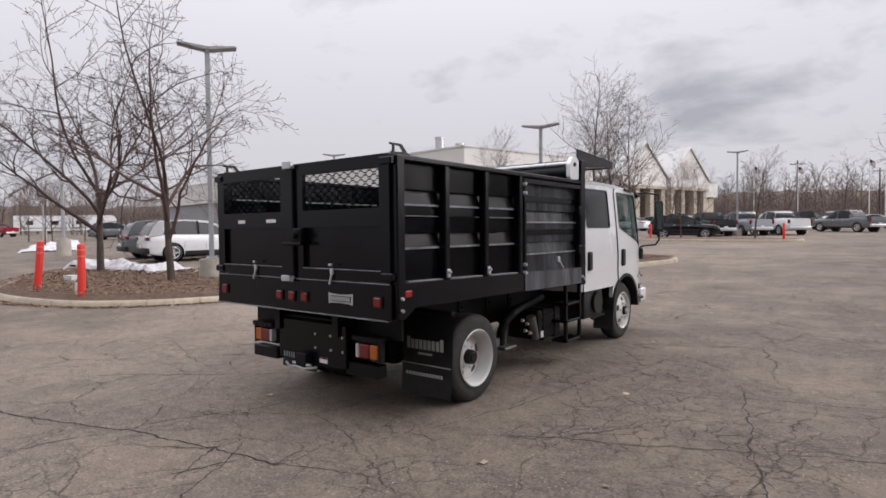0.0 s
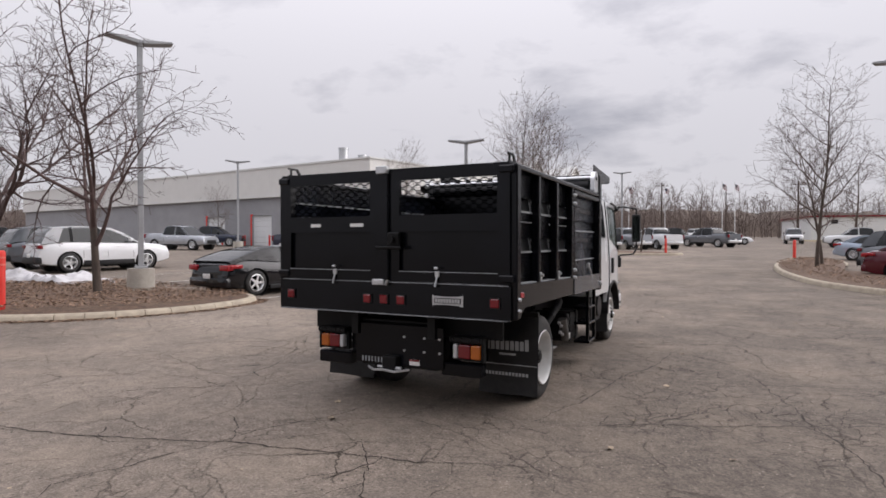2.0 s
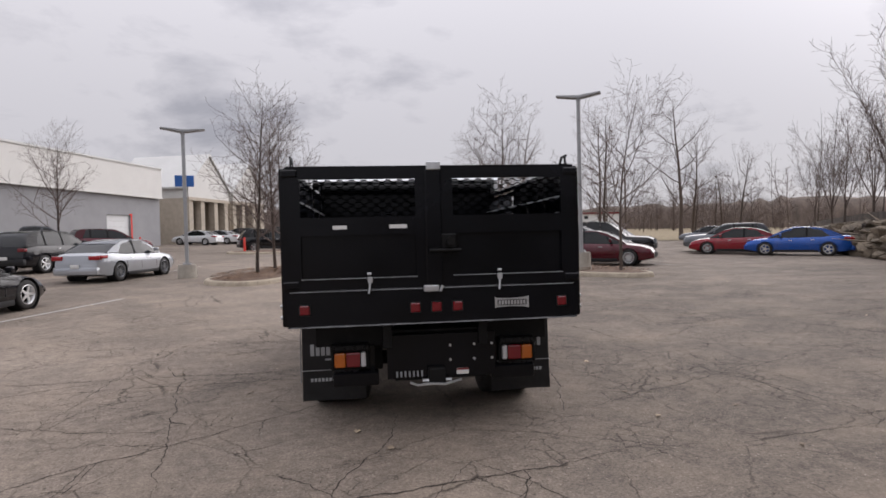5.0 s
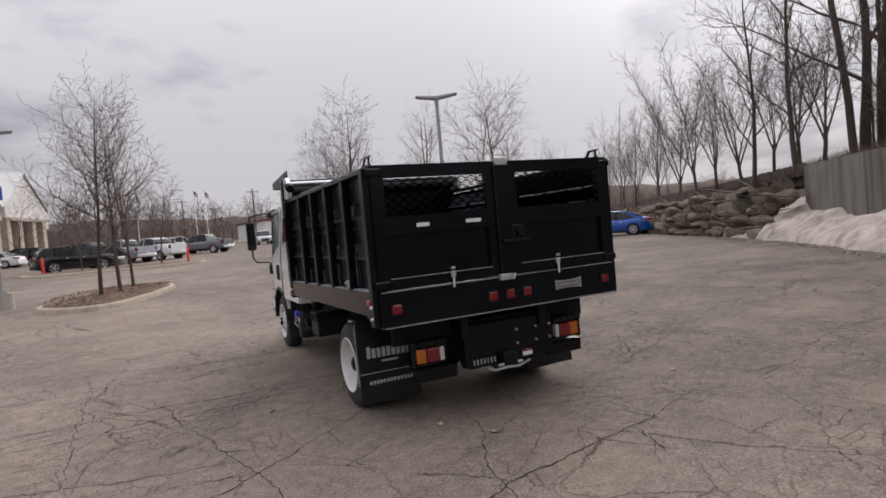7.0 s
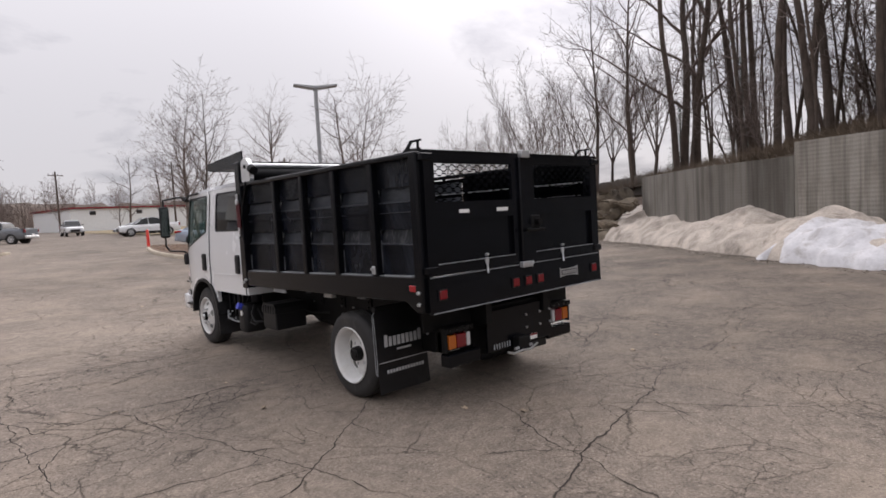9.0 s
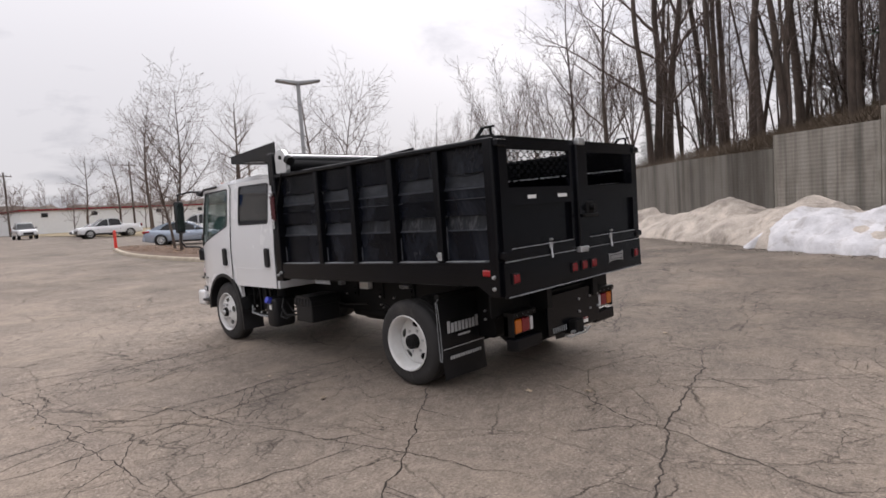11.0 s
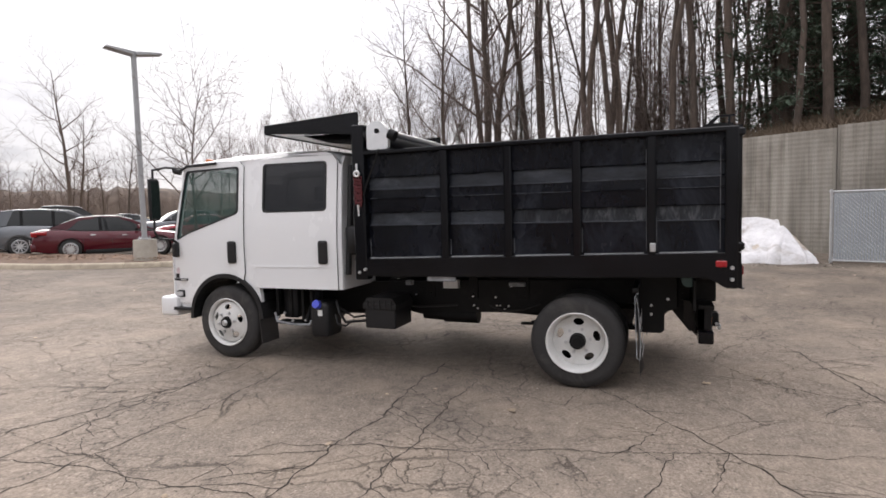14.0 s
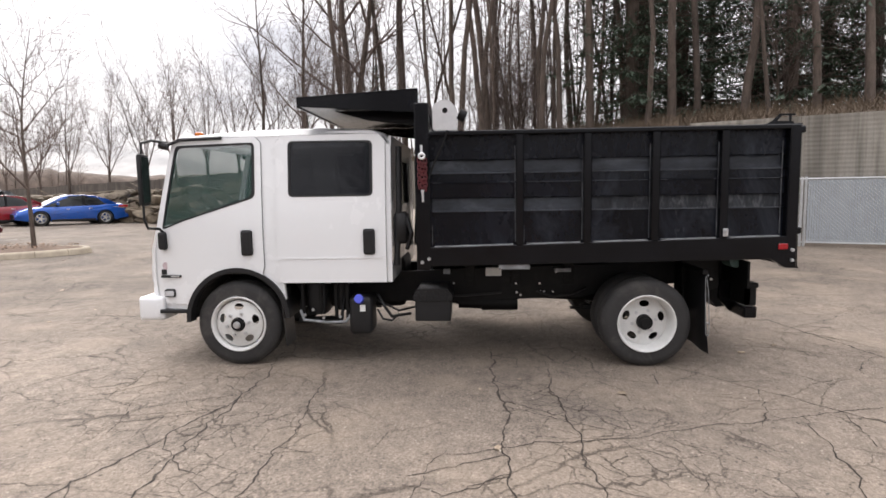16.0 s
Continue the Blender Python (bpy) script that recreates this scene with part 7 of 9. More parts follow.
spruce = [spruce_meshes(5), spruce_meshes(6, 13.0), spruce_meshes(7, 17.0)]
rnd = random.Random(77)


def on_lot(meshes, x, y, up, *a, **k):
    return plant(meshes, x, y, rise(x, y) + up, *a, **k)


on_lot(orn[0], -14.9, 8.25, 0.22, 1.05, 20, "bare ornamental tree with reddish buds in a mulch island", "island trees")
on_lot(orn[1], -19.6, 8.35, 0.22, 1.16, 140, "bare ornamental tree with ascending limbs in a mulch island", "island trees")
on_lot(slim[0], 3.95, 17.9, 0.2, 0.88, 10, "slim bare young tree in a kerbed island", "island trees")
on_lot(slim[1], 2.0, 28.2, 0.2, 1.13, 100, "slim bare young tree in a kerbed island", "island trees")
on_lot(slim[2], 2.4, 30.0, 0.2, 0.95, 200, "slim bare young tree in a kerbed island", "island trees")
on_lot(slim[1], -8.5, 20.4, 0.22, 0.90, 50, "slim bare young tree in a small island", "island trees")
on_lot(slim[2], -8.05, 21.5, 0.22, 0.86, 310, "slim bare young tree in a small island", "island trees")
on_lot(slim[0], -7.7, 22.5, 0.22, 0.86, 120, "slim bare young tree in a small island", "island trees")
on_lot(slim[2], -6.9, 42.4, 0.2, 0.8, 0, "thin bare sapling in a kerbed island", "island trees")
on_lot(slim[0], -11.4, 42.1, 0.2, 0.75, 80, "thin bare sapling in a kerbed island", "island trees")
# trees at the wall and woods on the bank
def up_on_bank(meshes, along, back, scale, turn, **k):
    c = crest[min(int(along * (len(crest) - 1)), len(crest) - 2)].lerp(crest[min(int(along * (len(crest) - 1)), len(crest) - 2) + 1], along * (len(crest) - 1) % 1)
    i = min(int(along * (len(crest) - 1)), len(crest) - 2)
    t = (crest[i + 1] - crest[i]).normalized()
    o = Vector((t.y, -t.x, 0))
    o = -o if o.x < 0 else o
    p = c + o * back
    return plant(meshes, p.x, p.y, bank_z(p.x, p.y), scale, turn, **k)


def behind_wall(theta, back):
    """A place behind the wall or the boulders, in a direction from the middle of the lot, some metres past the crest."""
    d = Vector((math.cos(radians(theta)), math.sin(radians(theta))))
    o = Vector((-9.0, 4.0))
    best = 60.0
    for a, b in zip(crest, crest[1:]):
        e, f = (b - a).to_2d(), a.to_2d() - o
        den = d.x * e.y - d.y * e.x
        if abs(den) > 1e-6:
            r = (f.x * e.y - f.y * e.x) / den
            u = (f.x * d.y - f.y * d.x) / den
            if 0 <= u <= 1 and r > 0:
                best = min(best, r)
    return o + d * (best + back)


for i in range(52):
    th = (-9 + 17 * ((i * 0.618) % 1) if i % 10 < 7 else 8 + 11 * ((i * 0.382) % 1)) + rnd.uniform(-0.5, 0.5)
    big = i % 3 == 0
    p = behind_wall(th, (1.6 + 9 * rnd.random()) if big else 2.0 + 22 * rnd.random())
    plant(rnd.choice(forest if big else middling), p.x, p.y, bank_z(p.x, p.y) - 0.1, rnd.uniform(0.8, 1.15) if big else rnd.uniform(0.75, 1.05), rnd.uniform(0, 360), label="tall bare forest trunk on the bank" if big else "slim bare forest tree on the bank", group="woodland trees")
for th, back, k in ((-10, 2.0, 0), (-12.5, 2.6, 3), (-15.0, 3.5, 1), (-19, 3.0, 2), (-21, 2.5, 5), (-25, 3.0, 1), (-29, 3.5, 3), (-34, 4.0, 6), (-38, 3.0, 0)):
    p = behind_wall(th, back)
    plant((forest + middling)[k], p.x, p.y, bank_z(p.x, p.y) - 0.1, rnd.uniform(0.8, 1.05), rnd.uniform(0, 360), label="bare brown trunk before the dark spruces", group="woodland trees")
# two trunks side by side where the wall begins to climb, and a leaning neighbour
for x, y, m, sc in ((18.0, 12.6, 0, 1.0), (18.7, 12.3, 2, 0.95), (15.9, 13.9, 1, 0.62), (17.0, 16.6, 3, 0.55)):
    plant(spread[m % 2], x, y, bank_z(x, y) - 0.1, sc, rnd.uniform(0, 360), label="bare tree with long arching limbs behind the wall", group="woodland trees")


def thicket(name, n, seed, lo, hi, near, far, label, size=(0.6, 1.1)):
    """Slim stems between the large trunks, too many to count."""
    rt = random.Random(seed)
    kinds = []
    for k in range(6):
        out = (([], []), ([], []))
        branch(rt, out, Vector((0, 0, -0.2)), Vector((rt.gauss(0, 0.03), rt.gauss(0, 0.03), 1)).normalized(), THIN["height"] * rt.uniform(0.85, 1.1), THIN["r"] * rt.uniform(0.7, 1.3), 0, THIN)
        kinds.append((out[0][0] + out[1][0], out[0][1] + [tuple(i + len(out[0][0]) for i in f) for f in out[1][1]]))
    vs, fs = [], []
    for k in range(n):
        p = behind_wall(rt.uniform(lo, hi), rt.uniform(near, far))
        m = pose(p.x, p.y, bank_z(p.x, p.y), 0, 0, rt.uniform(0, 360)) @ Matrix.Diagonal((*[rt.uniform(*size)] * 3, 1))
        b = len(vs)
        kv, kf = kinds[k % 6]
        vs.extend(m @ v for v in kv)
        fs.extend(tuple(i + b for i in f) for f in kf)
    me = bpy.data.meshes.new(name)
    me.from_pydata(vs, [], fs)
    me.materials.append(M_BARK)
    return tagged(new(name, me), label, "woods", kind="stuff")


thicket("woodland_thicket", 46, 12, -12, 17, 6.0, 34, "thicket of slim bare stems between forest trunks")
thicket("young_growth", 10, 13, 30, 52, 6.0, 22, "young bare stems behind the board fence", (0.4, 0.75))
for i in range(11):
    up_on_bank(vase[i % 3], 0.345 - 0.031 * i, 0.4 + rnd.uniform(0, 0.7), rnd.uniform(0.66, 0.84), rnd.uniform(0, 360), label="bare vase-shaped tree behind the boulders", group="woodland trees")
for i in range(32):
    up_on_bank(brush[i % 3], 0.35 + 0.65 * rnd.random(), 0.6 + 16 * rnd.random(), rnd.uniform(0.6, 1.5), rnd.uniform(0, 360), label="tangled bare undergrowth shrub", group="undergrowth", name="shrub")
for i in range(11):
    p = behind_wall(-8.5 - 34 * ((i + rnd.uniform(-0.3, 0.3)) / 11), 4.5 + 9 * ((i * 0.618) % 1))
    plant(spruce[i % 3], p.x, p.y, bank_z(p.x, p.y) - 0.3, rnd.uniform(1.0, 1.4), rnd.uniform(0, 360), label="dark green spruce in the woods", group="spruces")
for al, back, s in ((0.3, 8, 0.45), (0.2, 10, 0.4)):
    up_on_bank(spruce[int(s * 10) % 3], al, back, s, rnd.uniform(0, 360), label="dark green spruce on the bank", group="spruces")
# larger trees past the lot
for x, y, s, k in ((27.9, 56.0, 2.05, 0), (30.4, 58.0, 1.7, 1), (37, 63, 1.15, 0), (42, 72, 1.3, 1), (35.5, 66, 1.1, 1), (36, 58, 1.5, 1), (19, 56, 1.85, 1), (23, 64, 1.95, 0), (14, 66, 1.9, 0), (12, 82, 1.5, 1), (17, 86, 1.5, 0)):
    on_lot(openm[k], x, y, 0, s * 0.43, rnd.uniform(0, 360), "large bare tree at the edge of the lot", "far trees")
for x, y, s in ((-25.0, 40.5, 0.92), (-15, 62, 0.75), (-19, 66, 0.75), (-54, 33, 0.75), (-62, 28, 0.8), (-70, 16, 0.8), (-46, 40, 0.6)):
    on_lot(slim[int(s * 100) % 3], x, y, 0, s * 1.3, rnd.uniform(0, 360), "bare tree beside the building", "far trees")
for x, y, s in ((-44.0, 14.5, 0.75), (-58, 22, 0.8), (-52, 17.5, 0.7), (-66, 20, 0.8)):
    on_lot(skyline[3 + int(s * 20) % 3], x, y, 0.1, s, rnd.uniform(0, 360), "small bare tree in a snowy far island", "far trees")

# ---- parked vehicles ----
def boolean_cut(me_ob, cutter):
    """The mesh of one object less that of another."""
    md = me_ob.modifiers.new("cut", "BOOLEAN")
    md.operation, md.object, md.solver = "DIFFERENCE", cutter, "EXACT"
    dg = bpy.context.evaluated_depsgraph_get()
    dg.update()
    me = bpy.data.meshes.new_from_object(me_ob.evaluated_get(dg))
    me_ob.modifiers.clear()
    return me


def profile_at(pts, y):
    for (a, za), (b, zb) in zip(pts, pts[1:]):
        if a <= y <= b:
            u = (y - a) / (b - a) if b > a else 0
            return za + (zb - za) * u
    return pts[0][1] if y < pts[0][0] else pts[-1][1]


STYLES = {
    # L length, W width, WB wheelbase, ov rear overhang, wr wheel radius, low sill height; deck: top of the lower body from tail to nose; roof: glasshouse from its rear foot to its front foot
    "coupe": dict(L=4.22, W=1.86, WB=2.55, ov=0.86, wr=0.345, low=0.17, deck=[(0, 0.66), (0.05, 0.86), (0.20, 0.965), (0.55, 1.00), (1.1, 0.97), (1.6, 0.915), (2.3, 0.875), (2.9, 0.865), (3.4, 0.82), (3.8, 0.73), (4.08, 0.61), (4.22, 0.46)],
                  roof=[(0.10, 0.955), (0.45, 1.075), (0.85, 1.185), (1.30, 1.275), (1.70, 1.31), (2.05, 1.295), (2.45, 1.18), (3.05, 0.86)], pillars=[0.60], style="car"),
    "sedan": dict(L=4.80, W=1.84, WB=2.76, ov=1.06, wr=0.335, low=0.20, deck=[(0, 0.70), (0.05, 0.95), (0.25, 1.03), (0.75, 1.05), (1.4, 0.99), (3.0, 0.94), (3.7, 0.92), (4.3, 0.84), (4.65, 0.72), (4.80, 0.52)],
                  roof=[(0.50, 1.045), (0.95, 1.27), (1.40, 1.41), (1.95, 1.465), (2.55, 1.455), (3.0, 1.31), (3.70, 0.93)], pillars=[0.46], style="car"),
    "suv": dict(L=4.80, W=1.90, WB=2.80, ov=0.98, wr=0.37, low=0.26, deck=[(0, 0.80), (0.05, 1.10), (0.8, 1.18), (3.0, 1.11), (3.7, 1.08), (4.4, 1.01), (4.70, 0.93), (4.80, 0.76)],
                roof=[(0.10, 1.10), (0.30, 1.48), (0.50, 1.66), (0.9, 1.71), (1.6, 1.73), (2.5, 1.68), (2.95, 1.50), (3.55, 1.07)], pillars=[0.28, 0.56], style="car"),
    "pickup": dict(L=5.85, W=2.03, WB=3.65, ov=1.18, wr=0.40, low=0.36, deck=[(0, 0.85), (0.03, 1.32), (1.85, 1.34), (2.0, 1.22), (4.2, 1.18), (4.4, 1.16), (5.5, 1.10), (5.8, 0.98), (5.85, 0.6)],
                   roof=[(1.88, 1.22), (1.98, 1.70), (2.2, 1.88), (2.8, 1.91), (3.5, 1.86), (3.9, 1.60), (4.4, 1.17)], pillars=[0.5], style="pickup"),
}


def lower_body(s):
    bm = bmesh.new()
    L, W = s["L"], s["W"] / 2
    ys = sorted({0.0, 0.04, 0.1, 0.2, *(p[0] for p in s["deck"]), *(L * i / 26 for i in range(27)), L - 0.04, L - 0.1, L - 0.2})
    rings = []
    for y in ys:
        e = abs(y - L / 2) / (L / 2)
        w = W * (1 - 0.05 * e ** 2 - 0.13 * max(0, e - 0.78) ** 1.5 / 0.22 ** 1.5)
        zt = profile_at(s["deck"], y)
        lo = s["low"] + 0.10 * max(0, e - 0.80) / 0.2
        h = zt - lo
        half = [(0, zt), (0.55, zt), (0.80, zt - 0.015), (0.92, zt - 0.05), (0.975, zt - 0.13), (1.0, zt - 0.36 * h), (1.0, lo + 0.42 * h), (0.985, lo + 0.16), (0.95, lo + 0.03), (0.88, lo), (0, lo)]
        full = [(x * w, z) for x, z in half] + [(-x * w, z) for x, z in half[-2:0:-1]]
        rings.append([bm.verts.new((x, y, z)) for x, z in full])
    n = len(rings[0])
    for a, b in zip(rings, rings[1:]):
        for i in range(n):
            bm.faces.new((a[i], a[(i + 1) % n], b[(i + 1) % n], b[i]))
    bm.faces.new(rings[0])
    bm.faces.new(rings[-1][::-1])
    bmesh.ops.recalc_face_normals(bm, faces=bm.faces[:])
    return bm


def house_rings(s, grow_=0.0):
    """Sections of the glasshouse: (y, half width at the belt, half width at the roof, belt, top)."""
    W = s["W"] / 2
    out = []
    y0, y1 = s["roof"][0][0], s["roof"][-1][0]
    ys = sorted({*(p[0] for p in s["roof"]), *(y0 + (y1 - y0) * i / 16 for i in range(17))})
    for y in ys:
        zt = profile_at(s["roof"], y) + grow_
        zb = profile_at(s["deck"], y) - 0.03
        e = abs((y - (y0 + y1) / 2) / ((y1 - y0) / 2))
        wb = W * (0.93 - 0.05 * e ** 3)
        k = max(0.0, min(1.0, (zt - zb) / 0.45))
        out.append((y, wb, wb * (1 - 0.20 * k), zb, max(zt, zb + 0.005)))
    return out


_cut = {}


def body_mesh(style):
    if style in _cut:
        return _cut[style]
    s = STYLES[style]
    me = bpy.data.meshes.new("body")
    bm = lower_body(s)
    bm.to_mesh(me)
    bm.free()
    bm = bmesh.new()
    for y in (s["ov"], s["ov"] + s["WB"]):
        for side in (-1, 1):
            cyl(bm, (side * (s["W"] / 2 - 0.30), y, s["wr"]), (side * (s["W"] / 2 + 0.2), y, s["wr"]), s["wr"] + 0.055, seg=28)
    if style == "pickup":
        box(bm, -s["W"] / 2 + 0.10, s["W"] / 2 - 0.10, 0.08, 1.80, 0.85, 1.6)
    cm = bpy.data.meshes.new("cutter")
    bmesh.ops.recalc_face_normals(bm, faces=bm.faces[:])
    bm.to_mesh(cm)
    bm.free()
    a, b = new("tmp_a", me), new("tmp_b", cm)
    out = boolean_cut(a, b)
    bpy.data.objects.remove(a)
    bpy.data.objects.remove(b)
    out.shade_smooth()
    out.set_sharp_from_angle(angle=radians(32))
    _cut[style] = out
    return out


_shared = {}


def shared(key, name, make, material, smooth=40.0):
    if key not in _shared:
        bm = make()
        face_out(bm)
        me = bpy.data.meshes.new(name)
        bm.to_mesh(me)
        bm.free()
        me.shade_smooth()
        me.set_sharp_from_angle(angle=radians(smooth))
        me.materials.append(material)
        _shared[key] = me
    return _shared[key]


def put_part(name, me, parent, m=None):
    ob = new(name, me)
    ob.parent = parent
    if m is not None:
        ob.matrix_local = m
    return ob


def tyre_bm(r, w=0.22):
    bm = bmesh.new()
    lathe(bm, [(0, r * 0.66), (0.004, r * 0.74), (0, r * 0.88), (-0.02, r * 0.97), (-0.04, r), (-w + 0.04, r), (-w + 0.01, r * 0.95), (-w, r * 0.7), (-w / 2, r * 0.6)], (0, 0, 0), (1, 0, 0), 32)
    return bm


def rim_bm(r, spokes):
    bm = bmesh.new()
    lathe(bm, [(0.002, r * 0.68), (0.006, r * 0.64), (-0.01, r * 0.60), (-0.12, r * 0.56)], (0, 0, 0), (1, 0, 0), 32)
    cyl(bm, (-0.05, 0, 0), (-0.004, 0, 0), r * 0.16, r * 0.13, 14)
    for i in range(spokes):
        a = 2 * math.pi * i / spokes
        c, s_ = math.cos(a), math.sin(a)
        w0, w1 = r * (0.10 if spokes < 8 else 0.06), r * (0.075 if spokes < 8 else 0.04)
        pts = [(r * 0.1, -w0), (r * 0.63, -w1), (r * 0.63, w1), (r * 0.1, w0)]
        prism(bm, [(u * c - v * s_, u * s_ + v * c) for u, v in pts], "x", -0.035, -0.012)
    return bm


def vehicle(style, x, y, heading, colour_mat, label, spokes=10, rim=None, group="parked vehicles", category="car", dz=0.0):
    """A parked vehicle with its rear axle at x, y, its nose along the heading in degrees from +x."""
    s = STYLES[style]
    h = radians(heading)
    fx, fy = x + math.cos(h) * s["WB"], y + math.sin(h) * s["WB"]
    za, zb = rise(x, y), rise(fx, fy)
    pitch_ = math.degrees(math.atan2(zb - za, s["WB"]))
    v = thing("pickup_truck" if style == "pickup" else "car", Matrix.Translation((x, y, za + dz)) @ Matrix.Rotation(h - math.pi / 2, 4, "Z") @ Matrix.Rotation(radians(pitch_), 4, "X") @ Matrix.Translation((0, -s["ov"], 0)), label, category, group)
    W, L = s["W"] / 2, s["L"]
    me = body_mesh(style).copy()
    me.materials.clear()
    me.materials.append(colour_mat)
    put_part("body", me, v)

    def glasshouse():
        bm = bmesh.new()
        rings = []
        for y_, wb, wt, zb_, zt in house_rings(s):
            half = [(wb, zb_), (wb - (wb - wt) * 0.55, zb_ + (zt - zb_) * 0.62), (wt, zt - 0.03 * min(1, (zt - zb_) * 4)), (wt * 0.86, zt - 0.004), (wt * 0.5, zt)]
            rings.append([bm.verts.new((a, y_, b)) for a, b in half] + [bm.verts.new((-a, y_, b)) for a, b in half[::-1]])
        for a, b in zip(rings, rings[1:]):
            for i in range(9):
                bm.faces.new((a[i], a[i + 1], b[i + 1], b[i]))
        return bm
    put_part("window_glass", shared((style, "glass"), "window_glass", glasshouse, M_CAR_GLASS, 40), v)

    top = max(p[1] for p in s["roof"])

    def roof_panel():
        bm = bmesh.new()
        rows = []
        for y_, wb, wt, zb_, zt in house_rings(s):
            if zt < top - (0.17 if style != "coupe" else 0.10):
                continue
            rows.append([bm.verts.new(c) for c in ((wt + 0.012, y_, zt - 0.065), (wt + 0.006, y_, zt - 0.02), (wt * 0.86, y_, zt + 0.008), (wt * 0.4, y_, zt + 0.016), (-wt * 0.4, y_, zt + 0.016), (-wt * 0.86, y_, zt + 0.008), (-wt - 0.006, y_, zt - 0.02), (-wt - 0.012, y_, zt - 0.065))])
        for a, b in zip(rows, rows[1:]):
            for i in range(7):
                bm.faces.new((a[i], a[i + 1], b[i + 1], b[i]))
        bmesh.ops.solidify(bm, geom=bm.faces[:], thickness=0.01)
        return bm
    rm = shared((style, "roof"), "roof", roof_panel, M_CAR_GLASS, 50).copy()
    rm.materials.clear()
    rm.materials.append(colour_mat)
    put_part("roof", rm, v)

    # pillars: front and rear along the roof outline, and uprights
    def pillar_bm(side, which):
        bm = bmesh.new()
        hr = house_rings(s)

        def skin(y_, k):
            for a, b in zip(hr, hr[1:]):
                if a[0] <= y_ <= b[0]:
                    u = (y_ - a[0]) / max(b[0] - a[0], 1e-6)
                    r_ = [a[i] + (b[i] - a[i]) * u for i in range(5)]
                    break
            else:
                r_ = hr[0] if y_ < hr[0][0] else hr[-1]
            wx = r_[1] + (r_[2] - r_[1]) * (k * 0.55 / 0.62 if k < 0.62 else 0.55 + 0.45 * (k - 0.62) / 0.38)
            return Vector((side * (wx + 0.006), y_, r_[3] + (r_[4] - r_[3]) * k))
        y0, y1 = hr[0][0], hr[-1][0]
        w = 0.05
        for f in s["pillars"][which - 2:which - 1] if which > 1 else ():
            yc = y0 + (y1 - y0) * f
            q = [[skin(yc + d, k) for k in (0.0, 0.3, 0.62, 0.95)] for d in (-w, w)]
            cols = [[bm.verts.new(c) for c in col] for col in q]
            for i in range(3):
                bm.faces.new((cols[0][i], cols[1][i], cols[1][i + 1], cols[0][i + 1]))
        # the broad painted panel behind the last side window
        ends = {"coupe": (1.62, 1.25), "sedan": (0.98, 1.42), "suv": (0.62, 0.86)}.get(style)
        if which == 0 and ends:
            grid = []
            for j in range(7):
                k = 0.99 * j / 6
                ye = ends[0] + (ends[1] - ends[0]) * k
                grid.append([bm.verts.new(skin(y0 + (ye - y0) * i / 6, k)) for i in range(7)])
            for j in range(6):
                for i in range(6):
                    bm.faces.new((grid[j][i], grid[j][i + 1], grid[j + 1][i + 1], grid[j + 1][i]))
        # edge strips follow the sloping ends
        for sl in (which,) if which < 2 else ():
            seq = [r for r in hr if r[4] < top - 0.02]
            seq = [r for r in seq if (r[0] < (y0 + y1) / 2) == (sl == 0)]
            inner, outer = [], []
            for r in seq:
                outer.append(bm.verts.new(skin(r[0], 0.98)))
                low_k = 0.98 - min(0.98, 0.07 / max(r[4] - r[3], 0.07))
                p_ = skin(r[0], low_k if r[4] - r[3] > 0.09 else 0.0)
                p_.y += (0.10 if sl == 0 else -0.09)
                inner.append(bm.verts.new(p_))
            for i in range(len(seq) - 1):
                bm.faces.new((outer[i], outer[i + 1], inner[i + 1], inner[i]))
        bmesh.ops.solidify(bm, geom=bm.faces[:], thickness=0.008)
        return bm
    for side in (-1, 1):
        for which in range(2 + len(s["pillars"])):
            pm = shared((style, "pillar", side, which), "pillar", lambda: pillar_bm(side, which), M_CAR_GLASS, 50).copy()
            pm.materials.clear()
            pm.materials.append(colour_mat if which < 2 or style == "pickup" else M_PLASTIC)
            put_part("pillar", pm, v)

    wm = shared((style, "tyre"), "wheel", lambda: tyre_bm(s["wr"]), M_RUBBER)
    km = shared((style, "rim", spokes, rim is None), "rim", lambda: rim_bm(s["wr"], spokes), rim or M_ALU)
    lm = shared((style, "liner"), "wheel_well", lambda: liner_bm(s["wr"]), M_PLASTIC)
    for yy in (s["ov"], s["ov"] + s["WB"]):
        for side in (-1, 1):
            m = Matrix.Translation((side * (W - 0.025), yy, s["wr"])) @ (Matrix.Identity(4) if side > 0 else Matrix.Rotation(math.pi, 4, "Z"))
            w = put_part("wheel", wm, v, m)
            put_part("rim", km, w)
            put_part("wheel_well", lm, w)

    def boxpart(name, key, coords, material, bevel=0.02):
        def mk():
            bm = bmesh.new()
            for c in coords:
                box(bm, *c, bevel, 2)
            return bm
        return put_part(name, shared((style, key), name, mk, material), v)
    zr, zf = profile_at(s["deck"], 0.06), profile_at(s["deck"], L - 0.12)
    for side in (-1, 1):
        if style in ("suv", "pickup"):
            boxpart("tail_light", "tl%d" % side, [(side * (W * (0.80 if style == "pickup" else 0.58)), side * (W * (0.955 if style == "pickup" else 0.90)), -0.005, 0.14, zr - (0.38 if style == "pickup" else 0.20), zr - 0.07)], M_RED, 0.012)
        else:
            boxpart("tail_light", "tl%d" % side, [(side * (W * 0.52), side * (W * 0.935), -0.012, 0.16, zr - 0.16, zr - 0.02), (side * (W * 0.80), side * (W * 0.975), 0.05, 0.42, zr - 0.11, zr - 0.01)], M_RED_BRIGHT, 0.02)
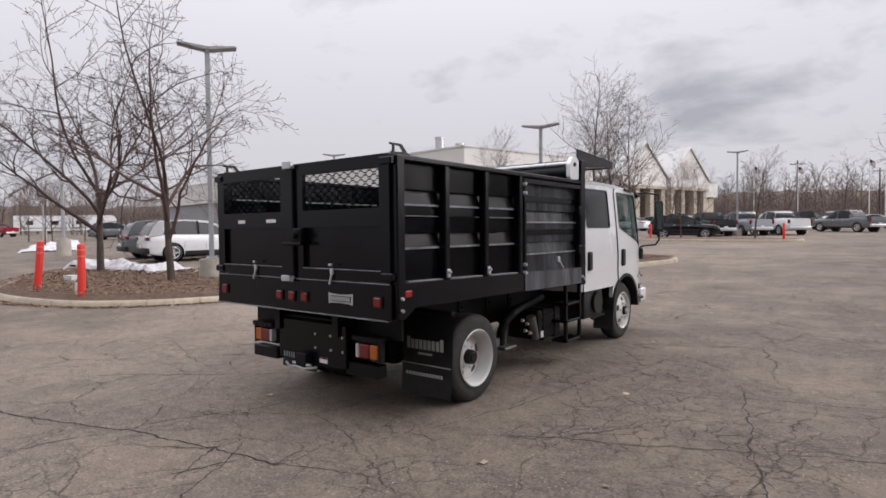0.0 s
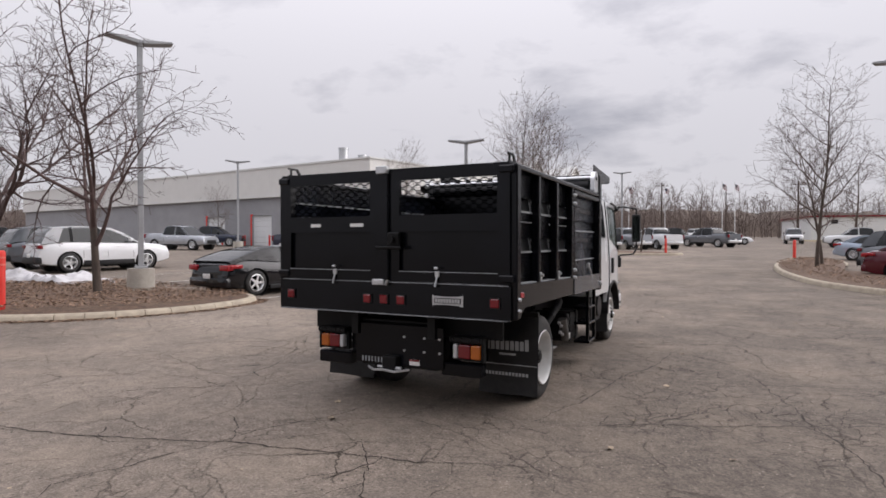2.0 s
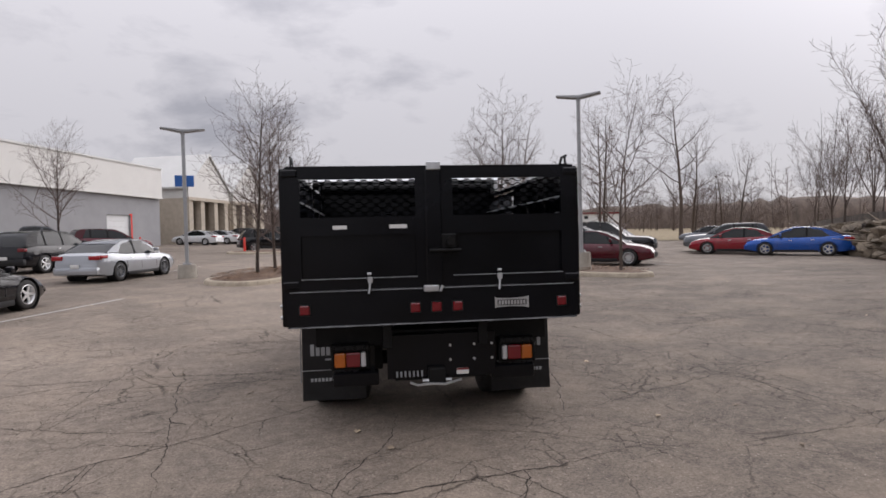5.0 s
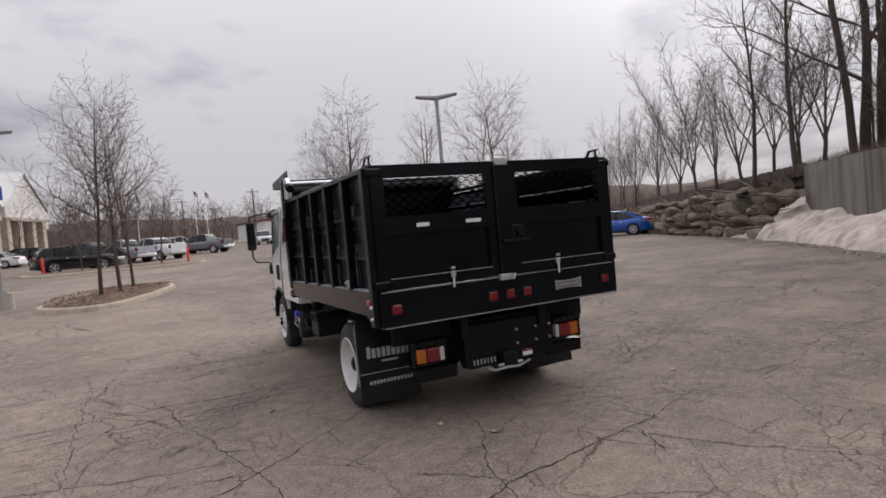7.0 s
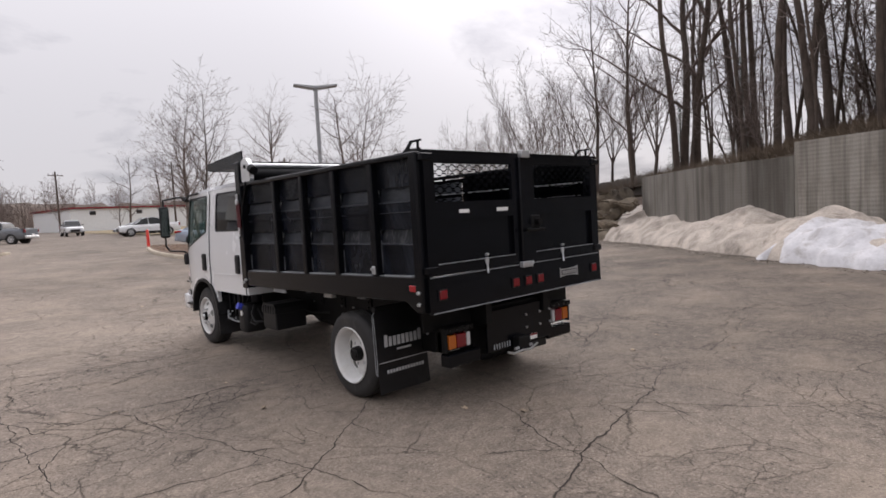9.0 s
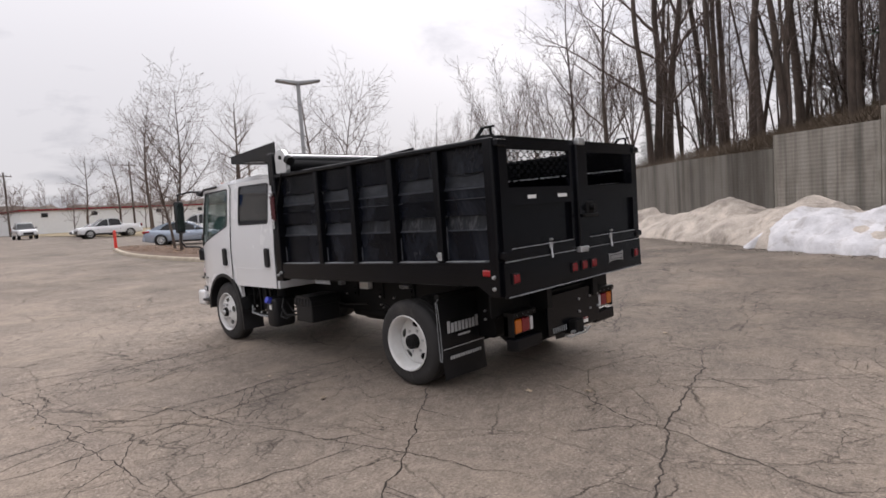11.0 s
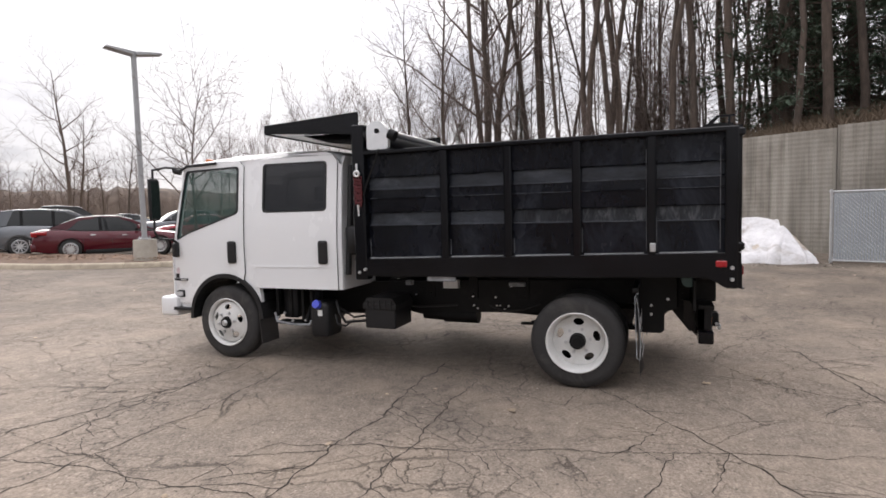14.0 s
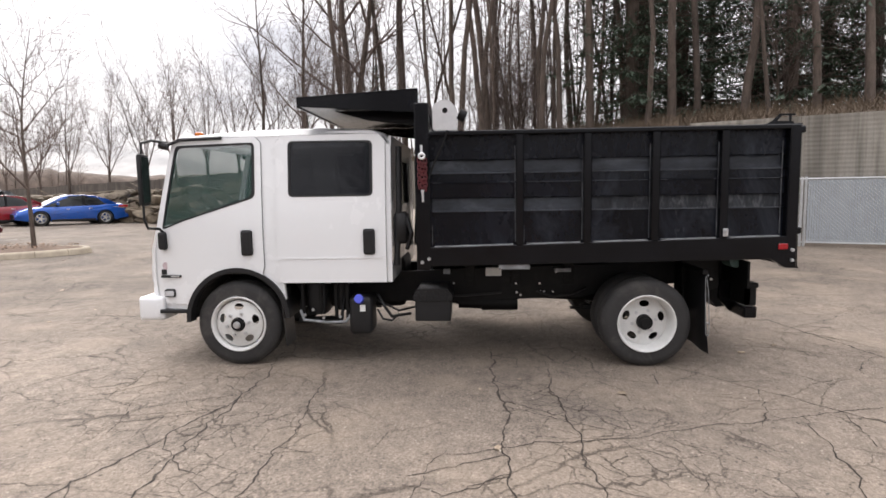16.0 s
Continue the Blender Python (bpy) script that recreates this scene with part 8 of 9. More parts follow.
        boxpart("headlight", "hl%d" % side, [(side * (W * 0.52), side * (W * 0.80), L - 0.34, L - 0.075, zf - 0.20, zf - 0.08)], M_CLEAR, 0.02)
        mz = profile_at(s["deck"], L * 0.62) + 0.03
        boxpart("door_mirror", "mi%d%s" % (side, colour_mat.name), [(side * (W - 0.02), side * (W + 0.17), L * 0.64, L * 0.64 + 0.10, mz, mz + 0.14)], colour_mat if style != "pickup" else M_PLASTIC, 0.03)
        for f in ((0.47,) if style == "coupe" else (0.36, 0.56) if style != "pickup" else (0.42, 0.60)):
            zz = profile_at(s["deck"], L * f) - 0.19
            boxpart("door_handle", "dh%d%d" % (side, f * 100), [(side * (W - 0.004), side * (W + 0.014), L * f - 0.08, L * f + 0.08, zz, zz + 0.03)], M_ALU, 0.004)
        boxpart("side_sill", "ss%d" % side, [(side * (W * 0.93), side * (W * 0.992), s["ov"] + s["wr"] + 0.1, s["ov"] + s["WB"] - s["wr"] - 0.1, s["low"] - 0.02, s["low"] + (0.17 if style == "suv" else 0.10))], M_PLASTIC, 0.01)
        # door gaps
        def gaps(sd=side):
            bm = bmesh.new()
            for f in ((0.40, 0.64) if style == "coupe" else (0.30, 0.48, 0.68) if style != "pickup" else (0.36, 0.52, 0.70)):
                zt = profile_at(s["deck"], L * f) - 0.10
                hh = zt - s["low"]
                box(bm, sd * (W * 0.985 - 0.02), sd * (W + 0.001), L * f - 0.004, L * f + 0.004, s["low"] + 0.34 * hh, s["low"] + 0.70 * hh)
            return bm
        put_part("door_gap", shared((style, "gap", side), "door_gap", gaps, M_PLASTIC), v)
    boxpart("rear_bumper", "rb" + colour_mat.name, [(-W * 0.86, W * 0.86, -0.05, 0.12, s["low"] + 0.09, s["low"] + 0.34)], M_ALU if style == "pickup" else M_PLASTIC if style == "suv" else colour_mat, 0.04)
    boxpart("grille", "gr", [(-W * 0.5, W * 0.5, L - 0.10, L + 0.012, s["low"] + 0.12, min(zf - 0.12, s["low"] + 0.42))], M_PLASTIC, 0.02)
    boxpart("number_plate", "np", [(-0.155, 0.155, -0.062, -0.045, s["low"] + 0.32, s["low"] + 0.45)], M_WHITE_TAG, 0.004)
    return v


def liner_bm(r):
    bm = bmesh.new()
    lathe(bm, [(-0.285, 0.0), (-0.285, r + 0.05), (-0.25, r + 0.054), (0.0, r + 0.054)], (0, 0, 0), (1, 0, 0), 28)
    return bm


P_BLACK = paint("black_car_paint", (0.005, 0.005, 0.007), 0.22, dust=0.02, coat=0.2)
P_WHITE = paint("white_car_paint", (0.72, 0.73, 0.74), 0.3)
P_SILVER = paint("silver_car_paint", (0.42, 0.44, 0.47), 0.35, 0.4)
P_GREY = paint("grey_car_paint", (0.16, 0.17, 0.185), 0.35, 0.4)
P_MAROON = paint("maroon_car_paint", (0.085, 0.005, 0.013), 0.25, 0.2, 0.04)
P_BLUE = paint("bright_blue_car_paint", (0.01, 0.09, 0.42), 0.25, 0.2)
P_RED = paint("red_car_paint", (0.26, 0.010, 0.020), 0.25, dust=0.05)
P_NAVY = paint("navy_car_paint", (0.010, 0.016, 0.04), 0.25, dust=0.03)
P_LTBLUE = paint("pale_blue_car_paint", (0.36, 0.42, 0.50), 0.35, 0.4)

vehicle("coupe", -13.68, 11.4, 83, P_BLACK, "black two-door coupe parked in a marked bay", 5)
vehicle("suv", -24.2, 12.75, 79, P_WHITE, "white crossover parked beyond the mulch island", 5)
vehicle("suv", -27.1, 13.2, 79, P_GREY, "dark grey crossover beside the white one", 5)
vehicle("sedan", -14.2, 21.2, 78, P_SILVER, "silver saloon in the row before the grey building", 10, P_GREY)
vehicle("suv", -18.6, 24.9, 78, P_BLACK, "black crossover in the parking row", 5)
vehicle("suv", -21.6, 25.5, 78, P_SILVER, "silver crossover in the parking row", 5)
vehicle("pickup", -24.0, 26.1, 78, P_NAVY, "dark blue pickup in the parking row", 6, category="pickup truck")
vehicle("pickup", -42.0, 31.0, 8, P_SILVER, "silver pickup near the grey building", 6, category="pickup truck")
vehicle("pickup", -47.5, 38.5, 30, P_NAVY, "dark pickup by the loading doors", 6, category="pickup truck")
vehicle("pickup", -27.0, 38.0, 30, P_GREY, "dark pickup by the building corner", 6, category="pickup truck")
vehicle("suv", -22.5, 38.5, 40, P_MAROON, "dark red crossover by the side door", 5)
vehicle("sedan", 4.1, 23.8, -33, P_MAROON, "maroon saloon parked behind the lamp post", 14)
vehicle("suv", 4.4, 26.8, -33, P_GREY, "grey crossover beside the maroon saloon", 10)
vehicle("pickup", 6.4, 30.2, -33, P_BLACK, "black pickup in the parking row", 6, category="pickup truck")
vehicle("suv", 8.5, 32.4, -33, P_WHITE, "white crossover in the parking row", 5)
vehicle("sedan", 5.4, 39.5, -33, P_LTBLUE, "pale blue saloon at the end of the row", 10)
vehicle("suv", 10.2, 40.5, -33, P_BLACK, "black crossover in the parking row", 5)
vehicle("pickup", 12.0, 44.5, 150, P_WHITE, "white pickup in the far row", 6, category="pickup truck")
vehicle("pickup", 11.5, 66.0, 180, P_WHITE, "white pickup in the far row by the shed", 6, category="pickup truck")
vehicle("sedan", 12.0, 72.0, 180, P_RED, "red saloon in the far row", 10)
vehicle("sedan", 12.5, 76.0, 180, P_WHITE, "white saloon in the far row", 10)
vehicle("sedan", 18.6, 25.8, 140, P_BLUE, "bright blue saloon parked before the boulders", 5)
vehicle("sedan", 17.1, 28.6, 142, P_RED, "red saloon in the bay past the blue one", 10)
vehicle("suv", 18.3, 31.2, 150, P_GREY, "grey crossover in the far bay", 5)
vehicle("sedan", 25.5, 44.5, 140, P_GREY, "grey saloon in the far bay", 10)
vehicle("suv", -13.4, 44.6, 20, P_BLACK, "black crossover at the end of a far row", 5)
vehicle("pickup", -10.9, 50.5, 130, P_BLACK, "black pickup seen from behind", 6, category="pickup truck")
vehicle("pickup", -8.7, 52.5, 130, P_SILVER, "silver pickup seen from behind", 6, category="pickup truck")
vehicle("pickup", -6.3, 54.0, 130, P_WHITE, "white pickup seen from behind", 6, category="pickup truck")
vehicle("pickup", -8.5, 70.0, 40, P_BLACK, "black pickup in a far row", 6, category="pickup truck")
vehicle("pickup", -1.7, 62.3, 142, P_GREY, "grey crew-cab pickup parked across the lane", 6, category="pickup truck")
vehicle("sedan", -2.6, 73.5, 20, P_WHITE, "white saloon in a far row", 10)
vehicle("sedan", -20.6, 60.2, 165, P_WHITE, "white saloon by the portico", 10)
vehicle("sedan", -19.4, 64.0, 165, P_WHITE, "white saloon by the portico", 10)
vehicle("suv", -18.0, 67.5, 165, P_BLACK, "black crossover by the portico", 5)
vehicle("pickup", 6.0, 86.0, -92, P_WHITE, "white pickup on the far lane facing the lot", 6, category="pickup truck")
vehicle("pickup", -97.0, 26.5, 200, P_RED, "red pickup far across the lot", 6, category="pickup truck")
vehicle("suv", -15.0, 76.0, 35, P_BLACK, "black crossover in a far row", 5)
vehicle("suv", -12.2, 78.0, 35, P_WHITE, "white crossover in a far row", 5)
vehicle("sedan", -9.5, 80.5, 35, P_GREY, "grey saloon in a far row", 10)
vehicle("pickup", -6.5, 82.0, 35, P_WHITE, "white pickup in a far row", 6, category="pickup truck")
vehicle("suv", -62.0, 25.0, 60, P_GREY, "dark grey crossover near the far caravans", 5)
vehicle("pickup", -70.0, 31.0, 60, P_BLACK, "black pickup near the far caravans", 6, category="pickup truck")

# small white cable box beside a bollard
zi = rise(-17.0, 6.61) + 0.14
box_thing = thing("cable_box", pose(-17.0, 6.61, zi, 0, 0, 20), "small white cable box in the leaf litter", "utility box")
bm = bmesh.new()
box(bm, -0.14, 0.14, -0.10, 0.10, -0.02, 0.24, 0.02, 2)
part("housing", bm, M_DOORWHITE, box_thing)
bm = bmesh.new()
box(bm, -0.15, 0.15, -0.11, 0.11, 0.24, 0.27, 0.01)
part("lid", bm, M_DOORWHITE, box_thing)

# ---- posts in their places ----
lamp_post(-15.0, 9.45, 6.4, 0.62, 60, up=0.15)
lamp_post(2.95, 18.95, 6.05, 0.62, -27, up=0.15)
lamp_post(-11.35, 21.95, 5.45, 0.5, 16, sign=True)
lamp_post(-30.5, 27.7, 6.0, 0.80, 46)
lamp_post(-9.7, 51.5, 6.6, 0.5, 10)
bollard(-14.3, 5.88, 1.22, 0.6, -0.5, 0.12)
bollard(-16.4, 5.66, 1.24, 4.6, -3.4, 0.12)
bollard(2.0, 37.6, 1.05, up=0.12)
bollard(-5.25, 42.2, 1.05, up=0.1)
bollard(-13.4, 41.9, 1.05, up=0.1)
post_white(-14.62, 5.95, 0.19)
lamp_post(-33.4, 12.0, 7.0, 0.85, 60)
lamp_post(-78.0, 25.0, 8.0, 0.85, 40)


# ---- buildings ----
# the grey workshop: corner, loading-door face and side face
C0 = Vector((-28.9, 40.9))
U = Vector((-0.995, 0.10))      # along the face with the loading doors
V = Vector((0.25, 0.968))        # along the side face
ZB = 1.0
shop = tagged(new("workshop_building"), "long grey workshop with a cream fascia and white roll-up doors", "building", kind="structure")


def shop_face(o, d, length, openings, flip, height=4.9):
    """A wall with openings cut through, in its own plane."""
    bm = bmesh.new()
    prism(bm, [(0, -0.5), (length, -0.5), (length, height), (0, height)], "y", 0.0, 0.35, [[(a, 0.02), (b, 0.02), (b, h), (a, h)] for a, b, h in openings])
    n = Vector((-d.y, d.x)) * flip
    m = Matrix(((d.x, n.x, 0, o.x), (d.y, n.y, 0, o.y), (0, 0, 1, ZB), (0, 0, 0, 1)))
    bm.transform(m)
    part("wall", bm, M_GREYWALL, shop)
    for a, b, h in openings:
        bm = bmesh.new()
        k = int((h - 0.02) / 0.5)
        for i in range(k):
            box(bm, a, b, 0.16, 0.22, 0.02 + i * (h - 0.02) / k, 0.01 + (i + 1) * (h - 0.02) / k, 0.008)
        bm.transform(m)
        part("rollup_door", bm, M_DOORWHITE, shop, "white sectional roll-up door")
        bm = bmesh.new()
        box(bm, b + 0.04, b + 0.24, -0.02, 0.05, 0.0, h)
        box(bm, b - 0.1, b + 0.24, -0.02, 0.05, h, h + 0.14)
        bm.transform(m)
        part("red_door_trim", bm, M_ORANGE_RED, shop, "red painted door edge")
        for xx in (a - 0.5, b + 0.25):
            bm = bmesh.new()
            cyl(bm, (xx, -0.7, -0.5), (xx, -0.7, 1.25), 0.09, seg=12)
            bm.transform(m)
            part("door_bollard", bm, M_ORANGE_RED, shop, "red door bollard", 40)
    # fascia above
    bm = bmesh.new()
    box(bm, -0.35, length, -0.35, 0.4, height, height + 0.12)
    box(bm, -0.30, length, -0.30, 0.4, height + 0.12, height + 2.8)
    for i in range(int(length / 6)):
        box(bm, i * 6.0 - 0.02, i * 6.0 + 0.02, -0.31, -0.28, height + 0.14, height + 2.75)
    bm.transform(m)
    part("fascia", bm, M_CREAM, shop, "cream metal fascia")
    bm = bmesh.new()
    box(bm, -0.38, length, -0.38, 0.5, height + 2.8, height + 2.95)
    bm.transform(m)
    part("roof_edge", bm, M_ROOFWHITE, shop)


shop_face(C0, U, 64, [(5.1, 8.1, 3.2), (12.2, 15.0, 3.2), (19.2, 22.1, 3.2)], -1)
shop_face(C0, V, 17.5, [(10.2, 13.2, 3.2)], 1)
bm = bmesh.new()
prism(bm, [tuple(C0), tuple(C0 + V * 17), tuple(C0 + V * 17 + U * 64), tuple(C0 + U * 64)], "z", ZB + 7.6, ZB + 7.75)
part("flat_roof", bm, M_ROOFWHITE, shop)
for u, v in ((4.2, 1.2), (6.2, 5.5), (30, 10)):
    p = C0 + U * u + V * v
    bm = bmesh.new()
    cyl(bm, (p.x, p.y, ZB + 7.7), (p.x, p.y, ZB + 9.0), 0.42, seg=18)
    cyl(bm, (p.x, p.y, ZB + 9.0), (p.x, p.y, ZB + 9.14), 0.47, seg=18)
    part("roof_vent", bm, M_STEEL, shop, "round galvanised roof vent", 40)


# showroom with gabled porticos
def portico(o, turn, w, d, eave, ridge):
    b = thing("showroom_building", Matrix.Translation((o[0], o[1], rise(*o) - 0.1)) @ Matrix.Rotation(radians(turn), 4, "Z"), "pale gabled showroom entrance with tan stone columns", "building", "showroom gables")
    bm = bmesh.new()
    prism(bm, [(-w / 2, eave), (w / 2, eave), (w / 2, eave + 1.1), (0, ridge), (-w / 2, eave + 1.1)], "y", 0.0, d)
    part("gable", bm, M_CREAM, b, "cream gable")
    bm = bmesh.new()
    prism(bm, [(-w / 2 - 0.3, eave + 1.0), (0, ridge + 0.08), (w / 2 + 0.3, eave + 1.0), (w / 2 + 0.3, eave + 1.2), (0, ridge + 0.3), (-w / 2 - 0.3, eave + 1.2)], "y", -0.2, d + 0.2)
    part("roof", bm, M_ROOFWHITE, b, "pale metal roof")
    bm = bmesh.new()
    box(bm, -w / 2 - 0.1, w / 2 + 0.1, -0.1, 0.05, eave - 0.25, eave + 0.1)
    part("beam", bm, M_TAN, b)
    for x in (-w / 2 + 0.5, -w / 6, w / 6, w / 2 - 0.5):
        bm = bmesh.new()
        box(bm, x - 0.38, x + 0.38, 0.05, 0.8, -0.3, eave - 0.2, 0.03)
        box(bm, x - 0.48, x + 0.48, -0.05, 0.9, -0.3, 0.5, 0.03)
        part("column", bm, M_TAN, b, "tan stone column")
    bm = bmesh.new()
    box(bm, -w / 2 + 0.3, w / 2 - 0.3, d - 0.6, d - 0.3, -0.3, eave)
    part("shopfront", bm, M_CAR_GLASS, b, "dark glazed shopfront")
    bm = bmesh.new()
    box(bm, -w / 2, -w / 2 + 0.3, 0.4, d, -0.3, eave)
    box(bm, w / 2 - 0.3, w / 2, 0.4, d, -0.3, eave)
    part("side_wall", bm, M_TAN, b)
    return b


portico((-22.4, 67.6), 74, 8.2, 9, 5.0, 9.9)
portico((-19.9, 76.6), 74, 8.2, 9, 5.0, 9.9)
low = thing("showroom_wing", Matrix.Translation((-24.0, 70.4, rise(-24, 70) - 0.1)) @ Matrix.Rotation(radians(74), 4, "Z"), "long pale showroom wing behind the porticos", "building")
bm = bmesh.new()
box(bm, -8, 24, 4, 24, -0.5, 4.6)
part("wing_wall", bm, M_TAN, low)
bm = bmesh.new()
box(bm, -8.4, 24.4, 3.6, 24.4, 4.6, 6.6)
part("wing_fascia", bm, M_CREAM, low)

# long white shed across the road
shed = thing("white_shed", Matrix.Translation((31.5, 120, rise(31.5, 120) - 0.3)) @ Matrix.Rotation(radians(10), 4, "Z"), "long low white shed with a red roof edge", "building")
bm = bmesh.new()
box(bm, -20.5, 20.5, 0, 18, -1, 4.3)
part("shed_wall", bm, M_DOORWHITE, shed)
bm = bmesh.new()
box(bm, -20.8, 20.8, -0.3, 18.3, 4.3, 4.6)
part("shed_roof", bm, M_RED, shed, "red roof edge")
for x in (-17, -9, 3, 12):
    bm = bmesh.new()
    box(bm, x - 0.5, x + 0.5, -0.05, 0.05, 3.2, 3.9)
    part("vent", bm, M_PLASTIC, shed)

# house past the grass
house = thing("house", Matrix.Translation((104, 186, rise(104, 186) - 0.3)) @ Matrix.Rotation(radians(-25), 4, "Z"), "distant pale two-storey house", "house")
bm = bmesh.new()
prism(bm, [(-6, -1), (6, -1), (6, 5), (0, 8.5), (-6, 5)], "y", 0, 9)
part("wall", bm, M_TAN, house)
bm = bmesh.new()
prism(bm, [(-6.4, 4.7), (0, 8.5), (6.4, 4.7), (6.4, 5.0), (0, 8.9), (-6.4, 5.0)], "y", -0.4, 9.4)
part("roof", bm, surface("brown_shingles", (0.12, 0.10, 0.09), 0.9), house)
for x in (-3, 3):
    for z in (1.0, 3.4):
        bm = bmesh.new()
        box(bm, x - 0.6, x + 0.6, -0.06, 0.05, z, z + 1.4)
        part("window", bm, M_CAR_GLASS, house)

# dry grass verge and far scrub
def patch(name, pts, material, label, z=0.03):
    bm = bmesh.new()
    c = Vector((sum(p[0] for p in pts) / len(pts), sum(p[1] for p in pts) / len(pts)))
    ln = spline([Vector(p) for p in pts], 10)
    rings = [[bm.verts.new((*(c + (p - c) * k), rise(*(c + (p - c) * k)) + z + (0.04 if k < 1 else 0))) for p in ln] for k in (1.0, 0.97, 0.7, 0.4, 0.15)]
    for a, b in zip(rings, rings[1:]):
        for i in range(len(a)):
            bm.faces.new((a[i], a[(i + 1) % len(a)], b[(i + 1) % len(a)], b[i]))
    bm.faces.new(rings[-1])
    return tagged(part(name, bm, material), label, "grass", kind="structure")


patch("grass_verge", [(12, 62), (22, 54), (40, 50), (62, 56), (110, 90), (120, 160), (60, 190), (14, 132), (10, 80)], M_GRASS, "dry yellow-brown winter grass verge")
# low scrub belt on the skyline
bm = bmesh.new()
rnd = random.Random(9)
cols = []
for i in range(241):
    a = radians(20 + 190 * i / 240)
    R = 210 + 25 * math.sin(i * 0.11)
    x, y = R * math.cos(a), R * math.sin(a)
    z = rise(x, y)
    h = 8.2 + 1.6 * noise.noise(Vector((i * 0.09, 0, 0))) + 1.8 * noise.noise(Vector((i * 0.9, 3, 0)))
    cols.append([bm.verts.new((x * k, y * k, z + zz)) for k, zz in ((0.97, -2), (0.98, h * 0.5), (1.0, h * 0.85), (1.03, h), (1.2, h * 0.9))])
for a, b in zip(cols, cols[1:]):
    for j in range(4):
        bm.faces.new((a[j], b[j], b[j + 1], a[j + 1]))
tagged(part("far_woods", bm, M_HEDGE, smooth=80), "brown leafless woods on the skyline", "woods", kind="stuff")

rnd = random.Random(12)
for i in range(170):
    a = radians(38 + 150 * rnd.random())
    R = rnd.uniform(105, 190)
    x, y = R * math.cos(a), R * math.sin(a)
    if abs(x - 31) < 27 and 112 < y < 148:
        continue
    plant(skyline[i % 6], x, y, rise(x, y) - 0.2, rnd.uniform(0.45, 0.75) if i % 6 < 3 else rnd.uniform(0.8, 1.3), rnd.uniform(0, 360), "distant bare tree on the skyline", "skyline trees")
for i in range(150):
    a = radians(38 + 150 * rnd.random())
    R = rnd.uniform(95, 170)
    x, y = R * math.cos(a), R * math.sin(a)
    if abs(x - 31) < 27 and 106 < y < 148:
        continue
    plant(far_brush[i % 3], x, y, rise(x, y) - 0.2, rnd.uniform(0.9, 1.7), rnd.uniform(0, 360), "distant tangle of bare brush", "skyline brush", "shrub")


# dense leafless woods before the skyline, too many stems to count
FAR = dict(height=9.0, r=0.13, segs=(5, 3, 2), tip=(0.2, 0.2, 0.4), wobble=(0.05, 0.12, 0.18), up=(0.02, 0.06, 0.03), sides=(4, 3, 3), min_r=0.028,
           count=(15, 5, 0), start=(0.10, 0.15), angle=(42, 42), length=(3.4, 1.3), taper=(0.35, 0.3), radius=(0.055, 0.03), ref=(1, 3.0))
rf = random.Random(61)
kinds = []
for k in range(6):
    out = (([], []), ([], []))
    branch(rf, out, Vector((0, 0, -0.2)), Vector((rf.gauss(0, 0.04), rf.gauss(0, 0.04), 1)).normalized(), FAR["height"] * rf.uniform(0.8, 1.1), FAR["r"], 0, FAR)
    kinds.append((out[0][0] + out[1][0], out[0][1] + [tuple(i + len(out[0][0]) for i in f) for f in out[1][1]]))
vs, fs = [], []
k = 0
while k < 520:
    a = radians(rf.uniform(52, 176))
    R = rf.uniform(125, 205)
    x, y = R * math.cos(a), R * math.sin(a)
    if abs(x - 31) < 29 and y < 148 or abs(x - 104) < 22 and y < 205:
        continue
    k += 1
    m = pose(x, y, rise(x, y) - 0.3, 0, 0, rf.uniform(0, 360)) @ Matrix.Diagonal((*[rf.uniform(0.7, 1.35)] * 3, 1))
    b = len(vs)
    kv, kf = kinds[k % 6]
    vs.extend(m @ v for v in kv)
    fs.extend(tuple(i + b for i in f) for f in kf)
me = bpy.data.meshes.new("leafless_woods")
me.from_pydata(vs, [], fs)
me.materials.append(M_TWIG)
tagged(new("leafless_woods", me), "dense brown leafless woods beyond the lot", "woods", kind="stuff")

# ---- fallen leaves and litter ----
def leaf_mesh(seed, size):
    rl = random.Random(seed)
    bm = bmesh.new()
    n = 9
    pts = []
    for i in range(n):
        a = 2 * math.pi * i / n
        r = size * (0.55 + 0.45 * abs(math.cos(a * 2.5 + seed))) * rl.uniform(0.8, 1.1)
        pts.append((r * math.cos(a), r * 0.7 * math.sin(a)))
    c = bm.verts.new((0, 0, 0.012))
    ring = [bm.verts.new((x, y, 0.004 + rl.uniform(0, 0.02))) for x, y in pts]
    low = [bm.verts.new((v.co.x * 0.97, v.co.y * 0.97, v.co.z - 0.002)) for v in ring]
    for i in range(n):
        bm.faces.new((c, ring[i], ring[(i + 1) % n]))
        bm.faces.new((ring[i], low[i], low[(i + 1) % n], ring[(i + 1) % n]))
    me = bpy.data.meshes.new("fallen_leaf")
    bm.to_mesh(me)
    bm.free()
    me.materials.append(M_LEAF)
    return me


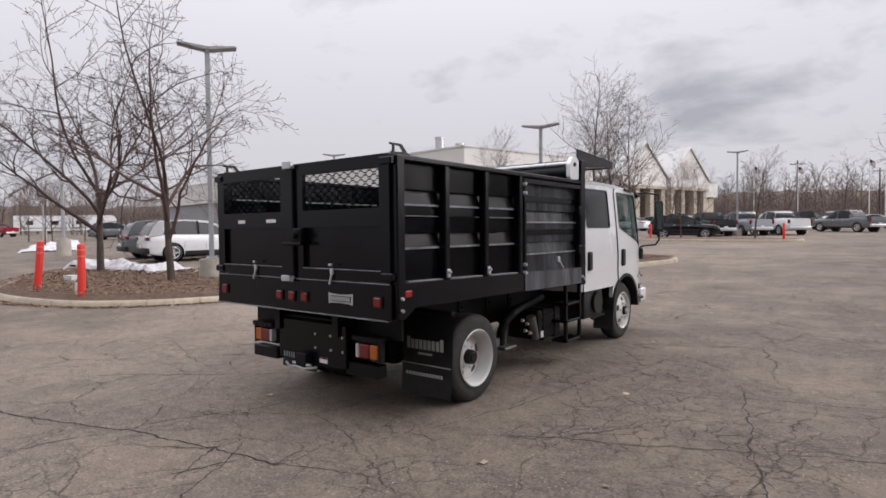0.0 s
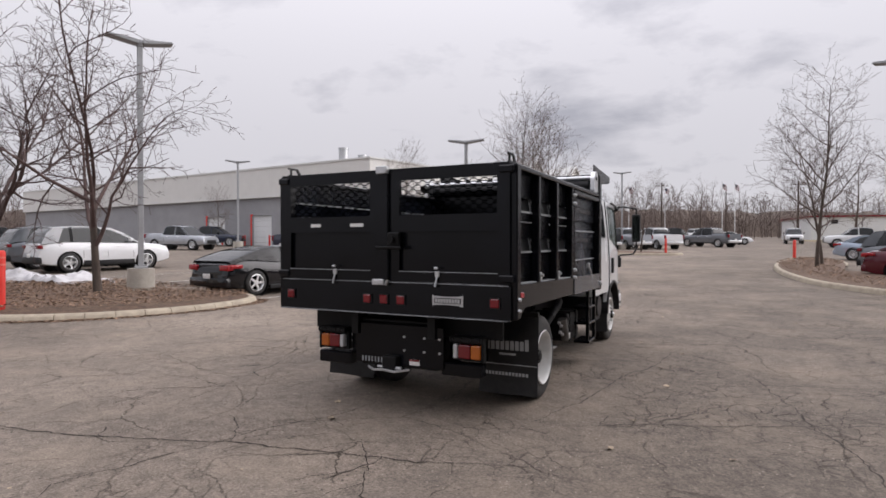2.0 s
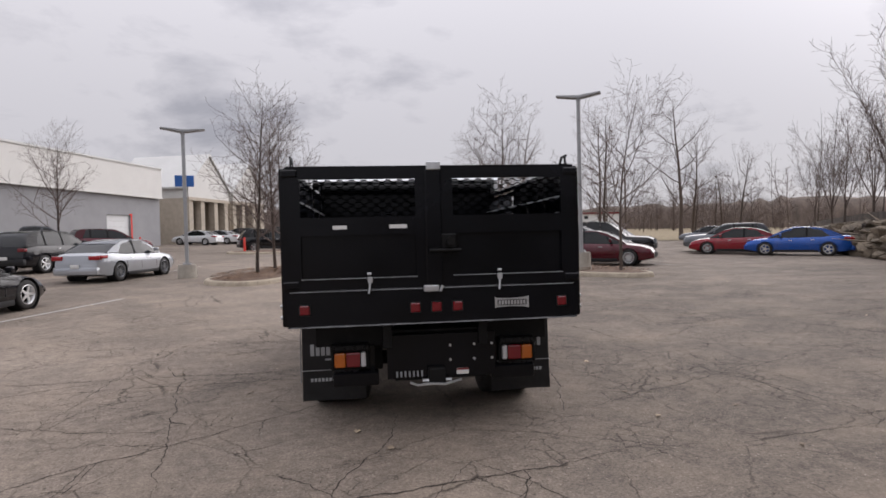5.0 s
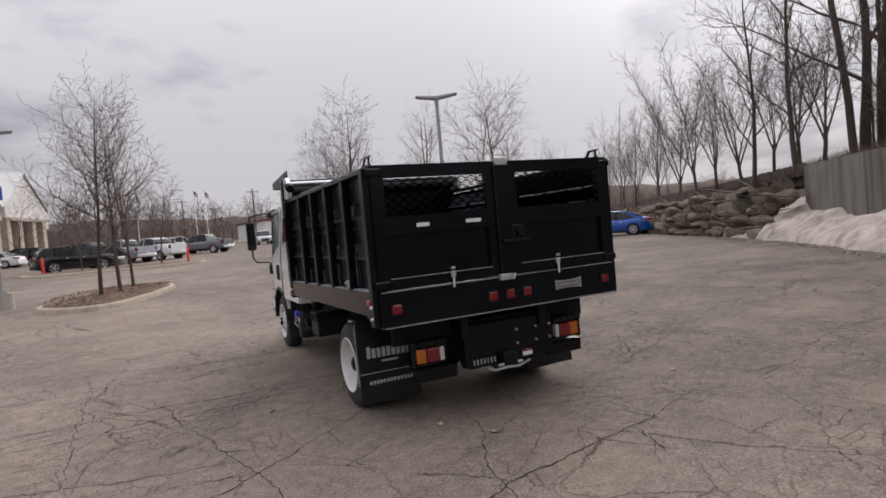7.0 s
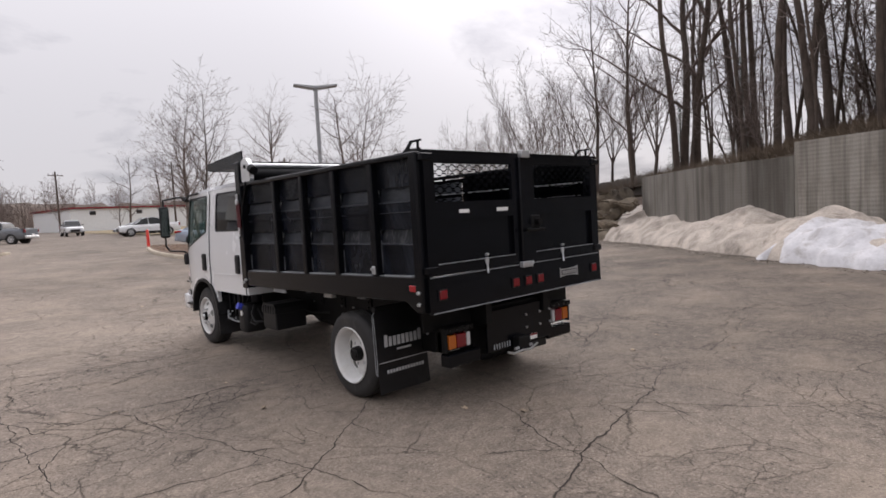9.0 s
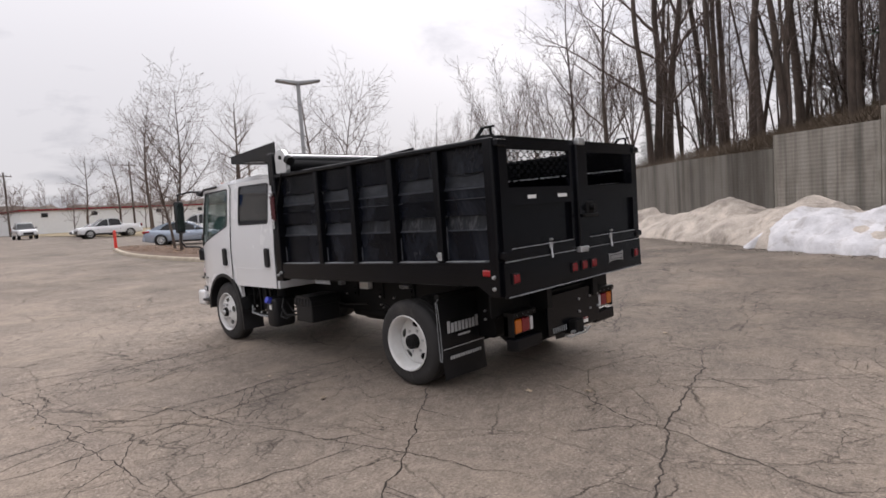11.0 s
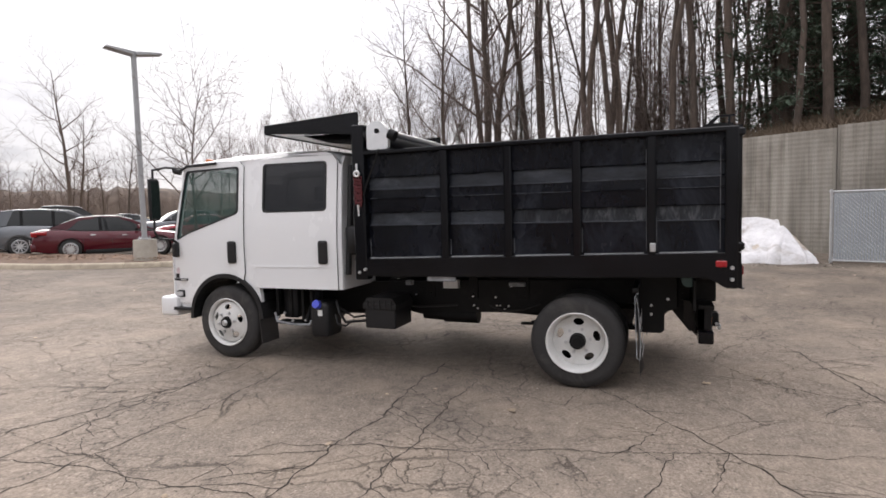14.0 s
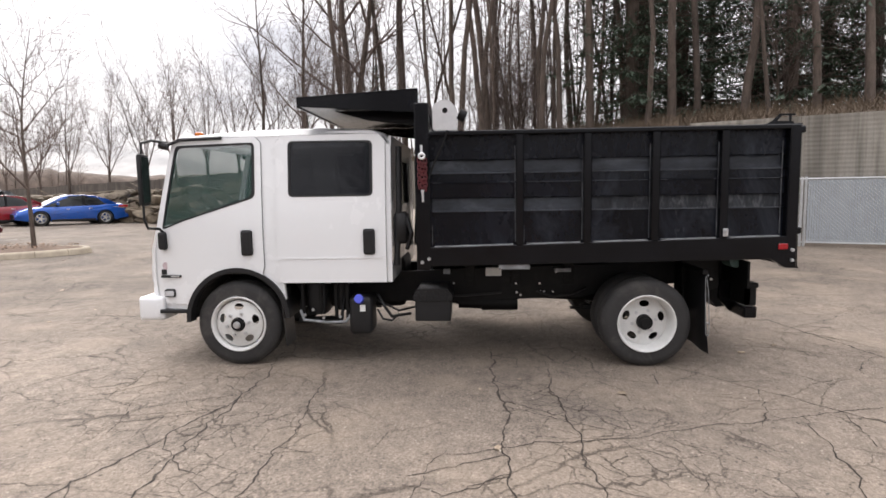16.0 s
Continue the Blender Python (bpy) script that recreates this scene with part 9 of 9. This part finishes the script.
leaves = [leaf_mesh(i, 0.05) for i in range(6)]
rl = random.Random(41)
SPOTS = [(-4.4, 3.58), (-4.66, 4.02), (-5.8, 5.47), (-1.88, 8.0), (-1.9, 6.04), (-2.1, 3.9)]
for i in range(150):
    if i < len(SPOTS):
        x, y = SPOTS[i]
        s = 0.9
    else:
        x, y = rl.uniform(-12, 6), rl.uniform(-3, 17)
        if -5.4 < x < -2.6 and 3.5 < y < 10.2:
            continue
        s = rl.uniform(0.25, 0.8)
    lf = new("fallen_leaf", leaves[i % 6])
    lf.matrix_world = pose(x, y, rise(x, y) + 0.003, 0, 0, rl.uniform(0, 360)) @ Matrix.Diagonal((s, s, s, 1))
    tagged(lf, "curled dry brown leaf on the asphalt", "leaf", "fallen leaves")


def litter(name, inside, n, seed, z0, label, lo=0.02, hi=0.06, mat=M_LEAF):
    """Many small leaf chips as one sheet of stuff."""
    rl = random.Random(seed)
    vs, fs = [], []
    xs, ys = [p[0] for p in inside], [p[1] for p in inside]
    k = 0
    while k < n:
        x, y = rl.uniform(min(xs) - 0.3, max(xs) + 0.3), rl.uniform(min(ys) - 0.3, max(ys) + 0.3)
        odd = False
        for (x1, y1), (x2, y2) in zip(inside, inside[1:] + inside[:1]):
            if (y1 > y) != (y2 > y) and x < (x2 - x1) * (y - y1) / (y2 - y1) + x1:
                odd = not odd
        if not odd:
            continue
        s, a = rl.uniform(lo, hi), rl.uniform(0, 6.28)
        z = rise(x, y) + z0(x, y)
        b = len(vs)
        t = rl.uniform(-0.5, 0.5)
        c, d = math.cos(a) * s, math.sin(a) * s
        vs.extend([(x + c, y + d, z + t * s), (x - d * 0.6, y + c * 0.6, z + 0.3 * s), (x - c, y - d, z - t * s), (x + d * 0.6, y - c * 0.6, z + 0.1 * s)])
        fs.append((b, b + 1, b + 2, b + 3))
        k += 1
    me = bpy.data.meshes.new(name)
    me.from_pydata(vs, [], fs)
    me.materials.append(mat)
    return tagged(new(name, me), label, "leaf litter", kind="stuff")


def chip_material(name, a, b):
    m, t, p = nodes_of(name)
    g = add(t, "ShaderNodeNewGeometry")
    r = add(t, "ShaderNodeValToRGB")
    r.color_ramp.elements[0].color, r.color_ramp.elements[1].color = (*a, 1), (*b, 1)
    t.links.new(g.outputs["Random Per Island"], r.inputs["Fac"])
    t.links.new(r.outputs["Color"], p.inputs["Base Color"])
    p.inputs["Roughness"].default_value = 0.9
    return m


M_CHIP = chip_material("leaf_and_bark_chips", (0.075, 0.046, 0.032), (0.36, 0.235, 0.155))
M_GRIT = chip_material("pale_grit", (0.08, 0.07, 0.06), (0.38, 0.33, 0.27))


def bed_height(pts, mound, base=0.168):
    c = Vector((sum(p[0] for p in pts) / len(pts), sum(p[1] for p in pts) / len(pts)))

    def f(x, y):
        far = max((Vector(p) - c).length for p in pts)
        k = min(1.0, (Vector((x, y)) - c).length / far)
        return base + mound * (1 - k) ** 0.6
    return f


litter("island_leaf_litter", ISLAND_A, 15000, 3, bed_height(ISLAND_A, 0.20, 0.125), "carpet of dead leaves and bark on the island", 0.014, 0.042, M_CHIP)
litter("mulch_chips", ISLAND_C, 2500, 4, bed_height(ISLAND_C, 0.15), "bark chips on the small island", 0.02, 0.05, M_CHIP)
litter("bark_chips", ISLAND_B, 3500, 6, bed_height(ISLAND_B, 0.12), "bark chips on the curved island", 0.02, 0.05, M_CHIP)
front_line = spline(ISLAND_A, 8)[:62]
mid_a = Vector((-17.0, 8.0))
drift_in = [tuple(p + (p - mid_a).normalized() * 0.11) for p in front_line]
drift_out = [tuple(p + (p - mid_a).normalized() * (0.38 + 0.16 * noise.noise(Vector((p.x, p.y, 2))))) for p in front_line]
litter("kerb_leaves", drift_in + drift_out[::-1], 2600, 5, lambda x, y: 0.008, "leaves drifted along the kerb", 0.016, 0.045, M_CHIP)
litter("snowmelt_grit", [(14.4, 15.6), (10.2, 10.0), (6.8, 5.7), (5.1, 2.3), (5.0, 0.8), (4.1, 0.8), (4.2, 2.4), (5.9, 5.8), (9.3, 10.2), (13.4, 15.8)], 1800, 8, lambda x, y: 0.006, "grit and small debris along the melting snow", 0.012, 0.04, M_GRIT)
litter("loose_grit", [(-13, -4), (7, -4), (7, 12), (-13, 12)], 5000, 9, lambda x, y: 0.004, "scattered loose grit on the asphalt", 0.004, 0.014, M_GRIT)


# ---- far things: caravans, utility poles, flags ----
def caravan(x, y, turn, L, label):
    c = thing("caravan", pose(x, y, rise(x, y), 0, 0, turn), label, "caravan", "parked caravans")
    bm = bmesh.new()
    prism(bm, round_poly([(-L / 2, 0.55), (L / 2 - 0.4, 0.55), (L / 2, 1.2), (L / 2, 2.6), (L / 2 - 0.5, 3.2), (-L / 2, 3.2)], 0.25, 4), "y", -1.2, 1.2)
    part("body", bm, M_WHITE, c, smooth=40)
    for k in (-0.25, 0.15):
        bm = bmesh.new()
        box(bm, L * k - 0.5, L * k + 0.5, -1.23, -1.18, 1.6, 2.3, 0.02)
        part("window", bm, M_CAR_GLASS, c)
    bm = bmesh.new()
    box(bm, -L / 2 + 0.2, L / 2 - 0.6, -1.22, -1.19, 0.95, 1.15)
    part("stripe", bm, M_GREYWALL, c, "grey side stripe")
    for k in (-0.06, 0.06):
        bm = bmesh.new()
        lathe(bm, [(0, 0.0), (0, 0.2), (0.01, 0.33), (-0.2, 0.33), (-0.2, 0.0)], (L * k, -1.15, 0.35), (0, -1, 0), 20)
        part("wheel", bm, M_RUBBER, c)
    return c


caravan(-117, 37.5, 72, 9.0, "long white travel caravan parked far across the lot")
caravan(-112, 43.0, 72, 7.5, "white travel caravan with a grey stripe")


def utility_pole(x, y, h):
    u = thing("utility_pole", pose(x, y, rise(x, y), 0, 0, 20), "brown wooden utility pole with a crossarm", "utility pole", "utility poles")
    bm = bmesh.new()
    cyl(bm, (0, 0, -0.3), (0, 0, h), 0.17, 0.11, 10)
    part("pole", bm, M_BARK, u, smooth=40)
    bm = bmesh.new()
    box(bm, -1.2, 1.2, -0.06, 0.06, h - 0.7, h - 0.58)
    part("crossarm", bm, M_BARK, u)
    for k in (-1.05, -0.4, 0.4, 1.05):
        bm = bmesh.new()
        cyl(bm, (k, 0, h - 0.58), (k, 0, h - 0.36), 0.05, 0.04, 8)
        part("insulator", bm, M_PLASTIC, u)


for x, y, h in ((-13.0, 118, 11), (9.0, 112, 10), (-2.0, 150, 11), (22.0, 96, 10.5), (33.0, 80, 10)):
    utility_pole(x, y, h)


def flagpole(x, y, h):
    f = thing("flagpole", pose(x, y, rise(x, y), 0, 0, 30), "white flagpole with a small striped flag", "flagpole", "flagpoles")
    bm = bmesh.new()
    cyl(bm, (0, 0, -0.2), (0, 0, h), 0.06, 0.035, 10)
    bmesh.ops.create_uvsphere(bm, u_segments=8, v_segments=6, radius=0.09, matrix=Matrix.Translation((0, 0, h)))
    part("pole", bm, M_DOORWHITE, f)
    # the cloth hangs in loose folds
    for i in range(7):
        bm = bmesh.new()
        z = h - 0.2 - i * 0.10
        prism(bm, [(0.04, z), (0.25, z - 0.12), (0.45, z - 0.22), (0.65, z - 0.42), (0.63, z - 0.52), (0.44, z - 0.32), (0.25, z - 0.22), (0.04, z - 0.10)], "y", -0.02, 0.02)
        part("stripe", bm, M_RED if i % 2 == 0 else M_DOORWHITE, f)
    bm = bmesh.new()
    prism(bm, [(0.04, h - 0.2), (0.30, h - 0.35), (0.30, h - 0.72), (0.04, h - 0.58)], "y", -0.026, 0.026)
    part("canton", bm, P_NAVY, f)


for x, y, h in ((-14.0, 84, 8), (-9.6, 88, 8), (-2.2, 90, 8.5), (-0.6, 92, 8.5)):
    flagpole(x, y, h)
